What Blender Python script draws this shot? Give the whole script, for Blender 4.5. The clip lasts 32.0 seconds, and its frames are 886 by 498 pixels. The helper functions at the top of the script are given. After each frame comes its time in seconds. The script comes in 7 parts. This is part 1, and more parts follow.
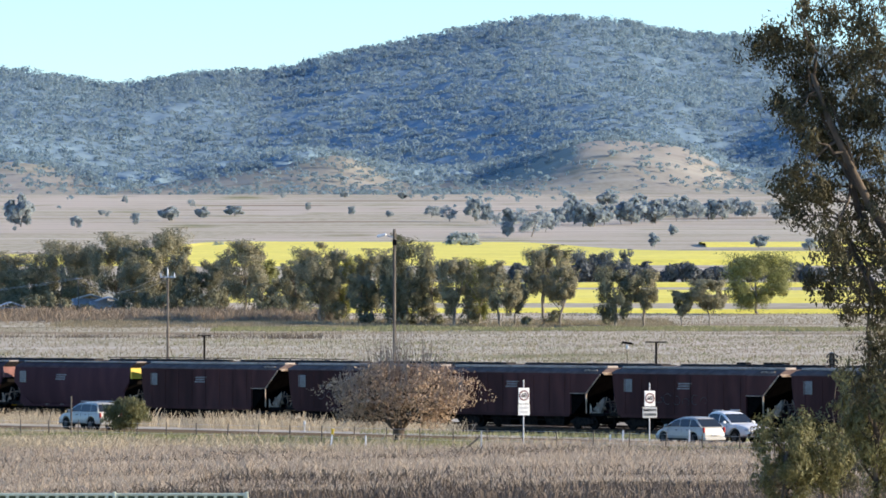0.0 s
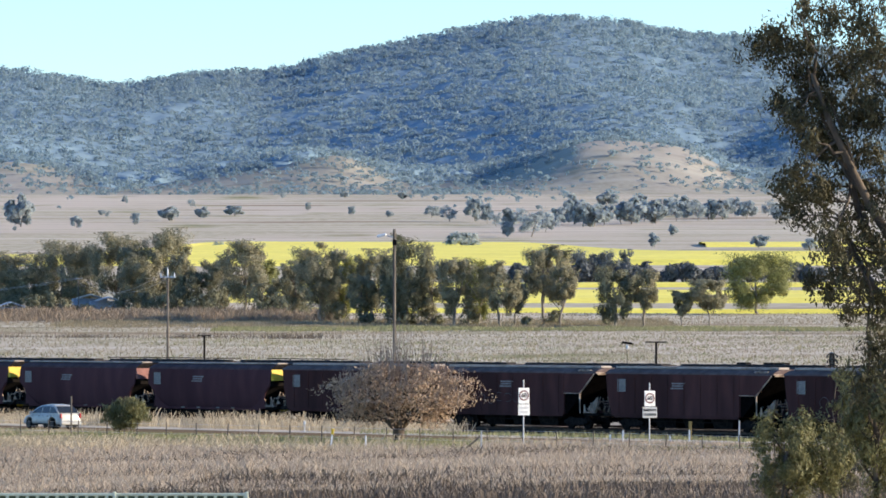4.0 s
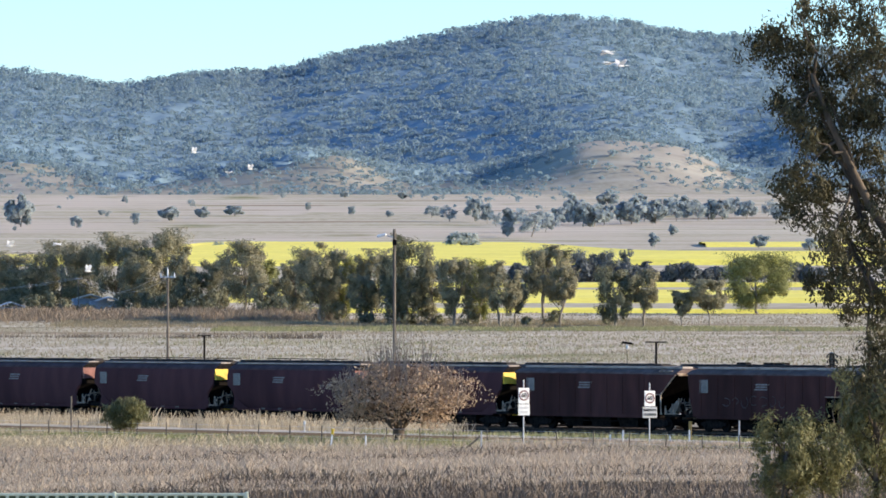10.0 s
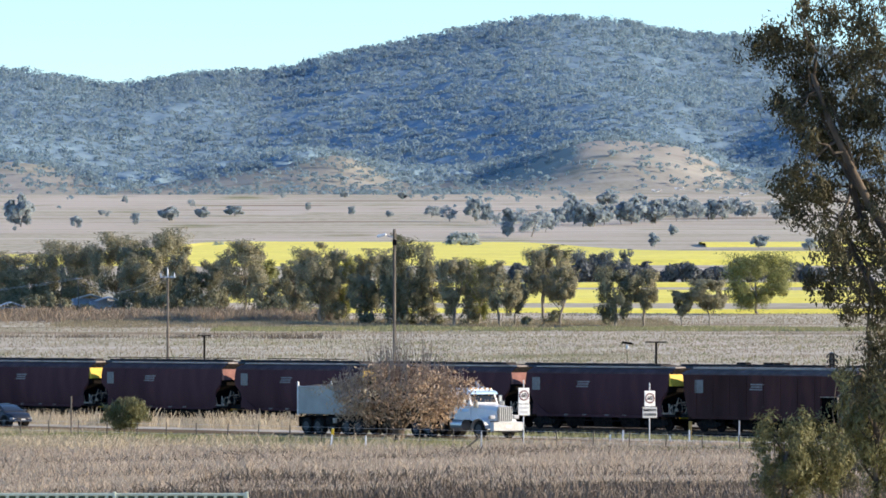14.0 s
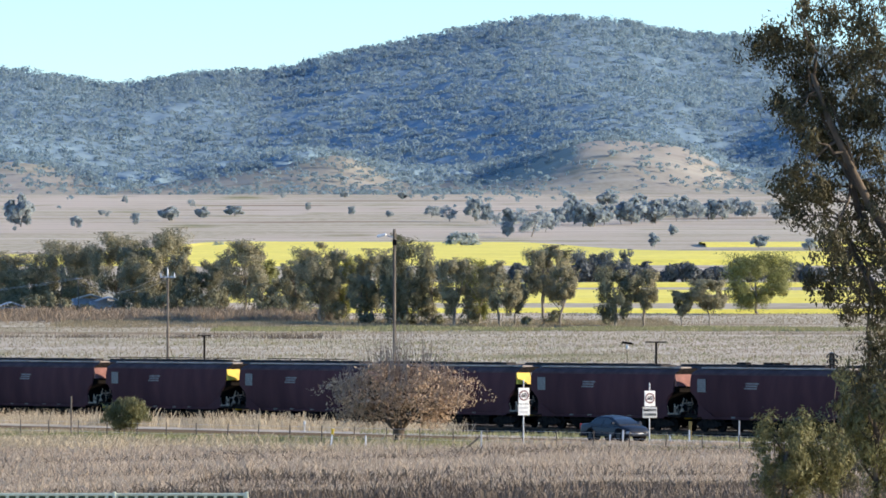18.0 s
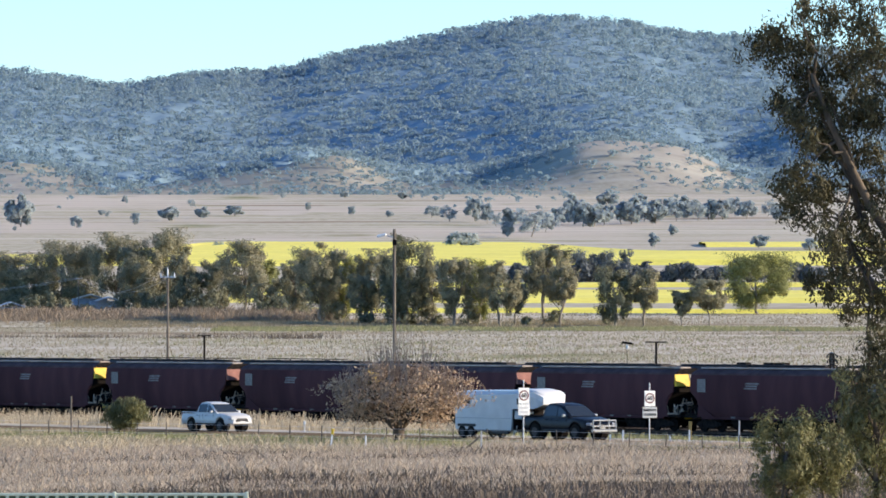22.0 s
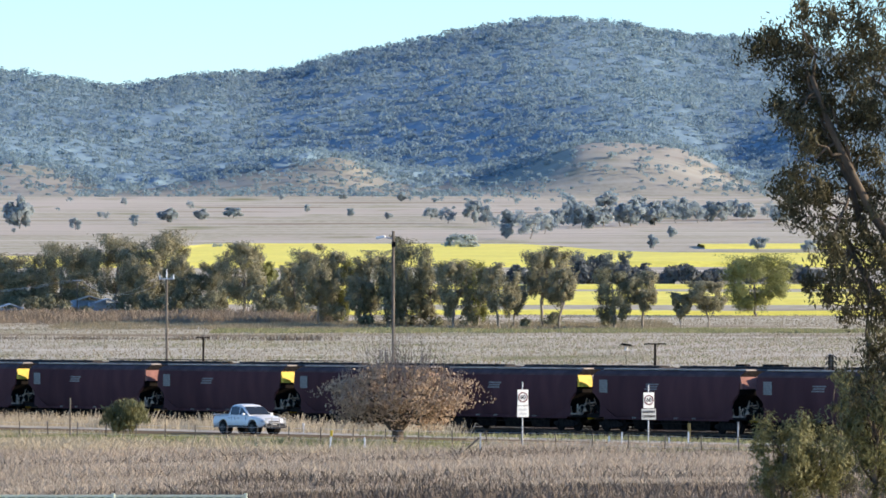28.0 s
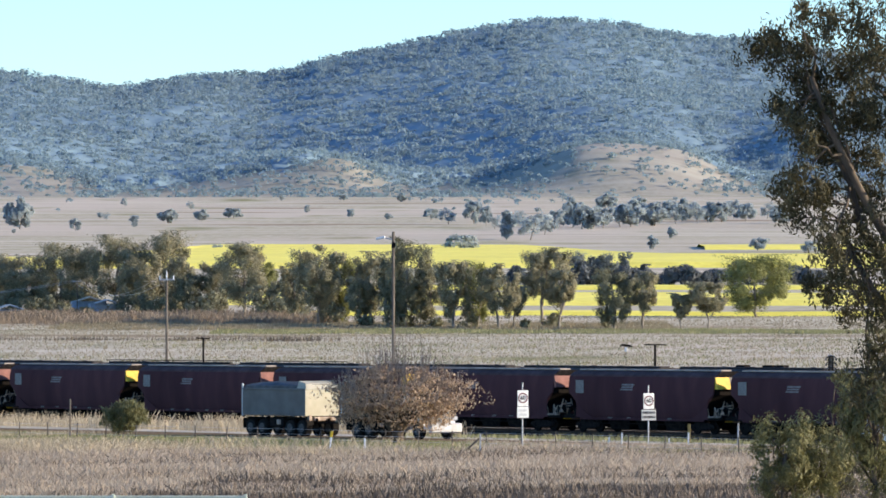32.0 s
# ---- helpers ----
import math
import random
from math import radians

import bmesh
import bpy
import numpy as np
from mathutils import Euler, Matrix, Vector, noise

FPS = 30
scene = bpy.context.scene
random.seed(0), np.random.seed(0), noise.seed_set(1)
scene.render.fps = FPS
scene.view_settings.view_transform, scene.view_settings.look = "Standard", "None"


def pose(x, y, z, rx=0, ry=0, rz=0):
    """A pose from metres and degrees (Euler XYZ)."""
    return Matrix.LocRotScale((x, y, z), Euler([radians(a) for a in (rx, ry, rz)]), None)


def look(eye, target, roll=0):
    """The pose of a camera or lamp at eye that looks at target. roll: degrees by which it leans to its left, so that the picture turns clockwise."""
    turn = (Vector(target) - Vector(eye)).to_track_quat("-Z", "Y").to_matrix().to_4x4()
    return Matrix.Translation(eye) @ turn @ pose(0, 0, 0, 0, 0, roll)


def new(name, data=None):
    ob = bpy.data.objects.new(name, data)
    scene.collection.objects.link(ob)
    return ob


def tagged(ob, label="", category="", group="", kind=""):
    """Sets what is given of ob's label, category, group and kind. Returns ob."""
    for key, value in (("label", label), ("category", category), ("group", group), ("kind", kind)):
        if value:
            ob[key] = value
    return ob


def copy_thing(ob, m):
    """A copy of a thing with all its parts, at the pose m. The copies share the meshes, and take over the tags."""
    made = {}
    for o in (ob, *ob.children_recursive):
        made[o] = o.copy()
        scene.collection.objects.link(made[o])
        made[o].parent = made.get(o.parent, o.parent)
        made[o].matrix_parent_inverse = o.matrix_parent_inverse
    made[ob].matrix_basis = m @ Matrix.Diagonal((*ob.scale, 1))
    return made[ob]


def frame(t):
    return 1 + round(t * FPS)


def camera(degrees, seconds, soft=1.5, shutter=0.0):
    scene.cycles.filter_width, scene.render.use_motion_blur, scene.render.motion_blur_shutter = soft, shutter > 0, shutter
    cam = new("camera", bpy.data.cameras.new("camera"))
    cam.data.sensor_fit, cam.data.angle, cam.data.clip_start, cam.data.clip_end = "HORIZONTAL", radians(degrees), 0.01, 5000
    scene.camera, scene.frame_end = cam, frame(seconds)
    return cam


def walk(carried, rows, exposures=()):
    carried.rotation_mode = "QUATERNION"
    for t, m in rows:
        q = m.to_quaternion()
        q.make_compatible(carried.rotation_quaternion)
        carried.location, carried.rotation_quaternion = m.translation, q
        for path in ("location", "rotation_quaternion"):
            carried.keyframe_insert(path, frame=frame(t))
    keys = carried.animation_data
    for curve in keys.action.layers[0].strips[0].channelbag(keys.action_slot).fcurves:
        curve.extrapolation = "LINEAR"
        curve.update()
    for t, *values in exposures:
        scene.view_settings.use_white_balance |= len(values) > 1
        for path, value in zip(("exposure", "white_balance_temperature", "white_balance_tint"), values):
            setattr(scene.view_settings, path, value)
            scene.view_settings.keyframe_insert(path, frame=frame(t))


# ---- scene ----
PITCH = 0.563
cam = camera(7.6, 32.0, soft=1.7)


def aim(yaw, up):
    return pose(0, 0, 7.2, 90 + PITCH + up, 0, yaw)


walk(cam, [(0, aim(0, 0)), (25.5, aim(0, 0)), (27.5, aim(-0.008, 0.0125)), (28, aim(-0.009, 0.0155)),
           (28.5, aim(-0.003, 0.008)), (29, aim(-0.0085, 0.022)), (29.5, aim(-0.007, 0.015)), (30, aim(-0.009, 0.016)),
           (31.5, aim(-0.009, 0.0165)), (32, aim(-0.009, 0.022))], exposures=[(0, 1.13, 8000, 12), (32, 1.13, 8000, 12)])

# ---- daylight: a low clear sun from the right ----
SUN_AZ, SUN_EL = 90.0, 17.0
sun_dir = Vector((math.sin(radians(SUN_AZ)) * math.cos(radians(SUN_EL)), math.cos(radians(SUN_AZ)) * math.cos(radians(SUN_EL)), math.sin(radians(SUN_EL))))
world = bpy.data.worlds.new("sky")
scene.world = world
world.use_nodes = True
wn = world.node_tree.nodes
sky = wn.new("ShaderNodeTexSky")
sky.sky_type, sky.sun_disc = "NISHITA", False
sky.sun_elevation, sky.sun_rotation = radians(SUN_EL), radians(SUN_AZ)
sky.air_density, sky.dust_density, sky.ozone_density = 0.9, 0.0, 8.0
world.node_tree.links.new(sky.outputs[0], wn["Background"].inputs[0])
wn["Background"].inputs[1].default_value = 0.15
sun = new("sun", bpy.data.lights.new("sun", "SUN"))
sun.data.energy, sun.data.angle, sun.data.color = 3.7, radians(0.53), (1.0, 0.94, 0.86)
sun.matrix_world = look(sun_dir * 50, (0, 0, 0))


# ---- materials ----
def nodes_of(name):
    m = bpy.data.materials.new(name)
    m.use_nodes = True
    return m, m.node_tree.nodes, m.node_tree.links, m.node_tree.nodes["Principled BSDF"]


def mat(name, c1, c2, scale=4.0, rough=0.7, metal=0.0, bump=0.15, stretch=(1, 1, 1), spec=0.35, island=0.0, each=0.0, broad=0.25, coat=0.0):
    """Two tones mixed by fine noise, a broad noise over the value, a bump, and some variation per piece."""
    m, n, l, b = nodes_of(name)
    tc, mp = n.new("ShaderNodeTexCoord"), n.new("ShaderNodeMapping")
    mp.inputs["Scale"].default_value = stretch
    l.new(tc.outputs["Object"], mp.inputs[0])
    fine, wide = n.new("ShaderNodeTexNoise"), n.new("ShaderNodeTexNoise")
    fine.inputs["Scale"].default_value, fine.inputs["Detail"].default_value = scale, 5
    wide.inputs["Scale"].default_value, wide.inputs["Detail"].default_value = scale * 0.12, 3
    l.new(mp.outputs[0], fine.inputs["Vector"])
    l.new(mp.outputs[0], wide.inputs["Vector"])
    ramp = n.new("ShaderNodeMapRange")
    ramp.inputs[1].default_value, ramp.inputs[2].default_value = 0.32, 0.68
    l.new(fine.outputs[0], ramp.inputs[0])
    mix = n.new("ShaderNodeMixRGB")
    mix.inputs[1].default_value, mix.inputs[2].default_value = (*c1, 1), (*c2, 1)
    src = ramp.outputs[0]
    if island or each:
        info = n.new("ShaderNodeNewGeometry") if island else n.new("ShaderNodeObjectInfo")
        rnd = info.outputs["Random Per Island"] if island else info.outputs["Random"]
        k = n.new("ShaderNodeMapRange")
        amt = island or each
        k.inputs[3].default_value, k.inputs[4].default_value = -amt, amt
        l.new(rnd, k.inputs[0])
        add = n.new("ShaderNodeMath")
        add.operation, add.use_clamp = "ADD", True
        l.new(src, add.inputs[0])
        l.new(k.outputs[0], add.inputs[1])
        src = add.outputs[0]
    l.new(src, mix.inputs[0])
    hsv = n.new("ShaderNodeHueSaturation")
    v = n.new("ShaderNodeMapRange")
    v.inputs[1].default_value, v.inputs[2].default_value = 0.3, 0.7
    v.inputs[3].default_value, v.inputs[4].default_value = 1 - broad, 1 + broad
    l.new(wide.outputs[0], v.inputs[0])
    l.new(v.outputs[0], hsv.inputs["Value"])
    l.new(mix.outputs[0], hsv.inputs["Color"])
    l.new(hsv.outputs[0], b.inputs["Base Color"])
    b.inputs["Roughness"].default_value, b.inputs["Metallic"].default_value = rough, metal
    b.inputs["Specular IOR Level"].default_value = spec
    b.inputs["Coat Weight"].default_value = coat
    if bump:
        bp = n.new("ShaderNodeBump")
        bp.inputs["Strength"].default_value, bp.inputs["Distance"].default_value = bump, 0.03
        l.new(fine.outputs[0], bp.inputs["Height"])
        l.new(bp.outputs[0], b.inputs["Normal"])
    return m


def leaf_mat(name, c1, c2, through_light=0.25, rough=0.6):
    """Leaves: a tone per leaf clump, and some light let through."""
    m, n, l, b = nodes_of(name)
    g = n.new("ShaderNodeNewGeometry")
    mix = n.new("ShaderNodeMixRGB")
    mix.inputs[1].default_value, mix.inputs[2].default_value = (*c1, 1), (*c2, 1)
    nz = n.new("ShaderNodeTexNoise")
    nz.inputs["Scale"].default_value = 0.35
    tc = n.new("ShaderNodeTexCoord")
    l.new(tc.outputs["Object"], nz.inputs["Vector"])
    mid = n.new("ShaderNodeMath")
    mid.operation = "MULTIPLY_ADD"
    mid.inputs[1].default_value, mid.inputs[2].default_value = 0.55, -0.02
    l.new(g.outputs["Random Per Island"], mid.inputs[0])
    add = n.new("ShaderNodeMath")
    add.operation, add.use_clamp = "MULTIPLY_ADD", True
    add.inputs[1].default_value = 0.5
    l.new(nz.outputs[0], add.inputs[0])
    l.new(mid.outputs[0], add.inputs[2])
    l.new(add.outputs[0], mix.inputs[0])
    l.new(mix.outputs[0], b.inputs["Base Color"])
    b.inputs["Roughness"].default_value, b.inputs["Specular IOR Level"].default_value = rough, 0.3
    tr, ms = n.new("ShaderNodeBsdfTranslucent"), n.new("ShaderNodeMixShader")
    ms.inputs[0].default_value = through_light
    l.new(mix.outputs[0], tr.inputs[0])
    l.new(b.outputs[0], ms.inputs[1])
    l.new(tr.outputs[0], ms.inputs[2])
    l.new(ms.outputs[0], n["Material Output"].inputs[0])
    return m


def plain(name, c, rough=0.5, metal=0.0, spec=0.4):
    return mat(name, tuple(v * 0.88 for v in c), tuple(min(1, v * 1.1) for v in c), 6.0, rough, metal, 0.04, spec=spec, broad=0.1)


def glass_dark(name, c=(0.02, 0.025, 0.03)):
    m, n, l, b = nodes_of(name)
    b.inputs["Base Color"].default_value = (*c, 1)
    b.inputs["Roughness"].default_value, b.inputs["Specular IOR Level"].default_value = 0.08, 0.4
    return m


M_ASPHALT = mat("asphalt", (0.15, 0.108, 0.07), (0.20, 0.15, 0.10), 8, 1.0, spec=0.0, bump=0.05)
M_BALLAST = mat("ballast", (0.025, 0.02, 0.018), (0.06, 0.05, 0.042), 9, 1.0, bump=0.6, spec=0.02)
M_RAIL = mat("rail_steel", (0.06, 0.045, 0.035), (0.12, 0.09, 0.07), 5, 0.9, 0.0, spec=0.03)
M_SLEEPER = mat("sleeper", (0.025, 0.02, 0.018), (0.05, 0.042, 0.036), 6, 1.0, spec=0.02)
M_WEED = leaf_mat("dry_weeds", (0.30, 0.24, 0.185), (0.53, 0.445, 0.35), 0.35, 0.9)
M_WEED_DARK = leaf_mat("dark_weeds", (0.055, 0.045, 0.035), (0.22, 0.175, 0.14), 0.1, 0.9)
M_STRAW = leaf_mat("straw_grass", (0.31, 0.255, 0.175), (0.60, 0.505, 0.365), 0.3, 0.9)
M_GREENGRASS = leaf_mat("green_grass", (0.15, 0.16, 0.07), (0.35, 0.34, 0.185), 0.2, 0.9)
M_BANK = leaf_mat("bank_grass", (0.165, 0.125, 0.09), (0.36, 0.285, 0.21), 0.25, 0.9)
M_PADDOCK = leaf_mat("paddock_grass", (0.21, 0.18, 0.12), (0.33, 0.28, 0.19), 0.4, 0.9)
M_CANOLA = mat("canola", (0.80, 0.68, 0.12), (0.92, 0.80, 0.16), 0.6, 0.8, bump=0.3, broad=0.08)
M_GUM = leaf_mat("gum_leaves", (0.15, 0.143, 0.092), (0.42, 0.385, 0.245), 0.3)
M_GUM_DARK = leaf_mat("dark_gum_leaves", (0.11, 0.112, 0.072), (0.30, 0.29, 0.18), 0.25)
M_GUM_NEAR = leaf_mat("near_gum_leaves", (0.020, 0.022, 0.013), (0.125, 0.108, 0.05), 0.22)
M_SHRUB_GREY = leaf_mat("olive_grey_leaves", (0.055, 0.052, 0.034), (0.19, 0.17, 0.11), 0.2)
M_GUM_BRIGHT = leaf_mat("bright_gum_leaves", (0.13, 0.14, 0.045), (0.36, 0.36, 0.14), 0.3)
# far leaves pale and blue: the air's haze is put into their colour
M_FARBUSH = leaf_mat("hazed_gum_leaves", (0.33, 0.395, 0.415), (0.45, 0.50, 0.495), 0.5)
M_HEDGE = leaf_mat("dark_belt_leaves", (0.085, 0.10, 0.11), (0.17, 0.19, 0.20), 0.3)
M_BELT = leaf_mat("grey_belt_leaves", (0.15, 0.17, 0.16), (0.27, 0.29, 0.26), 0.35)
# hill leaf and canopy tones carry the distance haze in their base colour
M_HILLBUSH = leaf_mat("hazed_hill_leaves", (0.225, 0.32, 0.36), (0.285, 0.38, 0.395), 0.5)
M_CANOPY = mat("hazed_canopy", (0.185, 0.285, 0.345), (0.215, 0.315, 0.365), 0.22, 0.95, spec=0.05, bump=0.0, broad=0.12)
M_SHRUB_WISP = leaf_mat("wispy_shrub_leaves", (0.065, 0.068, 0.03), (0.27, 0.26, 0.12), 0.3)
M_FENCEDARK = mat("dark_fence_post", (0.05, 0.045, 0.04), (0.12, 0.105, 0.09), 5, 0.9)
M_BUSH_GREEN = leaf_mat("olive_bush_leaves", (0.05, 0.052, 0.025), (0.27, 0.255, 0.105), 0.3)
M_BROWN = leaf_mat("autumn_leaves", (0.22, 0.15, 0.105), (0.58, 0.43, 0.29), 0.3)
M_BARK = mat("gum_bark", (0.16, 0.13, 0.10), (0.36, 0.32, 0.27), 3, 0.9, stretch=(1, 1, 0.25), bump=0.4)
M_BARK_DARK = mat("dark_bark", (0.05, 0.04, 0.03), (0.13, 0.10, 0.075), 4, 0.9, stretch=(1, 1, 0.25), bump=0.4)
M_TWIG = mat("pale_twig", (0.25, 0.18, 0.135), (0.40, 0.30, 0.225), 4, 0.9)
M_POLE = mat("weathered_pole", (0.09, 0.075, 0.06), (0.20, 0.17, 0.14), 5, 0.9, stretch=(1, 1, 0.2))
M_GALV = plain("galvanised_steel", (0.45, 0.46, 0.47), 0.45, 0.5)
M_WHITE = plain("white_paint", (0.78, 0.78, 0.76), 0.4)
M_SIGN = plain("sign_white", (0.82, 0.82, 0.78), 0.5)
M_SIGNGREY = plain("sign_grey_print", (0.30, 0.31, 0.33), 0.6)
M_SIGNGREY2 = plain("weathered_plate", (0.46, 0.47, 0.46), 0.6)
M_SIGNPALE = plain("faded_print", (0.62, 0.63, 0.62), 0.6)
M_RED = plain("sign_red", (0.16, 0.04, 0.04), 0.5)
M_BLACK = plain("black_paint", (0.02, 0.02, 0.022), 0.5)
M_RUBBER = plain("tyre_rubber", (0.020, 0.018, 0.016), 0.95, 0.0, 0.08)
M_YELLOW = mat("yellow_paint", (0.72, 0.45, 0.03), (0.86, 0.56, 0.05), 3, 0.55)
M_WAGON = mat("wagon_maroon", (0.074, 0.030, 0.033), (0.098, 0.041, 0.043), 1.2, 0.8, spec=0.05, stretch=(1, 1, 0.25), each=0.25, broad=0.22)
M_WAGON_RED = mat("wagon_rust_red", (0.058, 0.023, 0.021), (0.092, 0.035, 0.031), 1.2, 0.8, spec=0.08, stretch=(1, 1, 0.25), each=0.3, broad=0.4)
# lighter and purpler than the sides, standing for skylight on the shoulder
M_ROOF = mat("wagon_roof_maroon", (0.075, 0.046, 0.048), (0.115, 0.072, 0.072), 1.5, 0.85, spec=0.05, broad=0.3)
# roofs of the flat-sided wagons, a little paler than the others
M_ROOFPALE = mat("flat_wagon_roof", (0.10, 0.07, 0.065), (0.16, 0.12, 0.11), 1.5, 0.85, spec=0.05, broad=0.3)
# pale tone standing for the lit line along the roof crest
M_HATCH = mat("lit_hatch", (0.27, 0.225, 0.19), (0.45, 0.385, 0.33), 2, 0.8, broad=0.2)
M_ROOFDARK = mat("roof_hatch_dark", (0.03, 0.027, 0.027), (0.07, 0.062, 0.06), 3, 0.9)
M_ENDRED = mat("end_sheet_red", (0.20, 0.075, 0.06), (0.28, 0.115, 0.092), 2, 0.7)
M_UNDER = mat("underframe_black", (0.010, 0.009, 0.009), (0.026, 0.022, 0.020), 4, 1.0, spec=0.02, bump=0.05)
# near-black colour standing for the shade between wagons
M_GAPSHADE = mat("gap_shade", (0.003, 0.0028, 0.0028), (0.007, 0.006, 0.006), 4, 1.0, spec=0.0, bump=0.05)
M_RUST = mat("rusty_tan", (0.20, 0.14, 0.10), (0.40, 0.31, 0.24), 4, 0.8)
# rusty brown with a warm pale tone standing for sunlight on it
M_GEAR = mat("pale_gear", (0.19, 0.115, 0.075), (0.66, 0.52, 0.40), 2.6, 0.7, broad=0.35)
M_MARK = mat("faded_mark", (0.15, 0.13, 0.12), (0.24, 0.21, 0.195), 5, 0.7)
M_SMEAR = mat("faint_smear", (0.075, 0.06, 0.062), (0.11, 0.095, 0.095), 3, 0.8)
M_PLATE = mat("data_plate", (0.15, 0.14, 0.125), (0.23, 0.215, 0.195), 6, 0.6)
M_FENCECREAM = plain("cream_fence_steel", (0.66, 0.67, 0.50), 0.45)
M_FENCEPANEL = plain("green_fence_panel", (0.09, 0.13, 0.08), 0.5)
M_GLASS = glass_dark("tinted_glass")
M_CHROME = plain("chrome", (0.42, 0.42, 0.41), 0.3, 0.7)
M_ALU = mat("dull_aluminium", (0.135, 0.128, 0.112), (0.18, 0.172, 0.155), 1.2, 0.7, 0.0)
M_LAMPRED = plain("tail_lens", (0.45, 0.02, 0.015), 0.3)
M_LAMPCLEAR = plain("head_lens", (0.45, 0.46, 0.47), 0.2)
M_AMBER = plain("amber_lens", (0.8, 0.35, 0.03), 0.3)


# ---- mesh tools ----
def finish(bm, material, name, smooth=False):
    me = bpy.data.meshes.new(name)
    bm.normal_update()
    bm.to_mesh(me)
    bm.free()
    me.materials.append(material)
    if smooth:
        for p in me.polygons:
            p.use_smooth = True
    return me


def part(name, bm, material, parent, label="", at=None, smooth=False):
    ob = new(name, finish(bm, material, name, smooth))
    ob.parent = parent
    if at is not None:
        ob.matrix_basis = at
    return tagged(ob, label)


def reuse(name, me, parent, at=None, label=""):
    ob = new(name, me)
    ob.parent = parent
    if at is not None:
        ob.matrix_basis = at
    return tagged(ob, label)


def thing(name, m, label, category, group="", kind=""):
    ob = new(name)
    ob.empty_display_size = 0.2
    ob.matrix_basis = m
    return tagged(ob, label, category, group, kind)


def bm_new():
    return bmesh.new()


def box(bm, c, s, bevel=0.0, m=None):
    """A box with its centre c and size s, its edges bevelled."""
    r = bmesh.ops.create_cube(bm, size=1)
    vs = r["verts"]
    bmesh.ops.scale(bm, vec=s, verts=vs)
    if bevel:
        es = list({e for v in vs for e in v.link_edges})
        r = bmesh.ops.bevel(bm, geom=es, offset=bevel, segments=1, affect="EDGES")
        vs = list({v for f in r["faces"] for v in f.verts} | {v for v in vs if v.is_valid})
    if m is not None:
        bmesh.ops.transform(bm, matrix=m, verts=vs)
    bmesh.ops.translate(bm, vec=c, verts=vs)
    return bm


def rod(bm, a, b, r0, r1=None, seg=8):
    """A round bar from a to b."""
    a, b = Vector(a), Vector(b)
    d = b - a
    m = Matrix.Translation((a + b) / 2) @ d.to_track_quat("Z", "Y").to_matrix().to_4x4()
    bmesh.ops.create_cone(bm, cap_ends=True, segments=seg, radius1=r0, radius2=r0 if r1 is None else r1, depth=d.length, matrix=m)
    return bm


def slab(bm, pts, y0, y1):
    """A side outline (x, z) given depth from y0 to y1."""
    a = [bm.verts.new((x, y0, z)) for x, z in pts]
    b = [bm.verts.new((x, y1, z)) for x, z in pts]
    n = len(pts)
    bm.faces.new(a)
    bm.faces.new(b[::-1])
    for i in range(n):
        bm.faces.new((a[i], b[i], b[(i + 1) % n], a[(i + 1) % n]))
    bmesh.ops.recalc_face_normals(bm, faces=bm.faces[:])
    return bm


def loft(bm, rings, cap=True):
    """A skin over rings of equally many points."""
    vs = [[bm.verts.new(p) for p in r] for r in rings]
    n = len(vs[0])
    for a, b in zip(vs, vs[1:]):
        for i in range(n):
            bm.faces.new((a[i], a[(i + 1) % n], b[(i + 1) % n], b[i]))
    if cap:
        bm.faces.new(vs[0][::-1])
        bm.faces.new(vs[-1])
    bmesh.ops.recalc_face_normals(bm, faces=bm.faces[:])
    return bm


def disc(bm, c, r, w, seg=18, axis="Y", bevel=0.0):
    m = Matrix.Translation(c) @ (pose(0, 0, 0, 90, 0, 0) if axis == "Y" else (pose(0, 0, 0, 0, 90, 0) if axis == "X" else pose(0, 0, 0)))
    r0 = bmesh.ops.create_cone(bm, cap_ends=True, segments=seg, radius1=r, radius2=r, depth=w, matrix=m)
    if bevel:
        es = [e for e in {e for v in r0["verts"] for e in v.link_edges} if len(e.link_faces) == 2 and e.calc_face_angle(0) > 1.0]
        bmesh.ops.bevel(bm, geom=es, offset=bevel, segments=1, affect="EDGES")
    return bm


def quad_mesh(name, q, material):
    """A mesh of loose quads from an (n, 4, 3) array."""
    n = len(q)
    me = bpy.data.meshes.new(name)
    me.vertices.add(4 * n)
    me.vertices.foreach_set("co", np.ascontiguousarray(q, dtype=np.float32).ravel())
    me.loops.add(4 * n)
    me.loops.foreach_set("vertex_index", np.arange(4 * n, dtype=np.int32))
    me.polygons.add(n)
    me.polygons.foreach_set("loop_start", np.arange(0, 4 * n, 4, dtype=np.int32))
    me.polygons.foreach_set("loop_total", np.full(n, 4, dtype=np.int32))
    me.update(calc_edges=True)
    me.materials.append(material)
    return me


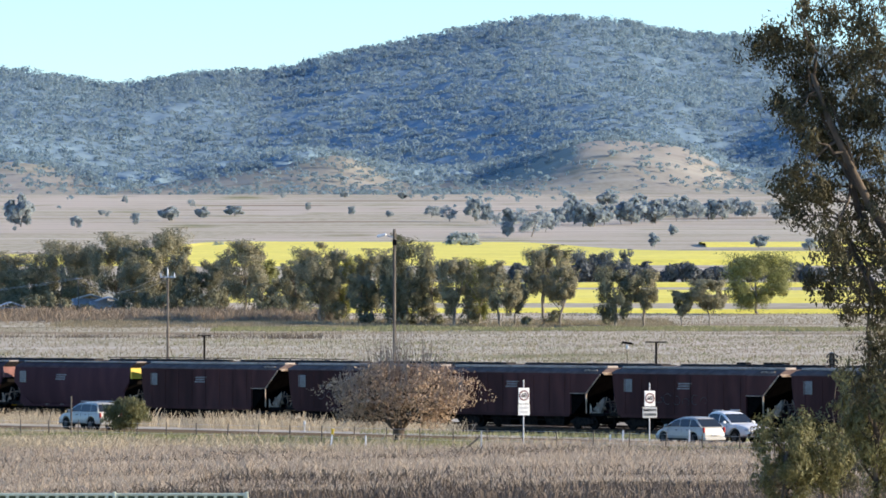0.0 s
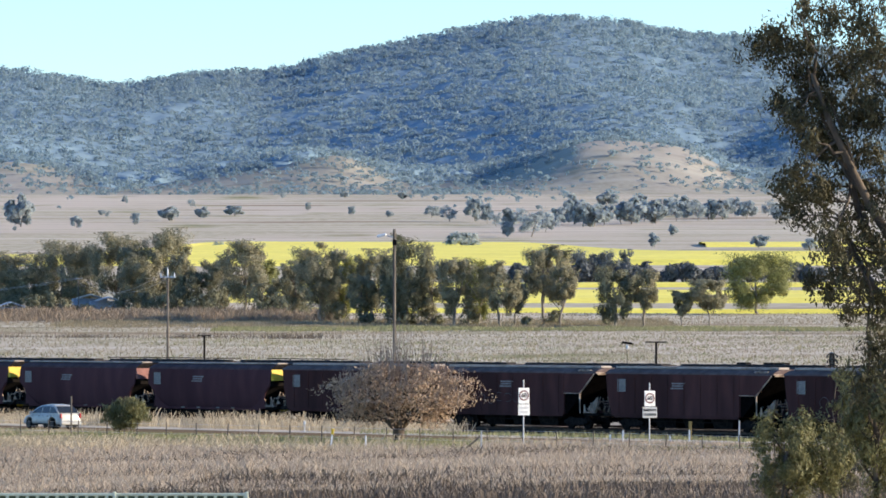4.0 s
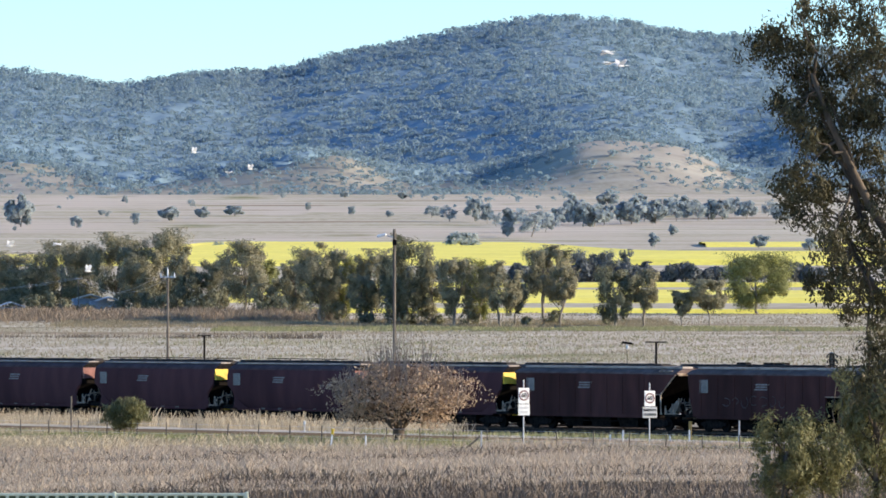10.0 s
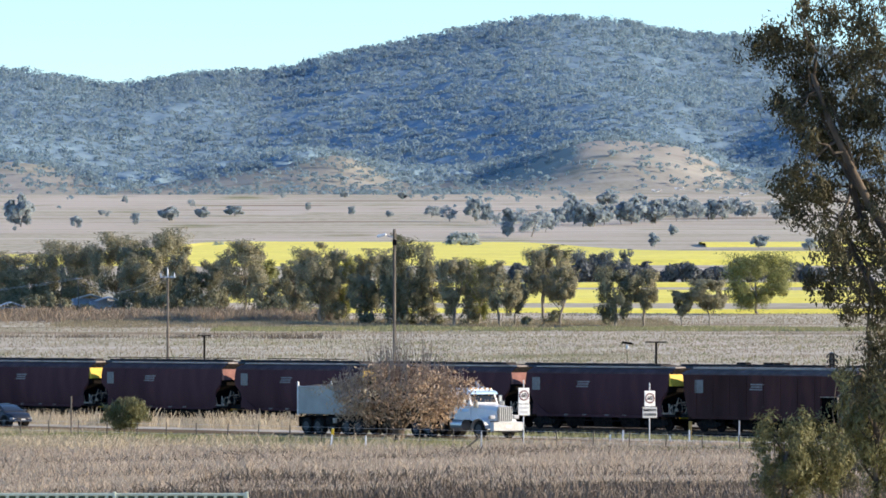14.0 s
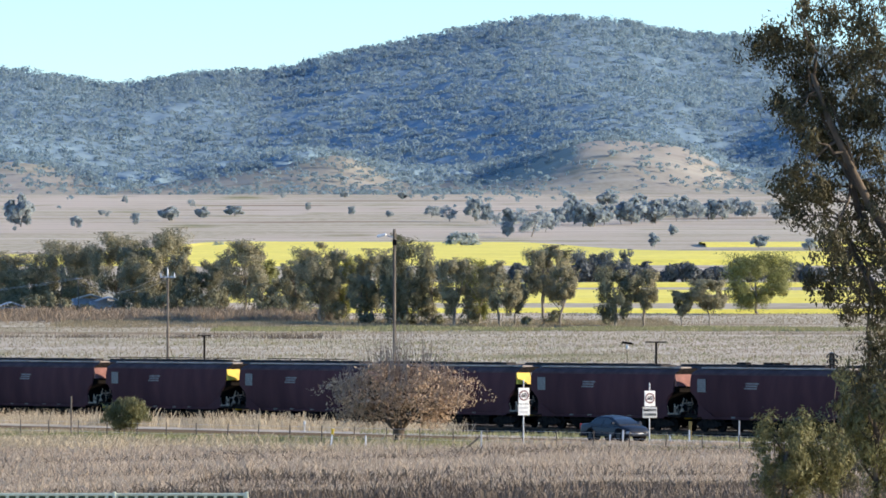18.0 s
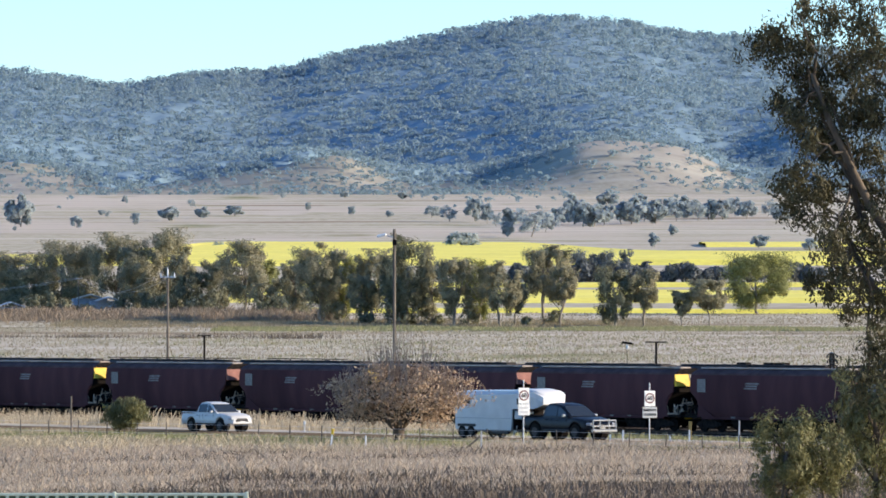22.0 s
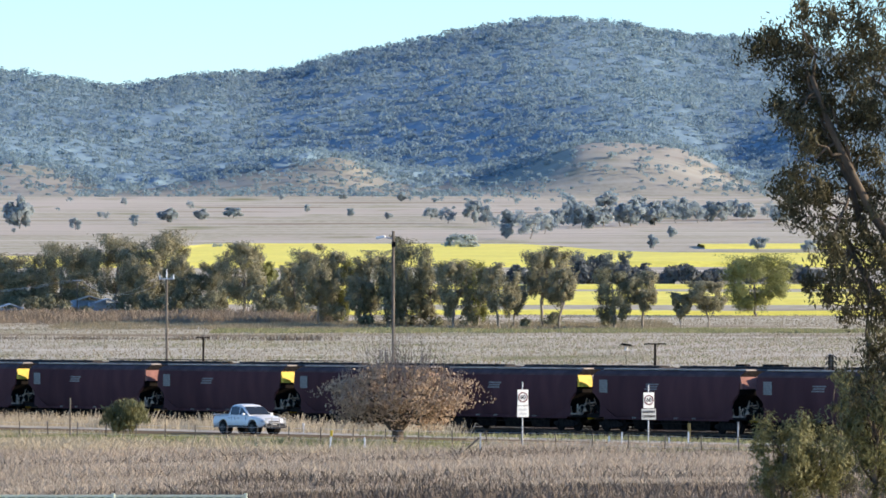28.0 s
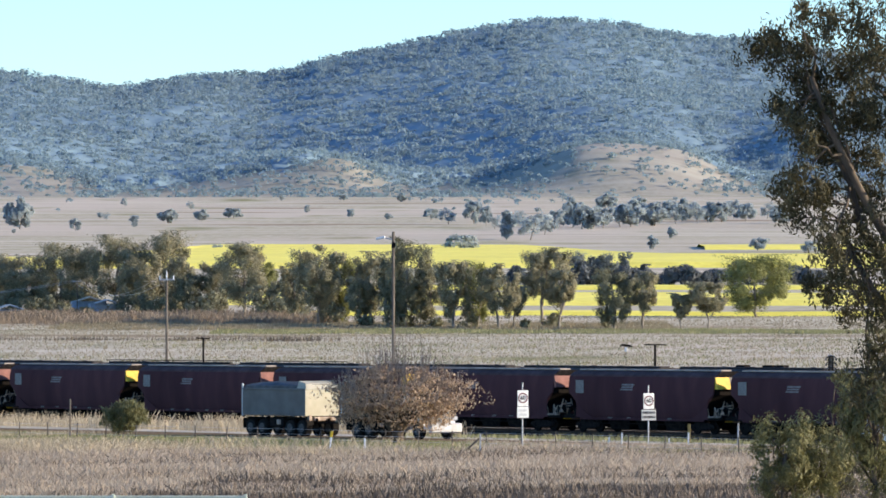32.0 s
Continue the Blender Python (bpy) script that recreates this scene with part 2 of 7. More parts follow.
def leaves(rng, pts, size, aspect=2.2, droop=0.35, out=None, loose=0.55):
    """Leaf sprays: a lozenge at each point, hanging a little; with out they face outwards from their clump."""
    n = len(pts)
    a = rng.normal(size=(n, 3))
    a[:, 2] -= droop * 2
    if out is None:
        nrm = rng.normal(size=(n, 3))
    else:
        nrm = out / (np.linalg.norm(out, axis=1)[:, None] + 1e-9) + rng.normal(size=(n, 3)) * loose
    nrm /= np.linalg.norm(nrm, axis=1)[:, None] + 1e-9
    a = a - nrm * (a * nrm).sum(1)[:, None]
    a /= np.linalg.norm(a, axis=1)[:, None] + 1e-9
    b = np.cross(a, nrm)
    b /= np.linalg.norm(b, axis=1)[:, None] + 1e-9
    ln = (size * rng.uniform(0.6, 1.3, n))[:, None]
    wd = ln / aspect
    q = np.empty((n, 4, 3))
    q[:, 0] = pts - a * ln * 0.5
    q[:, 1] = pts + b * wd * 0.5 - a * ln * 0.05
    q[:, 2] = pts + a * ln * 0.5
    q[:, 3] = pts - b * wd * 0.5 - a * ln * 0.05
    return q


def clumped(rng, n, centre, radii, clumps, spread=0.34, hollow=0.0):
    """Points gathered in clumps within an ellipsoid, with gaps between the clumps."""
    d = rng.normal(size=(clumps, 3))
    d /= np.linalg.norm(d, axis=1)[:, None]
    c = d * (rng.uniform(hollow, 1.0, clumps) ** 0.45)[:, None] * 0.86
    k = rng.integers(0, clumps, n)
    r = rng.uniform(0.6, 1.25, clumps)[k]
    off = rng.normal(size=(n, 3)) * 0.55
    ln = np.linalg.norm(off, axis=1)[:, None]
    off = off / np.maximum(ln, 1e-6) * np.minimum(ln, 1.15)
    lobes = rng.normal(size=(clumps, 7, 3))
    lobes /= np.linalg.norm(lobes, axis=2)[:, :, None]
    lobe = lobes[k, rng.integers(0, 7, n)] * 0.75
    off = lobe + off * 0.55
    pts = c[k] + off * spread * r[:, None]
    out = off * 0.8 + pts * 0.7
    return np.array(centre) + pts * np.array(radii), np.array(centre) + c * np.array(radii), out


def blades(rng, xs, ys, zs, h, w, lean=0.25):
    """Standing grass blades: narrow tapered quads."""
    n = len(xs)
    ang = rng.uniform(0, 2 * np.pi, n)
    dx, dy = np.cos(ang) * w, np.sin(ang) * w
    lx, ly = rng.normal(size=n) * lean * h, rng.normal(size=n) * lean * h
    q = np.empty((n, 4, 3))
    q[:, 0] = np.stack([xs - dx * 0.5, ys - dy * 0.5, zs - 0.06], 1)
    q[:, 1] = np.stack([xs + dx * 0.5, ys + dy * 0.5, zs - 0.06], 1)
    q[:, 2] = np.stack([xs + dx * 0.35 + lx, ys + dy * 0.35 + ly, zs + h], 1)
    q[:, 3] = np.stack([xs - dx * 0.2 + lx, ys - dy * 0.2 + ly, zs + h * 0.94], 1)
    return q


# ---- the plan: a road and a railway run side by side, slantwise to the view ----
HEAD = -53.25
DX, DY = math.cos(radians(HEAD)), math.sin(radians(HEAD))
NX, NY = -DY, DX
FAR_Y = [400, 485, 620, 740, 850, 930, 990, 1250, 1380, 1750, 2050, 2350, 2600, 2800]
FAR_Z = [-0.9, -0.9, 2.85, 4.5, 5.55, 6.8, 7.8, 13.2, 17.4, 26.0, 34.5, 44.4, 53.9, 62.0]
RIDGE_X = [-900, -420, -279, -240, -218, -195, -172, -137, -108, -92, -65, -30, 6, 34, 56, 95, 123, 148, 184, 219, 279, 420, 900]
RIDGE_Z = [110, 152, 158, 154, 149, 147, 153, 157, 156, 160, 168, 174, 182, 187, 191, 190, 186, 180, 179, 175, 165, 150, 110]


def at_road(p, s):
    """The place p metres across from the viewer's line to the road's line, s metres along it."""
    return p * NX + s * DX, p * NY + s * DY


def smooth(a, b, x):
    t = np.clip((x - a) / (b - a), 0, 1)
    return t * t * (3 - 2 * t)


def lumps(x, y, seed):
    """Cheap rolling noise from a few waves."""
    r = np.random.default_rng(seed)
    z = 0 * x
    for i in range(7):
        a, k, ph = r.uniform(0, 6.28), 0.6 * 1.75 ** i, r.uniform(0, 6.28)
        z = z + np.sin((x * np.cos(a) + y * np.sin(a)) * k + ph) / 1.6 ** i
    return z / 2.2


def hump(x, y, u, wl, wr, y0, wy, high):
    """A rounded rise (or hollow) on the hill, at the bearing u (thousandths), with unlike flanks."""
    d = x - u / 1000 * y
    wob = 1 + 0.16 * lumps(x * 0.02, y * 0.012, 62)
    w = np.where(d < 0, wl, wr) * wob
    return high * np.exp(-np.abs(d / w) ** 1.8 - np.abs((y - y0) / wy) ** 2.2)


HUMPS = [(-22, 66, 46, 2980, 200, 15), (26.0, 46, 66, 3060, 330, 17), (33, 80, 40, 2800, 160, 7), (-66, 90, 46, 3000, 220, 13),
         (-40, 60, 190, 3430, 280, -21), (43, 32, 40, 3100, 320, -12), (60, 50, 110, 3250, 380, 15), (-30, 60, 60, 3200, 160, 8),
         (-52, 80, 60, 3800, 240, 8), (25, 125, 130, 3480, 270, 9), (18, 100, 100, 3250, 160, -7), (-14, 22, 16, 2880, 60, 5), (38, 24, 20, 2900, 90, 6), (20, 20, 18, 2850, 70, 4)]


def ground_z(x, y):
    x, y = np.asarray(x, dtype=float), np.asarray(y, dtype=float)
    p = x * NX + y * NY
    near = -0.9 * smooth(240, 262, p) + 0.12 * lumps(x * 0.06, y * 0.06, 3) * (1 - smooth(219, 225, p)) * smooth(120, 200, y)
    rise = np.interp(y, [-60, 0, 60, 120, 180, 240], [5.6, 5.6, 4.0, 2.2, 0.9, 0.0]) * (1 - smooth(120, 200, p)) * (1 - smooth(60, 160, np.abs(x)))
    yq = p / NY + (y - p / NY) * smooth(295, 430, p)
    far = np.interp(yq, FAR_Y, FAR_Z) + 0.25 * lumps(x * 0.02, y * 0.02, 5) * smooth(300, 400, p)
    t = np.clip((y - 2600) / 1600, 0, 1)
    top = sum(np.interp(x + d, RIDGE_X, RIDGE_Z) for d in (-15, -8, 0, 8, 15)) / 5
    hill = 53.9 + (top - 53.9) * t ** 1.65
    back = np.clip((y - 4200) / 600, 0, 1)
    hill = hill - back ** 2 * 70
    f = smooth(0, 0.15, t) * (1 - 0.75 * smooth(0.8, 1, t))
    for h in HUMPS:
        hill = hill + hump(x, y, *h) * f
    hill = hill + f * (2.4 * lumps(x * 0.012, y * 0.006, 11) + 1.5 * lumps(x * 0.06, y * 0.03, 12))
    z = np.where(y > 2600, hill, far)
    w = smooth(285, 300, p)
    return np.where(p < 285, near + rise, near * (1 - w) + z * w)


def gz(x, y):
    return float(ground_z(np.array([x]), np.array([y]))[0])


# ---- ground: one sheet from the garden to behind the hill ----
def axis(parts):
    out = []
    for a, b, step in parts:
        out += list(np.arange(a, b, step))
    return np.array(out + [parts[-1][1]])


gx = axis([(-6000, -1000, 500), (-1000, -420, 40), (-420, -60, 6), (-60, 60, 3), (60, 420, 6), (420, 1000, 40), (1000, 6000, 500)])
gy = axis([(-3000, -200, 400), (-200, 200, 20), (200, 660, 4), (660, 1000, 8), (1000, 2600, 25), (2600, 4300, 9), (4300, 4980, 40)])
GX, GY = np.meshgrid(gx, gy)
GZ = ground_z(GX, GY)
me = bpy.data.meshes.new("ground")
nx, ny = len(gx), len(gy)
idx = np.arange(nx * ny).reshape(ny, nx)
faces = np.stack([idx[:-1, :-1], idx[:-1, 1:], idx[1:, 1:], idx[1:, :-1]], -1).reshape(-1, 4)
me.vertices.add(nx * ny)
me.vertices.foreach_set("co", np.stack([GX, GY, GZ], -1).astype(np.float32).ravel())
me.loops.add(faces.size)
me.loops.foreach_set("vertex_index", faces.astype(np.int32).ravel())
me.polygons.add(len(faces))
me.polygons.foreach_set("loop_start", np.arange(0, faces.size, 4, dtype=np.int32))
me.polygons.foreach_set("loop_total", np.full(len(faces), 4, dtype=np.int32))
me.polygons.foreach_set("use_smooth", np.full(len(faces), True))
me.update(calc_edges=True)


BARE = [(-61, 46, 22, 2960, 150, 1.0), (-15.5, 14, 15, 2920, 90, 0.55), (27, 20, 34, 2950, 180, 0.95), (-30, 60, 30, 2790, 90, 0.35)]


def bush_cover(x, y):
    """How thickly the hill is wooded: bare on the low spurs and thick above."""
    bare = sum(hump(x, y, *b) for b in BARE)
    return smooth(2720, 3060, y) * 1.1 + 0.30 * lumps(x * 0.03, y * 0.014, 41) - 0.95 * np.clip(bare, 0, 1.2) + 0.22 * lumps(x * 0.09, y * 0.04, 43)


cover = me.attributes.new("scrub", "FLOAT", "POINT")
cover.data.foreach_set("value", np.clip(np.clip(bush_cover(GX, GY), 0, 1) * (GY > 2600) + 0.55 * smooth(2540, 2800, GY), 0, 1).astype(np.float32).ravel())


def ground_material():
    """Dry pasture: tan and grey-brown grass, with greener strips and bare tracks by noise stretched along the land."""
    m, n, l, b = nodes_of("dry_pasture")
    geo = n.new("ShaderNodeNewGeometry")

    def nz(sx, sy, detail, lo, hi):
        mp = n.new("ShaderNodeMapping")
        mp.inputs["Scale"].default_value = (sx, sy, 0.0)
        l.new(geo.outputs["Position"], mp.inputs[0])
        t = n.new("ShaderNodeTexNoise")
        t.inputs["Scale"].default_value, t.inputs["Detail"].default_value = 1.0, detail
        l.new(mp.outputs[0], t.inputs["Vector"])
        r = n.new("ShaderNodeMapRange")
        r.inputs[1].default_value, r.inputs[2].default_value = lo, hi
        l.new(t.outputs[0], r.inputs[0])
        return r.outputs[0]

    def mixed(fac, a, c):
        x = n.new("ShaderNodeMixRGB")
        l.new(fac, x.inputs[0])
        for sock, val in ((x.inputs[1], a), (x.inputs[2], c)):
            if isinstance(val, tuple):
                sock.default_value = (*val, 1)
            else:
                l.new(val, sock)
        return x.outputs[0]

    grass = mixed(nz(0.35, 0.12, 6, 0.35, 0.65), (0.385, 0.335, 0.235), (0.515, 0.46, 0.345))
    grass = mixed(nz(0.012, 0.004, 4, 0.42, 0.62), grass, (0.54, 0.46, 0.37))
    grass = mixed(nz(0.03, 0.012, 3, 0.58, 0.72), grass, (0.25, 0.24, 0.12))
    grass = mixed(nz(0.008, 0.02, 5, 0.60, 0.68), grass, (0.27, 0.20, 0.14))
    grass = mixed(nz(0.003, 0.05, 5, 0.50, 0.66), grass, (0.60, 0.54, 0.43))
    grass = mixed(nz(0.006, 0.09, 4, 0.60, 0.70), grass, (0.30, 0.25, 0.18))
    at = n.new("ShaderNodeAttribute")
    at.attribute_name = "scrub"
    grass = mixed(at.outputs["Fac"], grass, (0.22, 0.235, 0.22))
    l.new(grass, b.inputs["Base Color"])
    b.inputs["Roughness"].default_value, b.inputs["Specular IOR Level"].default_value = 0.95, 0.1
    bp = n.new("ShaderNodeBump")
    bp.inputs["Strength"].default_value, bp.inputs["Distance"].default_value = 0.5, 0.3
    l.new(nz(1.2, 0.8, 5, 0, 1), bp.inputs["Height"])
    l.new(bp.outputs[0], b.inputs["Normal"])
    return m


me.materials.append(ground_material())
tagged(new("ground", me), "dry tan pasture rising to a wooded hill", "ground", kind="structure")


def strip(name, p0, p1, s0, s1, lift, material, label, category, edge=0.0, drop=0.25):
    """A long thin layer on the ground between two lines of the road's plan, with sloping shoulders."""
    bm = bm_new()
    n = int((s1 - s0) / 12)
    rows = []
    for i in range(n + 1):
        s = s0 + (s1 - s0) * i / n
        r = []
        for p, up in ((p0 - edge, -drop), (p0, lift), ((p0 + p1) / 2, lift + 0.03), (p1, lift), (p1 + edge, -drop)):
            x, y = at_road(p, s)
            r.append(bm.verts.new((x, y, BASE[name] + up)))
        rows.append(r)
    for a, b2 in zip(rows, rows[1:]):
        for i in range(4):
            bm.faces.new((a[i], a[i + 1], b2[i + 1], b2[i]))
    bmesh.ops.recalc_face_normals(bm, faces=bm.faces[:])
    ob = new(name, finish(bm, material, name))
    return tagged(ob, label, category, kind="structure")


BASE = {"road": 0.0, "track_bed": -0.9, "track_bed_back": -0.73}
strip("road", 227.6, 235.0, -900, 500, 0.05, M_ASPHALT, "grey two-lane sealed country road", "road", 1.5, 0.02)
# near side widened: the dark bed stands in for shade under the train
strip("track_bed", 271.6, 278.6, -1000, 500, 0.16, M_BALLAST, "dark ballast bed, widened to stand for shade under the train", "track bed", 1.2)
strip("track_bed_back", 279.4, 283.4, -1000, 500, 0.16, M_BALLAST, "dark ballast bed of the second track", "track bed", 0.6)

for base_p, up in ((275.43, 0), (276.87, 0), (280.7, 0.14), (282.14, 0.14)):
    bm = bm_new()
    for p, z0, z1, wdt in ((base_p, -0.62 + up, -0.50 + up, 0.07),):
        v = []
        for s in (-1000, 500):
            for a, c in ((p - wdt / 2, z0), (p + wdt / 2, z0), (p + wdt / 2, z1), (p - wdt / 2, z1)):
                x, y = at_road(a, s)
                v.append(bm.verts.new((x, y, c)))
        for i in range(4):
            bm.faces.new((v[i], v[(i + 1) % 4], v[4 + (i + 1) % 4], v[4 + i]))
    bmesh.ops.recalc_face_normals(bm, faces=bm.faces[:])
    tagged(new("rail", finish(bm, M_RAIL, "rail")), "long rusty steel rail on the sleepers", "rail", "rails", "structure")

bm = bm_new()
box(bm, (0, 0, 0), (0.24, 2.5, 0.14), 0.015)
sleeper_me = finish(bm, M_SLEEPER, "sleeper")
for i in range(280):
    x, y = at_road(276.15, -470 + i * 0.75)
    ob = new("sleeper", sleeper_me)
    ob.matrix_basis = pose(x, y, -0.68, 0, 0, HEAD)
    ob.parent = bpy.data.objects["track_bed"]

# ---- canola fields: a standing crop a metre high ----
def crop(name, y_near, y_far, x0, x1, label, wave=4.0, fall=0.0, high=1.0):
    xs = np.arange(x0, x1 + 1, 8.0)
    ys = np.linspace(0, 1, max(8, int((y_far - y_near) / 10)))
    X, T = np.meshgrid(xs, ys)
    n0 = y_near + wave * np.sin(X * 0.021 + 1.0) + 0.03 * X
    n1 = y_far + wave * np.sin(X * 0.017 + 2.2) + 0.05 * X
    n1 = n1 - fall * smooth(16, 52, X) - 1.35 * fall * smooth(56, 82, -X)
    Y = n0 + (n1 - n0) * T
    Z = ground_z(X, Y) + high + 0.12 * lumps(X * 0.5, Y * 0.5, 21)
    Z[0] -= 1.2
    Z[-1] -= 1.2
    bm = bm_new()
    vs = [[bm.verts.new((X[j, i], Y[j, i], Z[j, i])) for i in range(X.shape[1])] for j in range(X.shape[0])]
    for j in range(X.shape[0] - 1):
        for i in range(X.shape[1] - 1):
            bm.faces.new((vs[j][i], vs[j][i + 1], vs[j + 1][i + 1], vs[j + 1][i]))
    tagged(new(name, finish(bm, M_CANOLA, name)), label, "canola field", "flowering fields", "stuff")


crop("canola_field", 958, 969, -26, 220, "narrow strip of yellow flowering canola", 1.5, high=0.6)
crop("canola_field", 1046, 1150, -34, 240, "bright yellow canola field in full flower", 3, high=0.7)
crop("canola_field", 1200, 1226, -34, 240, "thin far edge of yellow canola before the tree belt", 3, high=0.6)
crop("canola_field", 1370, 1715, -220, 300, "broad yellow canola field below the tan slope", 5, 185)
crop("canola_field", 1665, 1725, 66, 320, "thin yellow canola strip by the slope", 3, high=0.8)

# ---- grasses ----
def scatter(rng, n, x0, x1, y0, y1):
    return rng.uniform(x0, x1, n), rng.uniform(y0, y1, n)


def grass(name, seed, n, area, hgt, wid, material, label, keep=None, lean=0.3):
    rng = np.random.default_rng(seed)
    xs, ys = scatter(rng, n, *area)
    if keep is not None:
        k = keep(xs, ys, rng)
        xs, ys = xs[k], ys[k]
    tuft = 0.75 + 0.4 * lumps(xs * 0.35, ys * 0.35, seed + 7)
    h = hgt * rng.uniform(0.45, 1.15, len(xs)) * np.clip(tuft, 0.35, 1.5)
    q = blades(rng, xs, ys, ground_z(xs, ys), h, wid * rng.uniform(0.6, 1.4, len(xs)), lean)
    tagged(new(name, quad_mesh(name, q, material)), label, "grass", kind="stuff")


def band(p0, p1, ymin=0, ymax=9999):
    def keep(x, y, rng):
        p = x * NX + y * NY
        wob = 1.2 * lumps(x * 0.12, y * 0.12, 31)
        return (p + wob > p0) & (p + wob < p1) & (y > ymin) & (y < ymax)
    return keep


def tufty(keep):
    """Thin the stand out into tufts with gaps."""
    def kept(x, y, rng):
        return keep(x, y, rng) & (rng.uniform(size=len(x)) < 0.45 + 0.75 * lumps(x * 0.9, y * 0.9, 51))
    return kept


grass("weed_field", 1, 240000, (-29, 29, 254, 372), 0.44, 0.034, M_WEED, "dry grey-brown weeds covering the near field", lambda x, y, r: (y < 346 + 3 * lumps(x * 0.15, y * 0.2, 78)) | ((x > 3 + 2 * lumps(x * 0.2, y * 0.2, 79)) & (x * NX + y * NY < 226.5)), 0.4)
grass("weed_stems", 11, 42000, (-29, 29, 254, 346), 0.5, 0.034, M_WEED_DARK, "dark dry stems among the near field's weeds", tufty(lambda x, y, r: y > 0), 0.6)
grass("dark_weeds", 2, 90000, (-12, 30, 246, 292), 0.66, 0.045, M_WEED_DARK, "dark dead weed stalks at the field's near edge", lambda x, y, r: (x > -13 + (y - 250) * 0.1) & (r.uniform(size=len(x)) < 0.9 * (1.0 - (y - 250) / 42) * np.clip(0.7 + lumps(x * 0.8, y * 0.5, 88), 0.1, 1.4)), 0.4)
grass("straw_grass", 3, 420000, (-36, 32, 338, 400), 0.66, 0.022, M_STRAW, "tall pale straw grass between field and road", tufty(lambda x, y, r: band(150, 202.5, 338)(x, y, r) & (r.uniform(size=len(x)) > 0.25 + 0.5 * smooth(-10, 0, x) + 0.25 * lumps(x * 0.2, y * 0.2, 77))), 0.45)
grass("verge_straw", 15, 110000, (-36, 6, 345, 420), 0.75, 0.022, M_STRAW, "tufts of tall straw grass on the roadside", tufty(lambda x, y, r: band(202, 224)(x, y, r) & (lumps(x * 0.35, y * 0.22, 91) > 0.35 + 0.5 * smooth(-14, 2, x))), 0.4)
grass("verge_grass", 4, 150000, (-36, 34, 343, 440), 0.3, 0.04, M_GREENGRASS, "short green and yellow roadside grass", band(190, 227.4))
grass("far_verge_grass", 5, 260000, (-46, 24, 355, 520), 1.1, 0.026, M_STRAW, "tall straw-coloured grass between road and railway", tufty(lambda x, y, r: band(240, 266)(x, y, r) & (r.uniform(size=len(x)) > 1.02 * smooth(-1.5, 2.5, x))), 0.26)
grass("far_verge_green", 6, 30000, (-5, 40, 330, 460), 0.35, 0.05, M_GREENGRASS, "short greenish grass between road and railway", band(236, 270))
grass("bank_grass", 8, 60000, (-72, -14, 880, 958), 1.35, 0.08, M_BANK, "dry reddish grass on the bank before the gum trees", tufty(lambda x, y, r: y > 890 + x * -0.4 - 30), 0.35)
grass("green_strip", 9, 80000, (-28, 70, 795, 838), 0.35, 0.09, M_GREENGRASS, "greener grass strip below the row of gums", tufty(lambda x, y, r: y > 800))
grass("dark_bank_weeds", 10, 7000, (-62, -11, 735, 752), 0.6, 0.08, M_WEED_DARK, "dark weeds along a ditch in the paddock", tufty(lambda x, y, r: np.abs(y - 744 - 3 * np.sin(x * 0.1)) < 4))
grass("shade_grass", 12, 60000, (-50, 30, 838, 892), 0.5, 0.08, M_PADDOCK, "dry grass beneath the row of gums", tufty(lambda x, y, r: y > 0), 0.4)
grass("paddock_tufts", 13, 26000, (-75, 75, 560, 900), 0.26, 0.07, M_BANK, "darker grey-brown tufts in the paddock", tufty(lambda x, y, r: (x * NX + y * NY > 310) & (lumps(x * 0.05, y * 0.03, 71) > 0.1)), 0.5)
grass("paddock_green", 14, 100000, (-75, 75, 560, 800), 0.22, 0.07, M_GREENGRASS, "greenish short grass patches in the paddock", tufty(lambda x, y, r: (x * NX + y * NY > 310) & (lumps(x * 0.04, y * 0.05, 72) > 0.1)), 0.5)
grass("paddock_grass", 7, 90000, (-75, 75, 520, 965), 0.24, 0.08, M_PADDOCK, "dry pale grass of the paddock behind the railway", lambda x, y, r: x * NX + y * NY > 300)


# ---- trees ----
def limb(bm, a, b, r0, r1, rng, bend=0.12, n=4, seg=6):
    """A tapered, slightly crooked limb."""
    a, b = np.array(a, float), np.array(b, float)
    pts = [a + (b - a) * i / n for i in range(n + 1)]
    ln = np.linalg.norm(b - a)
    for i in range(1, n):
        pts[i] = pts[i] + rng.normal(size=3) * bend * ln * 0.35
    rings = []
    for i, p in enumerate(pts):
        t = Vector(pts[min(i + 1, n)] - pts[max(i - 1, 0)]).normalized()
        u = t.orthogonal().normalized()
        w = t.cross(u)
        r = r0 + (r1 - r0) * i / n
        rings.append([Vector(p) + (u * math.cos(k * 2 * math.pi / seg) + w * math.sin(k * 2 * math.pi / seg)) * r for k in range(seg)])
    loft(bm, rings)


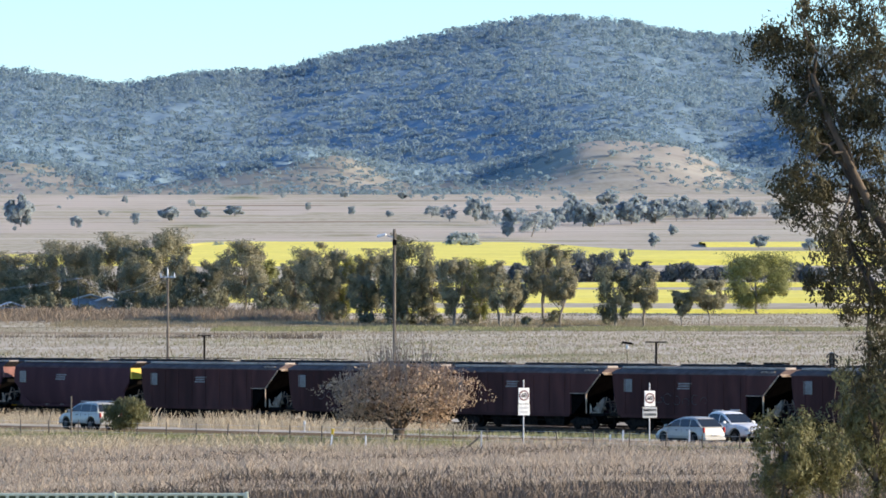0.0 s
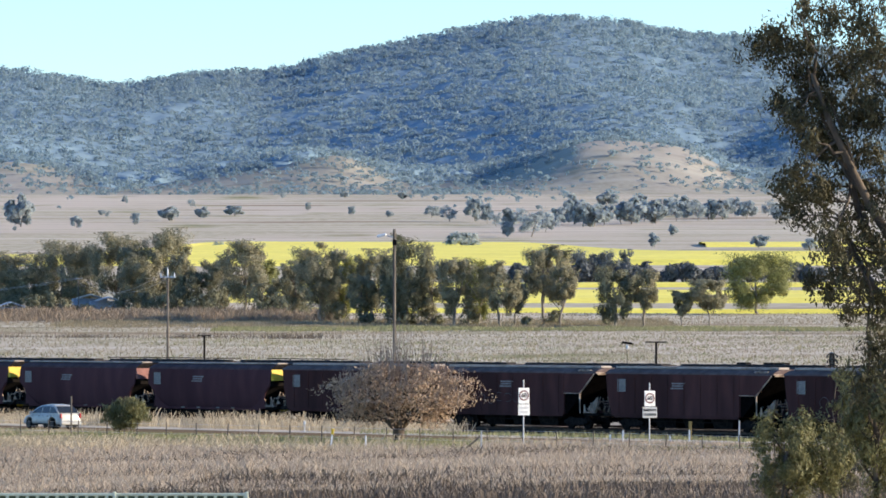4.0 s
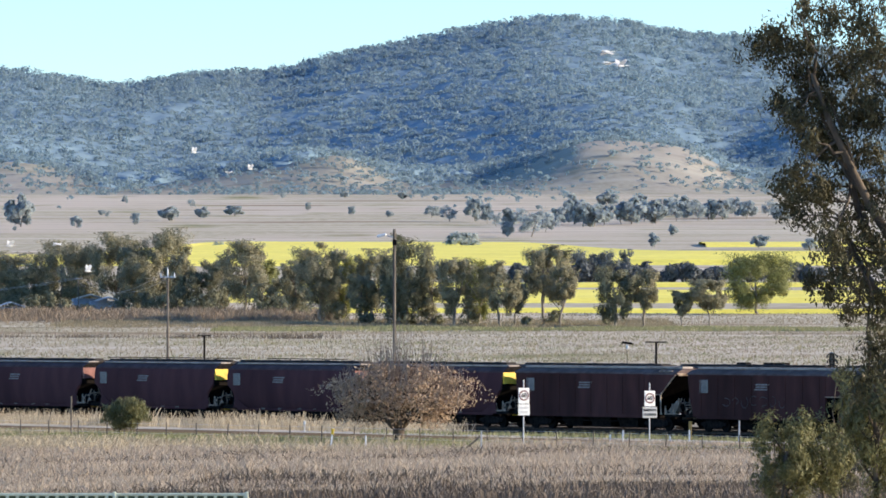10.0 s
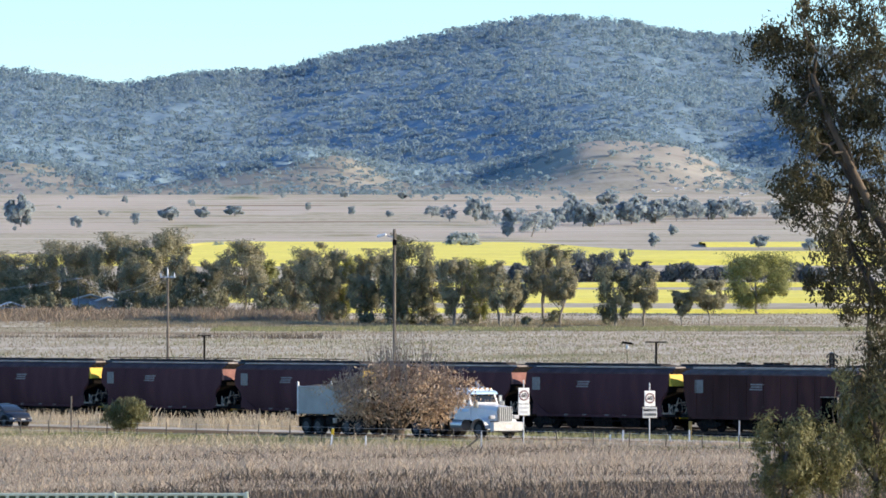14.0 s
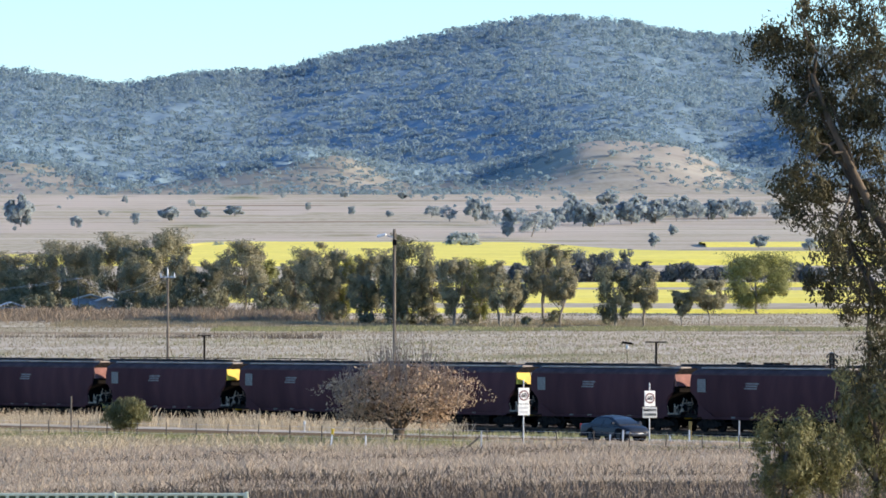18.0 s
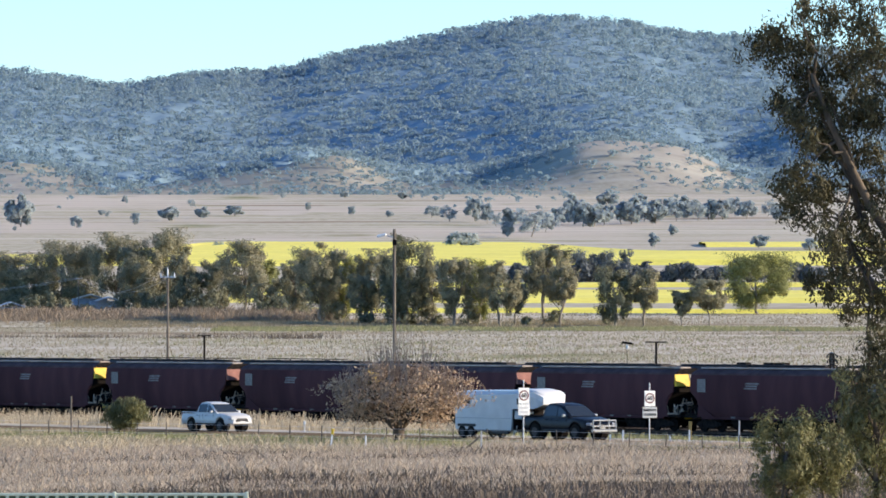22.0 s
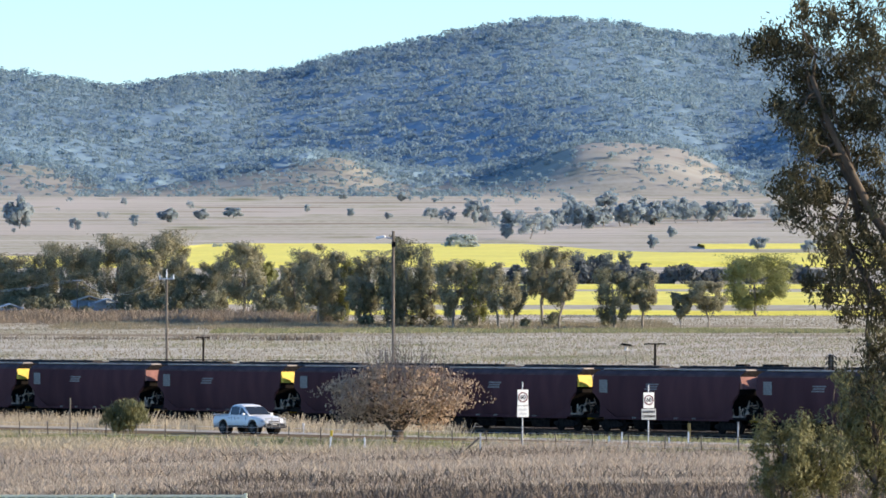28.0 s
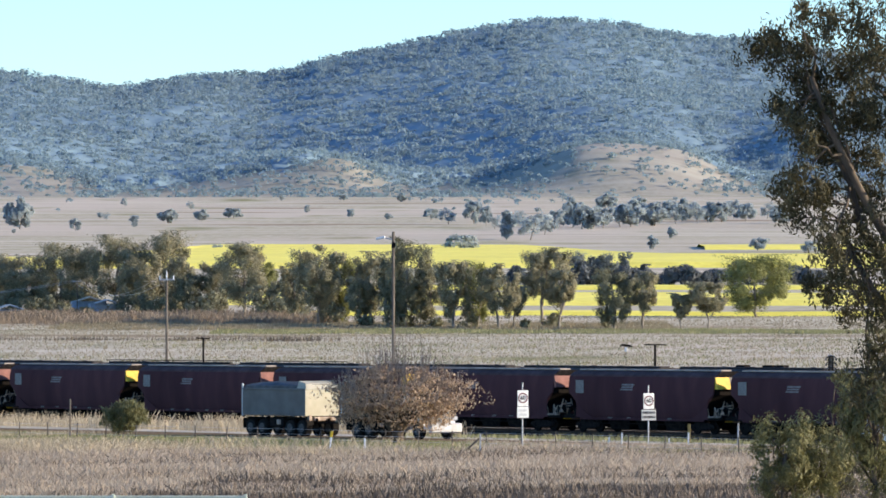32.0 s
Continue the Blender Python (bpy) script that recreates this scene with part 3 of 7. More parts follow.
def gum_tree(name, seed, x, y, h, r, leaf, label, n=2600, size=0.42, clumps=26, bark=None, low=0.30, group="gum trees", spread=0.34, z=None, squash=1.0, limbs=0, aspect=2.2, droop=0.35, hollow=0.15, broad=False):
    """A eucalypt: a forked trunk, limbs, and an open crown of hanging leaf sprays."""
    rng = np.random.default_rng(seed)
    t = thing(name, pose(x, y, gz(x, y) if z is None else z), label, "tree", group)
    cz, rz = h * (1 + low) / 2, h * (1 - low) / 2
    pts, cents, out = clumped(rng, n, (0, 0, cz), (r, r * squash, rz), clumps, spread, hollow)
    if broad:
        rel = np.clip((pts[:, 2] - cz) / rz, -0.95, 0.95)
        pts[:, 2] = np.where(rel > 0, cz + rz * np.abs(rel) ** 0.72, pts[:, 2])
        grow = np.where(rel > 0, (1 - rel ** 2) ** -0.36, 1 - 0.2 * np.abs(rel))
        pts[:, :2] *= grow[:, None]
    pts[:, 2] = np.clip(pts[:, 2], h * low * 0.55, h * 1.02)
    bm = bm_new()
    top = (rng.normal() * r * 0.15, rng.normal() * r * 0.15, h * 0.62)
    limb(bm, (0, 0, -0.3), top, 0.022 * h, 0.012 * h, rng, 0.08, 5, 7)
    if not limbs:
        for c in cents[:7]:
            f = rng.uniform(0.35, 0.95)
            limb(bm, (top[0] * f, top[1] * f, h * 0.62 * f), c, 0.008 * h, 0.003 * h, rng, 0.2, 3, 4)
    part("trunk", bm, bark or M_BARK, t, smooth=True)
    for c in cents[:limbs]:
        bm = bm_new()
        f = rng.uniform(0.35, 0.95)
        limb(bm, (top[0] * f, top[1] * f, h * 0.62 * f), c, 0.008 * h, 0.003 * h, rng, 0.2, 3, 5)
        part("limb", bm, bark or M_BARK, t, smooth=True)
    ob = new("crown", quad_mesh("crown", leaves(rng, pts, size, aspect, droop, out if droop > 0 else None, 0.4), leaf))
    ob.parent = t
    return t


ROW_WEST = [
    (-64.6, 980.0, 9.2, 3.2, 'gum'), (-68.7, 985.0, 9.6, 3.3, 'gum'), (-60.7, 975.0, 7.4, 2.5, 'gum'), (-59.6, 990.0, 9.0, 2.0, 'dark'), (-56.0, 975.0, 11.1, 3.8, 'gum'),
    (-52.7, 985.0, 9.7, 2.8, 'gum'), (-47.6, 972.0, 12.2, 3.5, 'gum'), (-43.9, 965.0, 9.5, 2.4, 'gum'), (-40.6, 968.0, 12.9, 3.1, 'gum'), (-37.8, 960.0, 9.3, 1.9, 'gum'),
    (-35.7, 955.0, 6.6, 2.1, 'dark'), (-31.8, 955.0, 8.9, 2.4, 'gum'), (-28.1, 945.0, 11.3, 3.7, 'gum'), (-25.5, 950.0, 8.4, 1.9, 'bright'),
]
ROW_MIDDLE = [
    (-22.3, 930.0, 5.9, 1.9, 'gum'), (-19.9, 900.0, 8.4, 1.8, 'gum'), (-16.3, 880.0, 11.2, 3.3, 'gum'), (-13.6, 885.0, 9.5, 2.5, 'bright'), (-10.6, 868.0, 6.9, 1.9, 'gum'),
    (-9.4, 880.0, 10.2, 2.7, 'gum'), (-4.5, 862.0, 12.4, 3.2, 'dark'), (-6.2, 868.0, 9.3, 2.2, 'dark'), (-1.6, 862.0, 8.8, 1.8, 'gum'), (1.5, 850.0, 9.3, 2.3, 'gum'),
    (4.6, 858.0, 9.5, 2.2, 'bright'), (7.3, 849.0, 8.8, 2.4, 'gum'), (9.2, 852.0, 6.2, 1.6, 'gum'),
]
ROW_EAST = [
    (13.3, 866.0, 10.8, 2.9, 'gum'), (15.0, 852.0, 8.4, 2.0, 'gum'), (21.9, 846.0, 8.2, 2.5, 'dark'), (25.6, 846.0, 7.8, 1.9, 'gum'), (30.2, 843.0, 4.8, 1.1, 'gum'),
    (33.7, 843.0, 6.6, 2.4, 'gum'), (44.9, 950.0, 9.4, 4.7, 'bright'),
]
ROW_TREES = ROW_WEST + ROW_MIDDLE + ROW_EAST
LOW_BUSHES = [
    (-62.2, 974.0, 4.4, 2.5), (-58.5, 974.0, 4.0, 2.3), (-53.1, 974.0, 4.4, 2.9), (-44.1, 974.0, 5.4, 3.0), (-37.7, 959.0, 4.5, 2.4),
    (-32.6, 940.0, 4.4, 2.2), (-25.9, 930.0, 4.5, 2.2), (-22.2, 921.0, 3.4, 2.0), (-20.0, 911.0, 4.7, 2.0), (-15.6, 884.0, 5.4, 1.9),
    (-13.7, 879.0, 3.2, 1.3), (-6.9, 862.0, 5.6, 1.8), (-2.8, 862.0, 4.2, 1.8), (3.3, 854.0, 3.9, 1.4), (20.8, 854.0, 1.7, 0.7),
    (-0.6, 862.0, 1.5, 0.9), (10.5, 849.0, 1.4, 0.9), (14.6, 858.0, 1.9, 1.6), (-34.5, 940.0, 2.6, 2.4), (-14.5, 884.0, 1.8, 0.9),
    (-54.3, 955.0, 2.6, 2.0), (-56.6, 957.0, 3.0, 1.6), (-45.6, 956.0, 3.6, 1.8), (-42.6, 957.0, 4.2, 2.0), (-51.3, 954.0, 1.5, 1.5), (-39.6, 952.0, 3.2, 2.0), (-59.0, 956.0, 2.8, 1.6),
    (-39.3, 959.0, 2.9, 2.3), (-63.4, 974.0, 2.7, 1.8), (-9.8, 862.0, 1.5, 1.0), (-4.7, 862.0, 2.3, 1.5),
]
SLOPE_TREES = [
    (4.7, 1641.0, 4.9, 4.7), (24.3, 1840.0, 9.7, 6.5), (17.8, 1840.0, 5.0, 2.8), (78.0, 1645.0, 3.8, 2.8), (63.9, 1859.0, 3.2, 1.6),
    (53.3, 1684.0, 3.7, 1.6), (-3.5, 2190.0, 4.6, 3.0), (2.0, 2121.0, 5.8, 4.0), (10.1, 2121.0, 8.4, 4.0), (13.8, 2093.0, 7.1, 2.5),
    (40.4, 2066.0, 9.3, 4.2), (45.6, 2025.0, 6.9, 4.1), (35.7, 2048.0, 6.6, 3.5), (55.3, 2066.0, 8.1, 4.6),
]
BELT_TREES = [
    (64.0, 2121.0, 7.5, 4.3), (73.5, 2190.0, 7.4, 4.5), (80.7, 2210.0, 6.6, 4.1), (85.4, 2140.0, 6.9, 3.6), (96.2, 2200.0, 7.3, 4.1),
    (107.8, 2210.0, 6.2, 3.7), (111.3, 2140.0, 4.0, 2.2), (-69.4, 2220.0, 4.1, 3.8), (-78.3, 2180.0, 3.7, 3.0), (-87.8, 2140.0, 4.7, 3.6),
    (-97.8, 2121.0, 3.4, 1.8), (-110.2, 2190.0, 2.8, 1.7), (-109.5, 1992.0, 4.2, 2.2), (-113.6, 2220.0, 2.3, 1.3),
]
LONE_TREES = [
    (-128.3, 2025.0, 9.8, 4.1), (-137.3, 2121.0, 5.8, 2.5), (-115.5, 2425.0, 3.7, 1.6), (-89.1, 2369.0, 3.6, 2.0), (-47.1, 2329.0, 3.2, 1.6),
    (-30.8, 2241.0, 3.4, 1.5), (-17.9, 2200.0, 2.2, 1.7), (-15.3, 2505.0, 3.0, 1.9), (-37.2, 2525.0, 3.0, 2.1), (-60.8, 2525.0, 3.0, 1.9),
    (-95.2, 2066.0, 1.8, 1.1), (-124.6, 1939.0, 1.6, 0.8), (59.1, 2397.0, 5.1, 4.1), (68.3, 2329.0, 5.3, 3.9),
]
FAR_TREES = [
    (87.7, 1590.0, 3.6, 2.7), (-55.5, 1641.0, 2.2, 1.9), (42.5, 2025.0, 8.6, 4.5), (49.3, 2048.0, 7.6, 4.2), (58.5, 2066.0, 8.4, 4.9),
    (66.4, 2084.0, 7.8, 4.6), (74.4, 2121.0, 7.5, 4.7), (81.2, 2121.0, 7.2, 4.3), (89.6, 2140.0, 7.3, 4.7), (98.4, 2160.0, 6.6, 4.4),
    (107.1, 2121.0, 5.4, 3.6), (20.5, 2003.0, 6.1, 3.4), (29.4, 1918.0, 6.5, 4.2), (16.1, 2025.0, 5.1, 2.7),
]
PLAIN_TREES = SLOPE_TREES + BELT_TREES + LONE_TREES + FAR_TREES
HEDGE_WEST = [
    (13.4, 1249.0, 2.6, 1.7), (14.0, 1245.0, 4.0, 1.7), (16.9, 1256.0, 2.7, 1.7), (18.1, 1236.0, 3.9, 1.7), (19.8, 1239.0, 2.8, 1.7),
    (21.4, 1234.0, 3.0, 1.7), (23.1, 1245.0, 3.3, 1.7), (25.8, 1243.0, 4.5, 1.7), (27.2, 1249.0, 3.6, 1.7), (29.7, 1252.0, 4.2, 1.7),
    (30.7, 1244.0, 2.8, 1.7), (32.8, 1254.0, 2.6, 1.7), (34.2, 1243.0, 3.8, 1.7), (35.6, 1243.0, 3.2, 1.7), (37.6, 1250.0, 3.9, 1.7),
    (39.5, 1255.0, 2.5, 1.7), (42.2, 1252.0, 3.1, 1.7),
]
HEDGE_EAST = [
    (42.3, 1235.0, 3.8, 1.7), (45.8, 1254.0, 3.8, 1.7), (46.2, 1234.0, 4.0, 1.7), (48.2, 1234.0, 3.0, 1.7), (50.6, 1253.0, 2.9, 1.7),
    (52.0, 1251.0, 2.8, 1.7), (54.9, 1255.0, 4.4, 1.7), (56.2, 1245.0, 4.3, 1.7), (58.2, 1258.0, 3.0, 1.7), (59.3, 1242.0, 4.6, 1.7),
    (61.7, 1252.0, 3.6, 1.7), (62.7, 1245.0, 3.6, 1.7), (65.6, 1258.0, 4.0, 1.7), (66.4, 1252.0, 3.6, 1.7), (67.8, 1243.0, 3.7, 1.7),
    (70.2, 1246.0, 2.8, 1.7),
]
HEDGE = HEDGE_WEST + HEDGE_EAST
LEAF = {"gum": M_GUM, "dark": M_GUM_DARK, "bright": M_GUM_BRIGHT}
WORDS = {"gum": "grey-green gum tree with an open crown", "dark": "dense dark green gum tree", "bright": "sunlit yellow-green gum tree with a wide crown"}
for i, (x, y, h, r, k) in enumerate(ROW_TREES):
    gum_tree("gum_tree", 100 + i, x, y, h * 0.97, r * (1.42 if x < -34 else 1.2), LEAF[k], WORDS[k] + " in the row", n=int(6500 + 420 * r * h), size=0.28, clumps=int(30 + 7 * r), low=0.03 if k != "gum" else (0.04 if x < -20 else (0.12 if x < 9 else 0.28)), limbs=8, spread=0.235, hollow=0.25, broad=True)
for i, (x, y, h, r) in enumerate(LOW_BUSHES):
    gum_tree("bush", 200 + i, x, y, h, r, M_GUM_DARK, "low dark green bush beneath the row of gums", n=700, size=0.45, clumps=10, low=0.02, group="low bushes", spread=0.5)
for i, (x, y, h, r) in enumerate(HEDGE):
    gum_tree("hedge_tree", 300 + i, x, y, h, r, M_HEDGE, "dark bushy tree in the belt between the fields", n=1200, size=0.8, clumps=14, low=0.02, group="tree belt", spread=0.5)
for i, (x, y, h, r) in enumerate(((26.0, 1250, 7.6, 3.3), (31.9, 1250, 6.6, 3.4), (29.0, 1255, 6.0, 2.8), (34.6, 1252, 6.2, 2.6), (20.2, 1250, 7.0, 2.6))):
    gum_tree("belt_tree", 350 + i, x, y, h, r, M_BELT, "taller grey-green gum in the belt between the fields", n=2600, size=0.5, clumps=16, low=0.03, group="tree belt", spread=0.28)
protos = [gum_tree("paddock_tree", 400 + i, x, y, h, r, M_FARBUSH, "gum tree on the tan slope, its leaves tinted blue for haze", n=1700, size=0.8, clumps=20, low=0.02, group="paddock trees", spread=0.24) for i, (x, y, h, r) in enumerate(PLAIN_TREES[:6])]
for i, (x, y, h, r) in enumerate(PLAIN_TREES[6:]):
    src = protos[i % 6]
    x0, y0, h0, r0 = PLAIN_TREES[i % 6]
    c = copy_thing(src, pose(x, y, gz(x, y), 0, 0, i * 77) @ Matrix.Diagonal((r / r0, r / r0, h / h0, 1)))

# the hill's bush, too many to count: a closed canopy with uneven crowns, and ragged sprays over it
rng = np.random.default_rng(9)
cx, cy = np.arange(-330, 331, 2.2), np.arange(2600, 4290, 3.4)
CX, CY = np.meshgrid(cx, cy)
bumps = rng.normal(size=CX.shape)
for i in range(2):
    bumps = (bumps + np.roll(bumps, 1, 0) + np.roll(bumps, -1, 0) + np.roll(bumps, 1, 1) + np.roll(bumps, -1, 1)) / 3.2
thick = np.clip(bush_cover(CX, CY) + 0.12 * bumps, 0, 1) * smooth(2600, 2700, CY)
CZ = ground_z(CX, CY) + 3.6 * smooth(0.25, 0.75, thick) - 1.3 + 0.4 * bumps
me = bpy.data.meshes.new("hill_woodland")
idx = np.arange(CX.size).reshape(CX.shape)
faces = np.stack([idx[:-1, :-1], idx[:-1, 1:], idx[1:, 1:], idx[1:, :-1]], -1).reshape(-1, 4)
high = (thick > 0.2).ravel()
faces = faces[high[faces].any(1)]
me.vertices.add(CX.size)
me.vertices.foreach_set("co", np.stack([CX, CY, CZ], -1).astype(np.float32).ravel())
me.loops.add(faces.size)
me.loops.foreach_set("vertex_index", faces.astype(np.int32).ravel())
me.polygons.add(len(faces))
me.polygons.foreach_set("loop_start", np.arange(0, faces.size, 4, dtype=np.int32))
me.polygons.foreach_set("loop_total", np.full(len(faces), 4, dtype=np.int32))
me.polygons.foreach_set("use_smooth", np.full(len(faces), True))
me.update(calc_edges=True)
# canopy colour includes painted haze
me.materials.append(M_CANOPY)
tagged(new("hill_woodland", me), "gum woodland covering the hill, coloured blue for distance haze", "woodland", kind="stuff")
n = 21000
hy = 2200 + 2060 * rng.uniform(0, 1, n) ** 0.75
hx = rng.uniform(-1, 1, n) * (0.068 * hy + 25)
few = (0.06 + 0.75 * smooth(2560, 2860, hy) + 0.36 * lumps(hx * 0.05, hy * 0.03, 45)) * smooth(2300, 2850, hy)
cov = bush_cover(hx, hy) * smooth(2600, 2700, hy)
keep = rng.uniform(size=n) < np.clip(cov, np.clip(few, 0, 1), 0.92)
hx, hy, cov = hx[keep], hy[keep], cov[keep]
n = len(hx)
rad = rng.uniform(1.7, 4.8, n) * np.where(cov < 0.3, 0.6, 1.0) * (0.8 + 0.2 * smooth(2600, 3600, hy))
hz = ground_z(hx, hy) + rad * 0.6 + 1.2 * smooth(0.25, 0.75, cov)
hz = hz - rad * 0.45 * smooth(0.25, 0.6, cov) * (1 - smooth(4040, 4120, hy))
k = 40
lobe = rng.normal(size=(n, 5, 3))
lobe /= np.linalg.norm(lobe, axis=2)[:, :, None]
lobe[:, :, 2] = np.abs(lobe[:, :, 2]) * 0.8 - 0.1
off = rng.normal(size=(n, k, 3))
off /= np.linalg.norm(off, axis=2)[:, :, None]
off[:, :, 2] = np.where(rng.uniform(size=(n, k)) < 0.7, np.abs(off[:, :, 2]), off[:, :, 2])
away = off * 0.6 + lobe[np.arange(n)[:, None], rng.integers(0, 5, (n, k))] * 0.55
off = away * (rng.uniform(0.5, 1, (n, k, 1)) ** 0.5) * rad[:, None, None] * np.array([1.15, 1.15, 0.85])
pts = (np.stack([hx, hy, hz], 1)[:, None, :] + off).reshape(-1, 3)
tagged(new("hill_crowns", quad_mesh("hill_crowns", leaves(rng, pts, np.repeat(0.45 + 0.22 * rad, k), 1.3, 0.1, away.reshape(-1, 3) + np.array([0, 0, 0.5]), 0.7), M_HILLBUSH)), "haze-tinted crowns standing out of the hill's woodland", "woodland", kind="stuff")

# the big gum beside the view, hanging into it
def big_gum():
    """The tall gum beside the view: a leaning trunk, long limbs and hanging sprays, with gaps between them."""
    rng = np.random.default_rng(12)
    X0, Y0 = 13.6, 190
    z0 = gz(X0, Y0)
    t = thing("big_gum_tree", pose(X0, Y0, z0), "tall dark gum tree with hanging leaf sprays beside the field", "tree", "near trees")
    hanging = [(-3.94, 15.16, 0.74), (-4.50, 14.95, 0.45), (-3.46, 14.79, 0.58), (-3.70, 14.15, 0.55), (-3.06, 14.07, 0.71), (-3.94, 13.23, 0.42), (-3.54, 12.86, 0.48), (-3.14, 13.10, 0.71), (-2.89, 12.38, 0.55), (-3.25, 12.17, 0.29), (-2.57, 15.67, 0.74), (-1.77, 15.51, 0.96), (-3.30, 16.08, 0.29), (-2.09, 14.39, 0.96), (-1.29, 14.55, 0.96), (-2.41, 13.10, 0.84), (-1.45, 13.10, 0.96), (-2.49, 11.90, 0.74), (-1.61, 11.82, 0.80), (-3.51, 11.21, 0.58), (-3.94, 11.01, 0.32), (-3.06, 10.77, 0.55), (-3.67, 10.53, 0.39), (-3.30, 10.05, 0.32), (-2.57, 10.85, 0.39)]
    crown_sprays = [(-1.61, 10.69, 0.71), (-2.33, 9.81, 0.58), (-2.73, 9.32, 0.45), (-1.45, 9.41, 0.80), (-2.09, 8.92, 0.64), (-2.98, 8.20, 0.42), (-2.57, 7.88, 0.35), (-2.25, 8.44, 0.48), (-1.61, 8.04, 0.64), (-1.93, 7.40, 0.35), (-1.21, 7.48, 0.58), (-1.13, 6.67, 0.35), (-1.29, 6.11, 0.55), (-1.53, 5.23, 0.48), (-0.64, 5.71, 0.96), (-0.48, 8.12, 0.96), (-0.48, 10.53, 0.96), (-0.48, 12.94, 0.96), (-0.48, 15.19, 0.96), (0.8, 9.5, 1.2), (0.9, 12, 1.3), (1.0, 14.5, 1.3)]
    sprays = hanging + crown_sprays
    bm = bm_new()
    limb(bm, (0.3, 0, -0.4), (-0.1, 0.2, 7.0), 0.34, 0.24, rng, 0.05, 6, 9)
    part("trunk", bm, M_BARK_DARK, t, "pale brown fissured trunk", smooth=True)
    forks = [((-0.1, 0.2, 6.6), (-3.1, -0.3, 13.4)), ((-0.1, 0.2, 6.9), (-0.9, 0.4, 14.6)), ((0.0, 0.1, 5.0), (-2.2, 0.4, 9.0)), ((0, 0.2, 6.0), (1.4, 0.2, 11.5)), ((-0.1, 0.1, 6.2), (-2.4, 0.2, 11.2))]
    for a, b in forks:
        bm = bm_new()
        limb(bm, a, b, 0.17, 0.07, rng, 0.06, 5, 7)
        part("limb", bm, M_BARK_DARK, t, smooth=True)
    pts, outs = [], []
    for sx, sz, sr in sprays:
        sz = sz - z0
        sy = rng.normal() * 1.0
        k = min(range(len(forks)), key=lambda i: abs(forks[i][1][0] - sx) + abs(forks[i][1][2] - sz - 1.5))
        a, b = forks[k]
        f = rng.uniform(0.55, 1.0)
        bm = bm_new()
        limb(bm, [a[i] + (b[i] - a[i]) * f for i in range(3)], (sx, sy, sz), 0.045, 0.014, rng, 0.14, 4, 5)
        part("branch", bm, M_BARK_DARK, t, smooth=True)
        m = int(1550 * sr * sr) + 170
        subs = rng.normal(size=(int(9 + 8 * sr), 3)) * np.array([0.50, 0.50, 0.42]) * sr
        kk = rng.integers(0, len(subs), m)
        p = np.array([sx, sy, sz]) + subs[kk] + rng.normal(size=(m, 3)) * np.array([0.13, 0.13, 0.17]) * (0.7 + 0.5 * sr)
        p[:, 2] -= 0.12
        pts.append(p)
        outs.append(p - np.array([sx, sy, sz]) - subs[kk] * 0.4)
    pts = np.concatenate(pts)
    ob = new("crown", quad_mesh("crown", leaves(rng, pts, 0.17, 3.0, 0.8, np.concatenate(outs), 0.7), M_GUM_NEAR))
    ob.parent = t


big_gum()
gum_tree("leaning_bush", 13, 11.75, 232, 3.9, 1.35, M_BUSH_GREEN, "olive green bush at the field's edge", n=7500, size=0.16, clumps=26, low=0.10, group="near trees", spread=0.30, limbs=14, aspect=3.0, droop=0.8, hollow=0.3, bark=M_BARK_DARK)
gum_tree("leaning_bush", 21, 13.2, 233, 4.0, 1.35, M_BUSH_GREEN, "olive green bush with bare lower stems", n=7000, size=0.16, clumps=26, low=0.14, group="near trees", spread=0.30, limbs=12, aspect=3.0, droop=0.8, hollow=0.3, bark=M_BARK_DARK)
gum_tree("leaning_bush", 33, 13.9, 234, 5.3, 1.3, M_BUSH_GREEN, "thin olive bush with arching upper branches", n=2000, size=0.16, clumps=12, low=0.62, group="near trees", spread=0.26, limbs=12, aspect=3.0, droop=0.8, hollow=0.3, bark=M_BARK_DARK)
gum_tree("leaning_bush", 14, 14.75, 228, 5.6, 1.5, M_BUSH_GREEN, "tall feathery olive bush at the field's edge", n=12000, size=0.18, clumps=30, low=0.10, group="near trees", spread=0.28, limbs=14, aspect=3.4, droop=1.0, hollow=0.2, bark=M_BARK_DARK)
gum_tree("leaning_bush", 17, 12.1, 236, 2.3, 1.3, M_SHRUB_GREY, "low grey bush at the field's edge", n=3800, size=0.15, clumps=18, low=0.03, group="near trees", spread=0.3, limbs=10, aspect=3.0, droop=0.5, bark=M_BARK_DARK)
gum_tree("leaning_bush", 18, 14.2, 238, 2.6, 1.1, M_SHRUB_GREY, "sparse grey bush at the field's edge", n=2600, size=0.15, clumps=14, low=0.03, group="near trees", spread=0.3, limbs=10, aspect=3.0, droop=0.5, bark=M_BARK_DARK)
gum_tree("roadside_shrub", 15, -18.4, 386, 2.4, 1.3, M_SHRUB_WISP, "round olive green shrub beside the road", n=6500, size=0.42, clumps=40, low=0.24, group="near trees", spread=0.3, limbs=12, aspect=8.0, droop=-1.6)


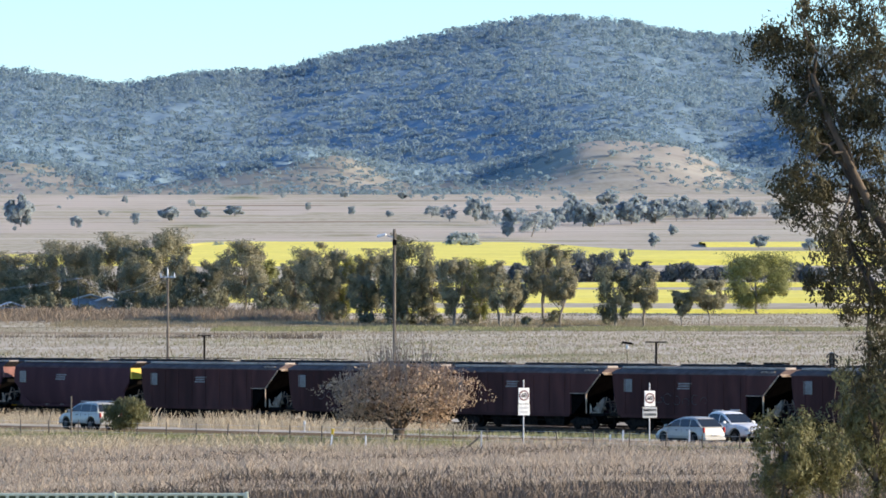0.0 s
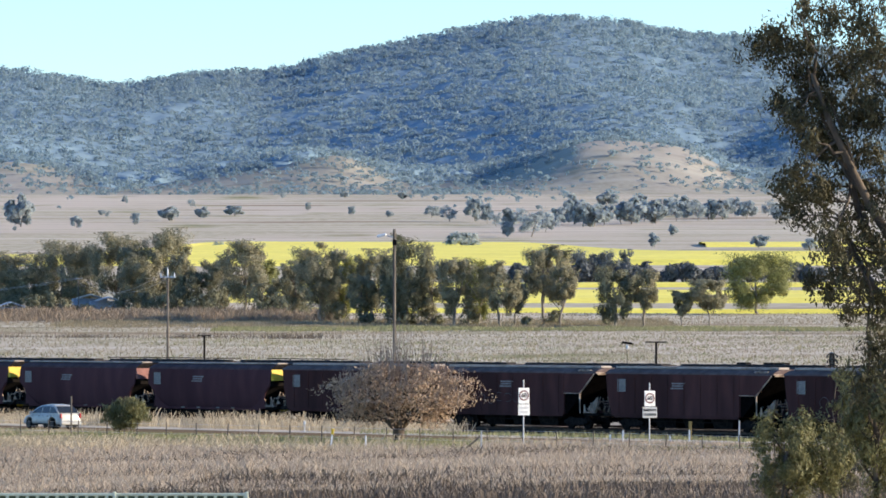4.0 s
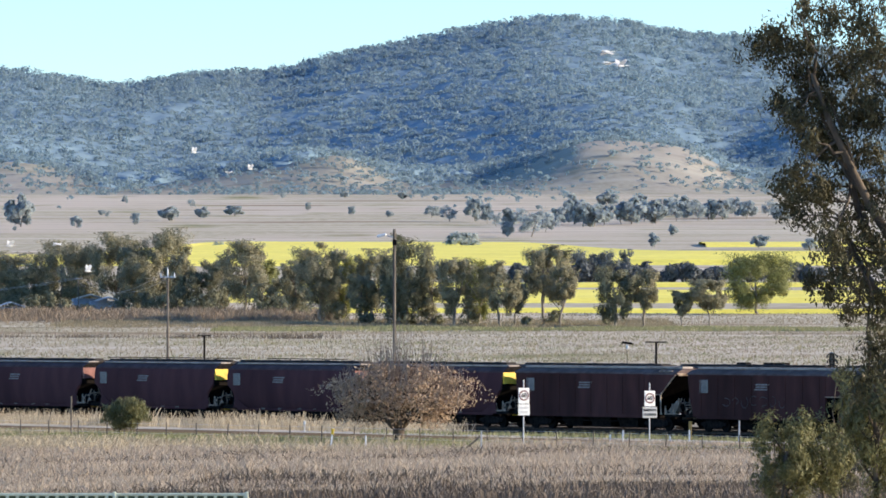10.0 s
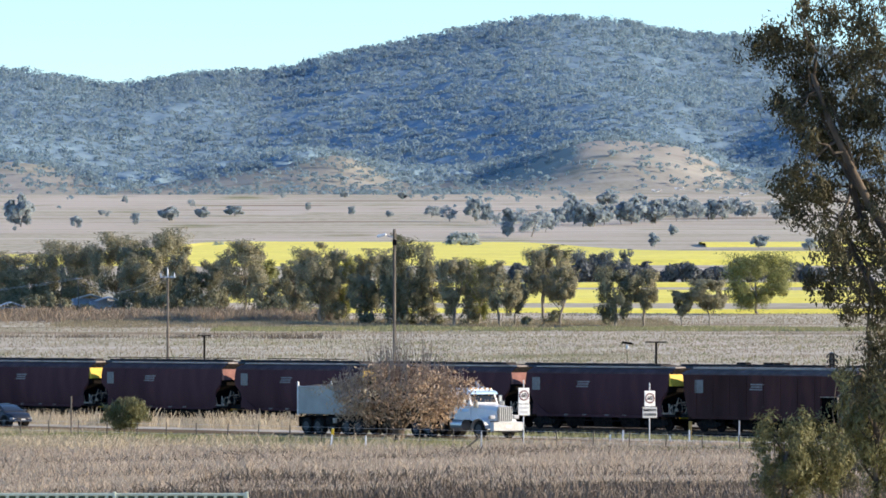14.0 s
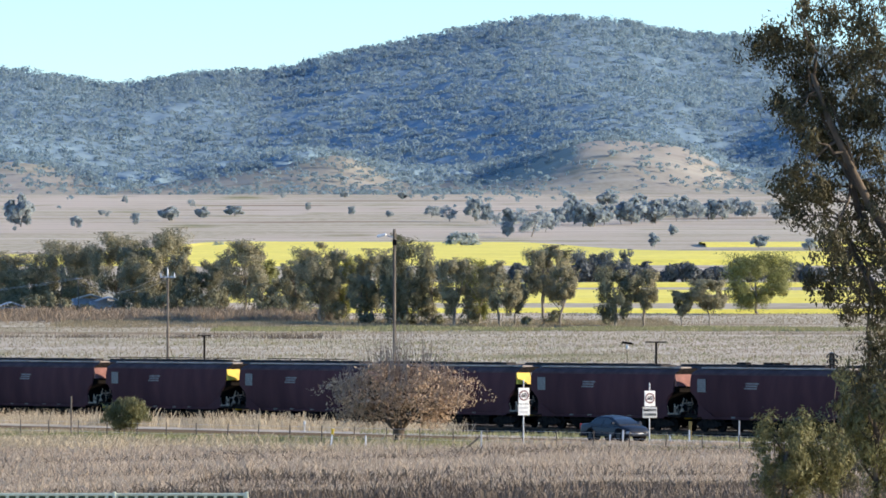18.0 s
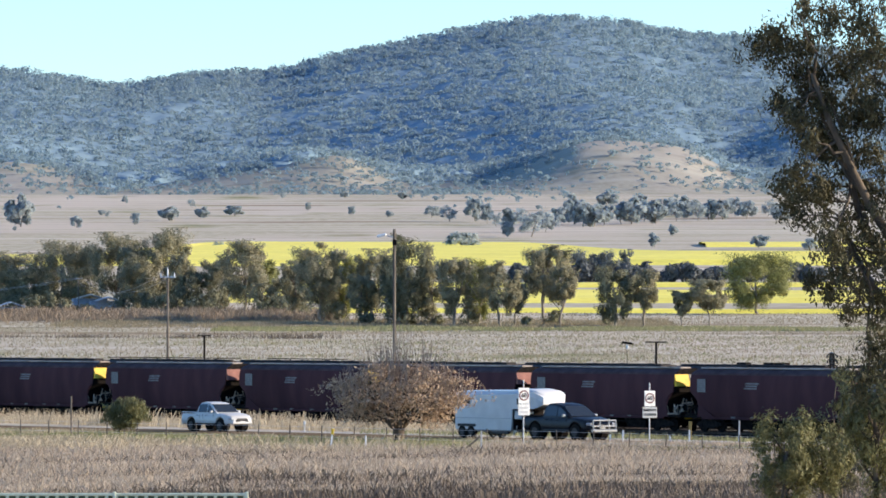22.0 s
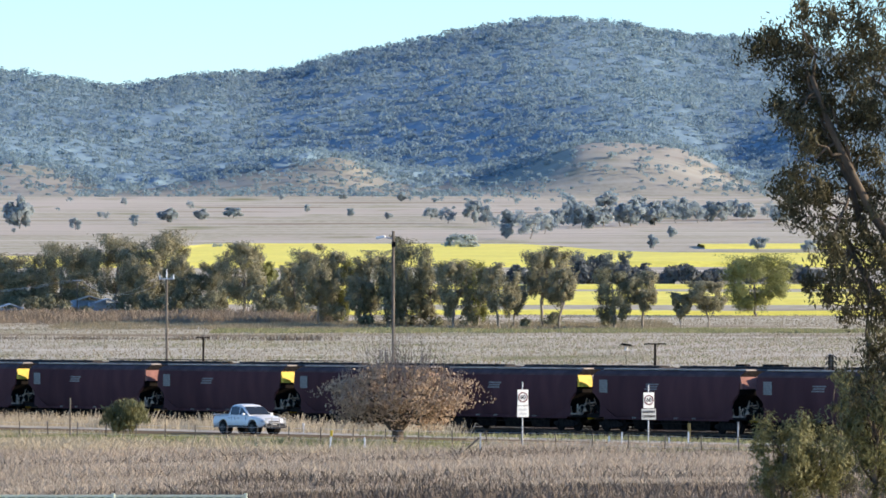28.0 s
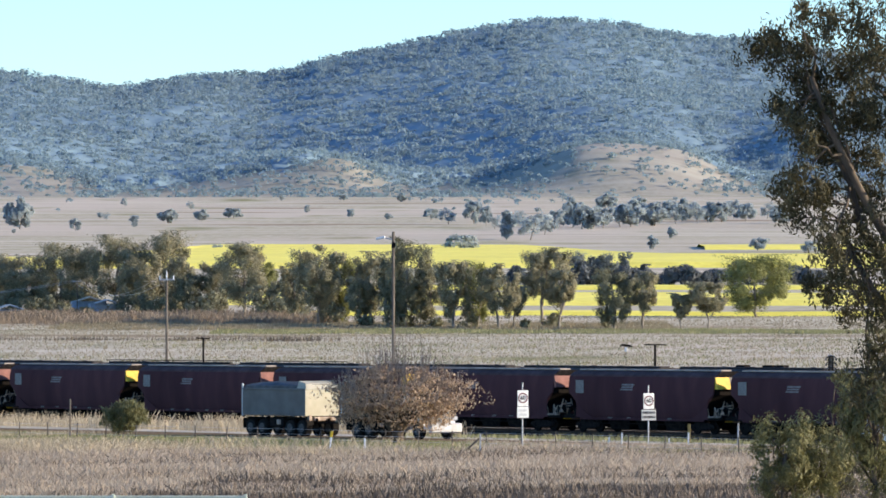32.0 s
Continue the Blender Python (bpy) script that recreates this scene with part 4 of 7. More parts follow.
def brown_tree():
    """A low many-stemmed tree with withered brown leaves and bare upright shoots."""
    rng = np.random.default_rng(16)
    x, y = -2.5, 371
    t = thing("autumn_tree", pose(x, y, gz(x, y)), "low spreading tree with withered brown leaves beside the road", "tree", "near trees")
    pts, cents, out = clumped(rng, 13000, (0.15, 0, 2.65), (4.9, 4.2, 2.0), 150, 0.2, 0.2)
    keep = (np.hypot(pts[:, 0], pts[:, 1] * 0.6) > 1.3) | (pts[:, 2] > 1.7)
    pts, out = pts[keep], out[keep]
    bm = bm_new()
    limb(bm, (0, 0, -0.2), (0.05, 0, 0.85), 0.36, 0.32, rng, 0.03, 3, 9)
    part("trunk", bm, M_BARK_DARK, t, smooth=True)
    for i in range(16):
        bm = bm_new()
        a = i * 2.4
        limb(bm, (0, 0, 0.6), (math.cos(a) * 1.7, math.sin(a) * 1.7, 2.2 + 1.3 * rng.uniform()), 0.15, 0.045, rng, 0.12, 4, 6)
        part("limb", bm, M_BARK_DARK, t, smooth=True)
    for c in cents:
        bm = bm_new()
        limb(bm, (c[0] * 0.35, c[1] * 0.35, 1.0 + 0.4 * c[2] * 0.6), c, 0.035, 0.012, rng, 0.15, 3, 4)
        part("branch", bm, M_BARK_DARK, t, smooth=True)
    for i in range(290):
        bm = bm_new()
        a, r = rng.uniform(0, 6.28), rng.uniform(0, 1) ** 0.6
        px, py = 0.2 + math.cos(a) * 3.9 * r, math.sin(a) * 3.6 * r
        z0 = 2.2 + 1.6 * (1 - r * r)
        limb(bm, (px, py, z0), (px * 1.08 + rng.normal() * 0.2, py * 1.05, z0 + rng.uniform(1.2, 3.2) * (1.1 - 0.7 * r)), 0.028, 0.012, rng, 0.05, 2, 4)
        part("shoot", bm, M_TWIG, t, "bare pale upright shoot")
    ob = new("crown", quad_mesh("crown", leaves(rng, pts, 0.19, 2.0, 0.8, out, 0.8), M_BROWN))
    ob.parent = t


brown_tree()


# ---- the grain train ----
def wheel_mesh(name, r, w, material, seg=20):
    bm = bm_new()
    disc(bm, (0, 0, 0), r, w, seg, "Y", w * 0.12)
    return finish(bm, material, name)


RAILWHEEL = wheel_mesh("wheel", 0.44, 0.13, M_UNDER)


bm = bm_new()
box(bm, (0, 0, 0), (0.26, 0.08, 0.26), 0.03)
AXLEBOX = finish(bm, M_UNDER, "axle_box")


def bogie(parent, x):
    bm = bm_new()
    for y in (-1.05, 1.05):
        slab(bm, [(-1.25, 0.42), (-1.25, 0.60), (-0.55, 0.78), (0.55, 0.78), (1.25, 0.60), (1.25, 0.42), (0.9, 0.40), (0.4, 0.28), (-0.4, 0.28), (-0.9, 0.40)], y - 0.07, y + 0.07)
    box(bm, (0, 0, 0.62), (0.5, 2.0, 0.3), 0.03)
    for xx in (-0.9, 0.9):
        rod(bm, (xx, -1.0, 0.44), (xx, 1.0, 0.44), 0.08)
    b = part("bogie", bm, M_UNDER, parent, at=pose(x, 0, 0))
    for xx in (-0.9, 0.9):
        for y in (-0.76, 0.76):
            reuse("wheel", RAILWHEEL, b, pose(xx, y, 0.44))
    for xx in (-0.9, 0.9):
        reuse("axle_box", AXLEBOX, b, pose(xx, -1.13, 0.45))


def plates(parent, side, x_plate, x_mark, z, w_mark=0.68):
    """A pale data plate and a mark of three bars on the wagon's side."""
    bm = bm_new()
    box(bm, (x_plate, side * 1.455, z), (0.85, 0.02, 0.85), 0.004)
    pl = part("data_plate", bm, M_PLATE, parent, "pale grey data plate")
    bm = bm_new()
    for i in range(5):
        box(bm, (x_plate, side * 1.468, z + 0.30 - i * 0.15), (0.56 - 0.12 * (i % 2), 0.012, 0.06))
    part("print", bm, M_MARK, pl)
    bm = bm_new()
    for dz, wd in ((0.16, 1.0), (0.0, 0.86), (-0.16, 0.95)):
        v = [(x_mark - w_mark * wd + dz * 0.5, side * 1.456, z + dz - 0.05), (x_mark + w_mark * wd + dz * 0.5, side * 1.456, z + dz - 0.05), (x_mark + w_mark * wd + dz * 0.5 + 0.05, side * 1.456, z + dz + 0.05), (x_mark - w_mark * wd + dz * 0.5 + 0.05, side * 1.456, z + dz + 0.05)]
        loft(bm, [[(a, b - side * 0.03, c) for a, b, c in v], v])
    part("side_mark", bm, M_MARK, parent, "faint pale bars of the owner's mark")


def end_gear(parent, x, sgn, tan):
    """End platform with its brake gear, rails, ladder and coupler."""
    # front-end gear takes the sunlit tone, rear-end gear the black one
    pale = M_GEAR if sgn > 0 else M_UNDER
    bm = bm_new()
    box(bm, (x - sgn * 0.55, 0, 1.02), (1.5, 2.7, 0.16), 0.02)
    part("end_platform", bm, M_UNDER, parent)
    for y in (-1.32, 1.32):
        bm = bm_new()
        rod(bm, (x - sgn * 0.3, y, 1.1), (x - sgn * 0.6, y * 0.95, 1.8), 0.05, 0.04, 6)
        part("end_post", bm, pale, parent)
    for x0, y0, y1, z1 in ((0.7, -0.75, -0.55, 2.2), (0.5, -0.2, -0.35, 2.1), (0.3, 0.35, 0.05, 2.2), (0.9, -1.15, -1.05, 1.75)):
        bm = bm_new()
        rod(bm, (x - sgn * x0, y0, 1.1), (x - sgn * 0.45, y1, z1), 0.055, 0.04, 6)
        part("brake_stand_leg", bm, M_RUST if sgn > 0 and x0 < 0.6 else pale, parent)
    for z, y0, y1 in ((1.5, -0.75, 0.3), (1.85, -0.6, 0.1)):
        bm = bm_new()
        rod(bm, (x - sgn * 0.55, y0, z), (x - sgn * 0.4, y1, z + 0.06), 0.05, 0.05, 6)
        part("brake_stand_rail", bm, pale, parent)
    bm = bm_new()
    box(bm, (x - sgn * 0.45, -0.5, 1.42), (0.34, 0.5, 0.26), 0.05)
    rod(bm, (x - sgn * 0.45, -0.9, 1.72), (x - sgn * 0.45, 0.2, 1.72), 0.05, 0.05, 8)
    part("brake_valve", bm, pale, parent)
    bm = bm_new()
    rod(bm, (x - sgn * 0.05, -1.36, 1.16), (x - sgn * 1.2, -1.36, 1.16), 0.05, 0.05, 6)
    rod(bm, (x - sgn * 0.1, -1.36, 1.16), (x - sgn * 0.1, -1.36, 1.75), 0.03, 0.03, 6)
    rod(bm, (x - sgn * 0.5, -1.36, 1.16), (x - sgn * 0.5, -1.36, 1.62), 0.03, 0.03, 6)
    part("side_step", bm, M_RUST if sgn > 0 else M_UNDER, parent)
    bm = bm_new()
    slab(bm, [(x - sgn * 1.35, 1.1), (x - sgn * 1.1, 1.1), (x - sgn * 1.32, 1.7)], -1.30, -1.24)
    part("gusset", bm, pale, parent)
    bm = bm_new()
    disc(bm, (x - sgn * 0.12, -0.75, 1.62), 0.17, 0.05, 16, "X")
    part("brake_wheel", bm, M_UNDER, parent)
    bm = bm_new()
    rod(bm, (x - sgn * 0.9, -0.6, 1.45), (x - sgn * 0.2, -0.6, 1.45), 0.13, 0.13, 10)
    part("brake_cylinder", bm, M_UNDER, parent)
    bm = bm_new()
    box(bm, (x - sgn * 0.02, -0.1, 0.92), (0.1, 1.5, 0.2), 0.02)
    part("end_beam", bm, M_YELLOW if tan is M_GEAR else tan, parent)
    bm = bm_new()
    rod(bm, (x - sgn * 0.5, 0, 0.88), (x + sgn * 0.5, 0, 0.88), 0.09)
    box(bm, (x + sgn * 0.55, 0, 0.88), (0.3, 0.3, 0.28), 0.04)
    part("coupler", bm, M_UNDER, parent)
    bm = bm_new()
    rod(bm, (x - sgn * 0.1, 0.5, 0.9), (x + sgn * 0.3, 0.45, 0.45), 0.03)
    rod(bm, (x + sgn * 0.3, 0.45, 0.45), (x + sgn * 0.55, 0.4, 0.8), 0.03)
    part("brake_hose", bm, M_RUBBER, parent)


def under_gear(parent, half):
    for x in (-half * 0.55, 0, half * 0.55):
        bm = bm_new()
        loft(bm, [[(x - 1.2, -0.95, 0.98), (x + 1.2, -0.95, 0.98), (x + 1.2, 0.95, 0.98), (x - 1.2, 0.95, 0.98)],
                  [(x - 0.95, -0.75, 0.24), (x + 0.95, -0.75, 0.24), (x + 0.95, 0.75, 0.24), (x - 0.95, 0.75, 0.24)]])
        part("discharge_chute", bm, M_UNDER, parent)
    for x in (-half * 0.62, -half * 0.25, half * 0.2, half * 0.55):
        bm = bm_new()
        box(bm, (x, -1.34, 0.98), (0.42, 0.05, 0.12), 0.01)
        part("sill_bracket", bm, M_PLATE, parent)
    bm = bm_new()
    rod(bm, (-half * 0.8, -1.1, 0.62), (half * 0.8, -1.1, 0.62), 0.035)
    part("brake_rod", bm, M_UNDER, parent)


def roof(parent, half, dark=False, cover=None):
    bm = bm_new()
    wide = 1.40 if cover else 1.32
    sec = [(-wide, 3.74), (-wide + 0.05, 3.86), (-0.9, 4.06), (-0.45, 4.14), (0.45, 4.14), (0.9, 4.06), (wide - 0.05, 3.86), (wide, 3.74)]
    loft(bm, [[(x, y, z) for y, z in sec] for x in (-half, -half / 2, 0, half / 2, half)])
    part("roof", bm, M_ROOFDARK if dark else (cover or M_ROOF), parent)
    bm = bm_new()
    box(bm, (0, -0.2, 4.19), (half * 1.94, 0.9, 0.15 if cover else 0.10), 0.02)
    part("hatch_cover", bm, M_ROOFDARK if dark else M_HATCH, parent, "long hatch cover along the roof")
    for i in range(5):
        bm = bm_new()
        box(bm, ((i - 2) * half * 0.4, -0.42, 4.22), (0.3, 0.16, 0.12), 0.02)
        part("hatch_latch", bm, M_ROOFDARK, parent)


def wagon_round(m, end_mat, two_tone, label, dark_roof=False, near_only=False):
    """A hopper wagon with rounded sides and a painted end sheet."""
    t = thing("grain_wagon", m, label, "hopper wagon", "wagons of the train" if not near_only else "parked wagons")
    half = 7.74
    bm = bm_new()
    prof = [(0.95, 5.1, 1.08), (1.02, 5.5, 1.16), (1.25, 6.1, 1.26), (1.6, 6.5, 1.345), (2.0, 6.9, 1.405), (2.35, 7.25, 1.435), (2.62, 7.66, 1.445), (2.9, 7.70, 1.44), (3.15, 7.72, 1.425), (3.35, 7.73, 1.40), (3.55, 7.74, 1.36), (3.76, 7.74, 1.30)]
    rings = [[(-hl, -w, z), (hl, -w, z), (hl, w, z), (-hl, w, z)] for z, hl, w in prof]
    loft(bm, rings)
    part("hopper_body", bm, M_WAGON, t)
    roof(t, half, dark_roof)
    for x in (-6.9, 6.9):
        bm = bm_new()
        box(bm, (x, 0, 1.05), (2.2, 0.9, 0.22), 0.03)
        part("centre_sill", bm, M_UNDER, t)
    bm = bm_new()
    box(bm, (0, -1.33, 0.93), (13.2, 0.07, 0.16), 0.01)
    part("side_sill", bm, M_WAGON, t)
    if near_only:
        return t
    # black sheets put shade into the recess below the end sheets
    for sg in (-1, 1):
        bm = bm_new()
        slab(bm, [(sg * 6.11, 1.25), (sg * 6.91, 2.0), (sg * 7.26, 2.35), (sg * 7.67, 2.62), (sg * 7.745, 2.97), (sg * 7.752, 2.97), (sg * 7.72, 2.60), (sg * 7.29, 2.32), (sg * 6.94, 1.97), (sg * 6.14, 1.22)], -1.36, 1.36)
        part("slope_sheet", bm, M_UNDER, t, "slope sheet painted black for the shade in the gap")
    for sg in (-1, 1):
        for side in (-1, 1):
            bm = bm_new()
            slab(bm, [(sg * 5.2, 0.98), (sg * 7.05, 0.98), (sg * 6.92, 1.7), (sg * 7.08, 2.1), (sg * 7.68, 2.60), (sg * 7.3, 2.40), (sg * 6.6, 1.75), (sg * 6.0, 1.35)], side * 1.32, side * 1.37)
            part("end_wing", bm, M_WAGON, t)
    bm = bm_new()
    slab(bm, [(7.755, 3.76), (7.80, 3.76), (8.02, 2.98), (7.755, 2.98)], -1.36, 1.36)
    sheet = part("end_sheet", bm, end_mat, t, "painted end sheet")
    bm = bm_new()
    cap = [(-1.31, 3.784), (1.31, 3.784), (1.26, 3.87), (0.9, 4.07), (0.45, 4.15), (-0.45, 4.15), (-0.9, 4.07), (-1.26, 3.87)]
    loft(bm, [[(x, y, z) for y, z in cap] for x in (7.745, 7.77)])
    part("roof_end", bm, M_UNDER, t)
    if two_tone:
        bm = bm_new()
        slab(bm, [(8.00, 3.0), (8.03, 3.0), (7.825, 3.76), (7.79, 3.76)], -0.20, 0.02)
        part("end_stripe", bm, M_BLACK, sheet)
    bm = bm_new()
    slab(bm, [(8.13, 2.2), (8.2, 2.2), (8.2, 3.9), (8.13, 3.9)], 0.9, 0.96)
    part("ladder_rail", bm, M_UNDER, t)
    end_gear(t, 8.2, 1, M_GEAR)
    end_gear(t, -8.2, -1, M_RUST)
    bogie(t, 6.1)
    bogie(t, -6.1)
    under_gear(t, 5.4)
    plates(t, -1, -6.5, -1.4, 3.05)
    return t


def wagon_straight(m, label, graffiti):
    """An older hopper wagon with flat sides and a roof carried past its ends."""
    t = thing("grain_wagon", m, label, "hopper wagon", "wagons of the train")
    half = 8.75
    bm = bm_new()
    slab(bm, [(-8.0, 1.0), (-8.4, 2.3), (-8.6, 3.76), (5.4, 3.76), (5.4, 1.0)], -1.44, 1.44)
    part("hopper_body", bm, M_WAGON_RED, t)
    roof(t, half, False, M_ROOFPALE)
    for i in range(8):
        bm = bm_new()
        box(bm, (-7.2 + i * 1.72, -1.455, 2.35), (0.07, 0.03, 2.5), 0.005)
        part("side_rib", bm, M_WAGON_RED, t)
    # the overhang's shade is put into this sheet's near-black colour
    bm = bm_new()
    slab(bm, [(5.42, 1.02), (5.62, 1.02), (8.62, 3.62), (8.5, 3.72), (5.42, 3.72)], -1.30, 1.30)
    part("slope_sheet", bm, M_GAPSHADE, t, "sloping end sheet in a near-black shade tone")
    for side in (-1, 1):
        bm = bm_new()
        slab(bm, [(5.41, 3.735), (8.70, 3.735), (7.15, 2.42), (5.41, 2.42)], side * 1.36, side * 1.42)
        part("end_wing", bm, M_WAGON_RED, t, "maroon side plate under the roof's overhang")
    bm = bm_new()
    rod(bm, (8.70, -1.43, 3.72), (7.15, -1.43, 2.42), 0.045, 0.045, 6)
    part("end_brace", bm, M_GEAR, t, "pale diagonal brace")
    bm = bm_new()
    rod(bm, (7.15, -1.43, 2.42), (5.41, -1.43, 2.42), 0.03, 0.03, 6)
    rod(bm, (7.15, -1.43, 2.42), (7.15, -1.40, 1.1), 0.05, 0.05, 6)
    part("end_stay", bm, M_GEAR, t, "pale stay")
    bm = bm_new()
    box(bm, (8.45, 0, 3.80), (0.75, 2.7, 0.07), 0.02)
    box(bm, (8.75, -0.6, 3.72), (0.08, 1.2, 0.12), 0.02)
    part("roof_lip", bm, M_GEAR, t, "pale roof end")
    for dx, dz in ((6.9, 0.0), (7.35, 0.08), (7.8, 0.02)):
        bm = bm_new()
        rod(bm, (dx - 0.3, -1.1, 3.92 + dz), (dx + 0.35, -1.25, 4.0 - dz), 0.06, 0.05, 6)
        box(bm, (dx, -1.15, 3.95), (0.3, 0.2, 0.14), 0.03)
        part("hatch_lever", bm, M_GEAR, t, "pale hatch lever")
    bm = bm_new()
    slab(bm, [(-8.8, 1.1), (-8.05, 1.1), (-8.05, 1.95)], -1.25, -1.16)
    part("end_plate", bm, M_RUST, t, "rusty tan end plate")
    bm = bm_new()
    slab(bm, [(7.5, 1.35), (8.7, 2.2), (8.65, 1.6), (8.2, 1.05)], -1.12, -1.04)
    part("end_plate", bm, M_RUST, t, "rusty tan end plate")
    end_gear(t, 8.75, 1, M_RUST)
    end_gear(t, -8.75, -1, M_RUST)
    bogie(t, 6.3)
    bogie(t, -6.3)
    under_gear(t, 5.4)
    bm = bm_new()
    box(bm, (-1.2, -1.40, 0.96), (13.0, 0.1, 0.2), 0.01)
    part("side_sill", bm, M_WAGON_RED, t)
    plates(t, -1, -6.9, -1.0, 3.0)
    if graffiti:
        bm = bm_new()
        rg = random.Random(graffiti)
        for i in range(7):
            x, z, w, h, a0 = -4.6 + i * 0.95, 1.95 + rg.random() * 0.2, rg.uniform(0.3, 0.5), rg.uniform(0.2, 0.36), rg.uniform(0, 6)
            loop = [(x + w * math.cos(a0 + k * 0.45), -1.45, z + h * math.sin(a0 + k * 0.45)) for k in range(11)]
            for p, q in zip(loop, loop[1:]):
                rod(bm, p, q, 0.025, 0.025, 4)
        part("scrawl", bm, M_SMEAR, t, "faint faded spray marks")
    return t


TRAIN_P, RAIL_TOP = 276.15, -0.5
TRAIN = []
for i in range(11):
    TRAIN.append((wagon_round(pose(0, 0, 0), M_ENDRED if i % 2 else M_YELLOW, i % 2 == 0, "dark maroon grain hopper wagon with a %s end sheet" % ("red" if i % 2 else "yellow")), -(i + 0.5) * 17.17))
for i in range(6):
    TRAIN.append((wagon_straight(pose(0, 0, 0), "weathered maroon grain hopper wagon with flat sides", (0, 3, 0, 5, 0, 7)[i]), (i + 0.5) * 18.6))
parked = None
for i in range(14):
    x, y = at_road(281.42, -462 + i * 17.17)
    m = pose(x, y, RAIL_TOP + 0.14, 0, 0, HEAD)
    if parked is None:
        parked = wagon_round(m, M_ENDRED, False, "dark hopper wagon standing on the second track", True, True)
        under_gear(parked, 5.4)
        bogie(parked, 6.1)
        bogie(parked, -6.1)
    else:
        c = copy_thing(parked, m)
        if i in (3, 4):
            bm = bm_new()
            box(bm, (0, 0, 4.34), (16.4 if i == 3 else 9.0, 0.8, 0.05), 0.01)
            for k in range(6):
                rod(bm, (-6.5 + k * 2.2, 0, 4.2), (-6.5 + k * 2.2, 0, 4.34), 0.03, 0.03, 4)
            part("roof_walkway", bm, M_UNDER, c)
        if i == 7:
            for dx in (-1.6, 1.2, 2.4):
                bm = bm_new()
                box(bm, (dx, 0, 4.3), (1.0, 0.5, 0.16), 0.03)
                part("hatch_hump", bm, M_UNDER, c)


def train_at(t):
    """Metres along the track of the gap behind the older wagons at t seconds: the train slows a little."""
    return -421.4 + 17.17 * (0.923 + 0.25778 * t + 0.000911 * t * t - 0.00003695 * t ** 3)


# ---- vehicles: modelled along +x, wheels on z = 0 ----
PAINT = {
    "silver": mat("silver_paint", (0.40, 0.39, 0.355), (0.47, 0.46, 0.42), 3, 0.4, 0.1, 0.0, coat=0.25, broad=0.06),
    "white": mat("white_car_paint", (0.70, 0.70, 0.69), (0.77, 0.77, 0.76), 3, 0.4, 0.0, 0.0, coat=0.3, broad=0.05),
    "pale": mat("pale_silver_paint", (0.50, 0.50, 0.48), (0.56, 0.56, 0.54), 3, 0.4, 0.0, 0.0, coat=0.25, broad=0.06),
    "blue": mat("dark_blue_paint", (0.014, 0.021, 0.034), (0.020, 0.028, 0.044), 3, 0.4, 0.0, 0.0, spec=0.2, coat=0.08, broad=0.06),
    "black": mat("black_car_paint", (0.006, 0.007, 0.011), (0.010, 0.012, 0.018), 3, 0.35, 0.0, 0.0, spec=0.2, coat=0.0, broad=0.06),
    "cream": mat("cream_paint", (0.42, 0.38, 0.26), (0.50, 0.45, 0.33), 2, 0.5, 0.0, 0.05, broad=0.12),
    "skyblue": mat("pale_blue_paint", (0.35, 0.55, 0.72), (0.45, 0.65, 0.80), 3, 0.3, 0.0, 0.0, coat=0.5, broad=0.06),
    "orange": mat("ochre_paint", (0.36, 0.20, 0.045), (0.46, 0.27, 0.065), 3, 0.4, 0.0, 0.0, coat=0.4, broad=0.1),
}
M_BUMPER = plain("pale_bumper", (0.52, 0.51, 0.48), 0.4)
# lit copy of the tarpaulin: sunlight put into its cream colour
M_TARP_LIT = mat("lit_tarpaulin", (0.38, 0.355, 0.27), (0.46, 0.42, 0.33), 2, 0.7, bump=0.2)
M_TARP = mat("dark_tarpaulin", (0.05, 0.055, 0.06), (0.10, 0.105, 0.11), 2, 0.7, bump=0.3)
M_ALU_PALE = mat("pale_alloy", (0.36, 0.35, 0.31), (0.44, 0.43, 0.385), 1.2, 0.6)
# for a low surface added to give open bins an uneven dark top edge
M_BINTOP = mat("dark_bin_top", (0.06, 0.05, 0.04), (0.13, 0.10, 0.08), 6, 0.95, bump=0.6)
TYRES = {}


# one even dark grey for all rims
M_RIM = plain("dark_rim", (0.085, 0.083, 0.08), 0.7, 0.1, 0.15)


def wheel(parent, x, y, r, w=0.24, rim=M_RIM):
    key = (r, w)
    if key not in TYRES:
        TYRES[key] = wheel_mesh("tyre", r, w, M_RUBBER, 24)
        bm = bm_new()
        disc(bm, (0, 0, 0), r * 0.55, w + 0.02, 18)
        TYRES[key, 1] = bm
        for k in range(5):
            a = k * 2 * math.pi / 5
            box(bm, (math.cos(a) * r * 0.30, 0, math.sin(a) * r * 0.30), (0.08, w + 0.04, 0.08), 0.0, pose(0, 0, 0, 0, -math.degrees(a), 0))
        TYRES[key, 1] = finish(bm, rim, "rim")
    t = reuse("wheel", TYRES[key], parent, pose(x, y, r))
    reuse("rim", TYRES[key, 1], t)
    return t


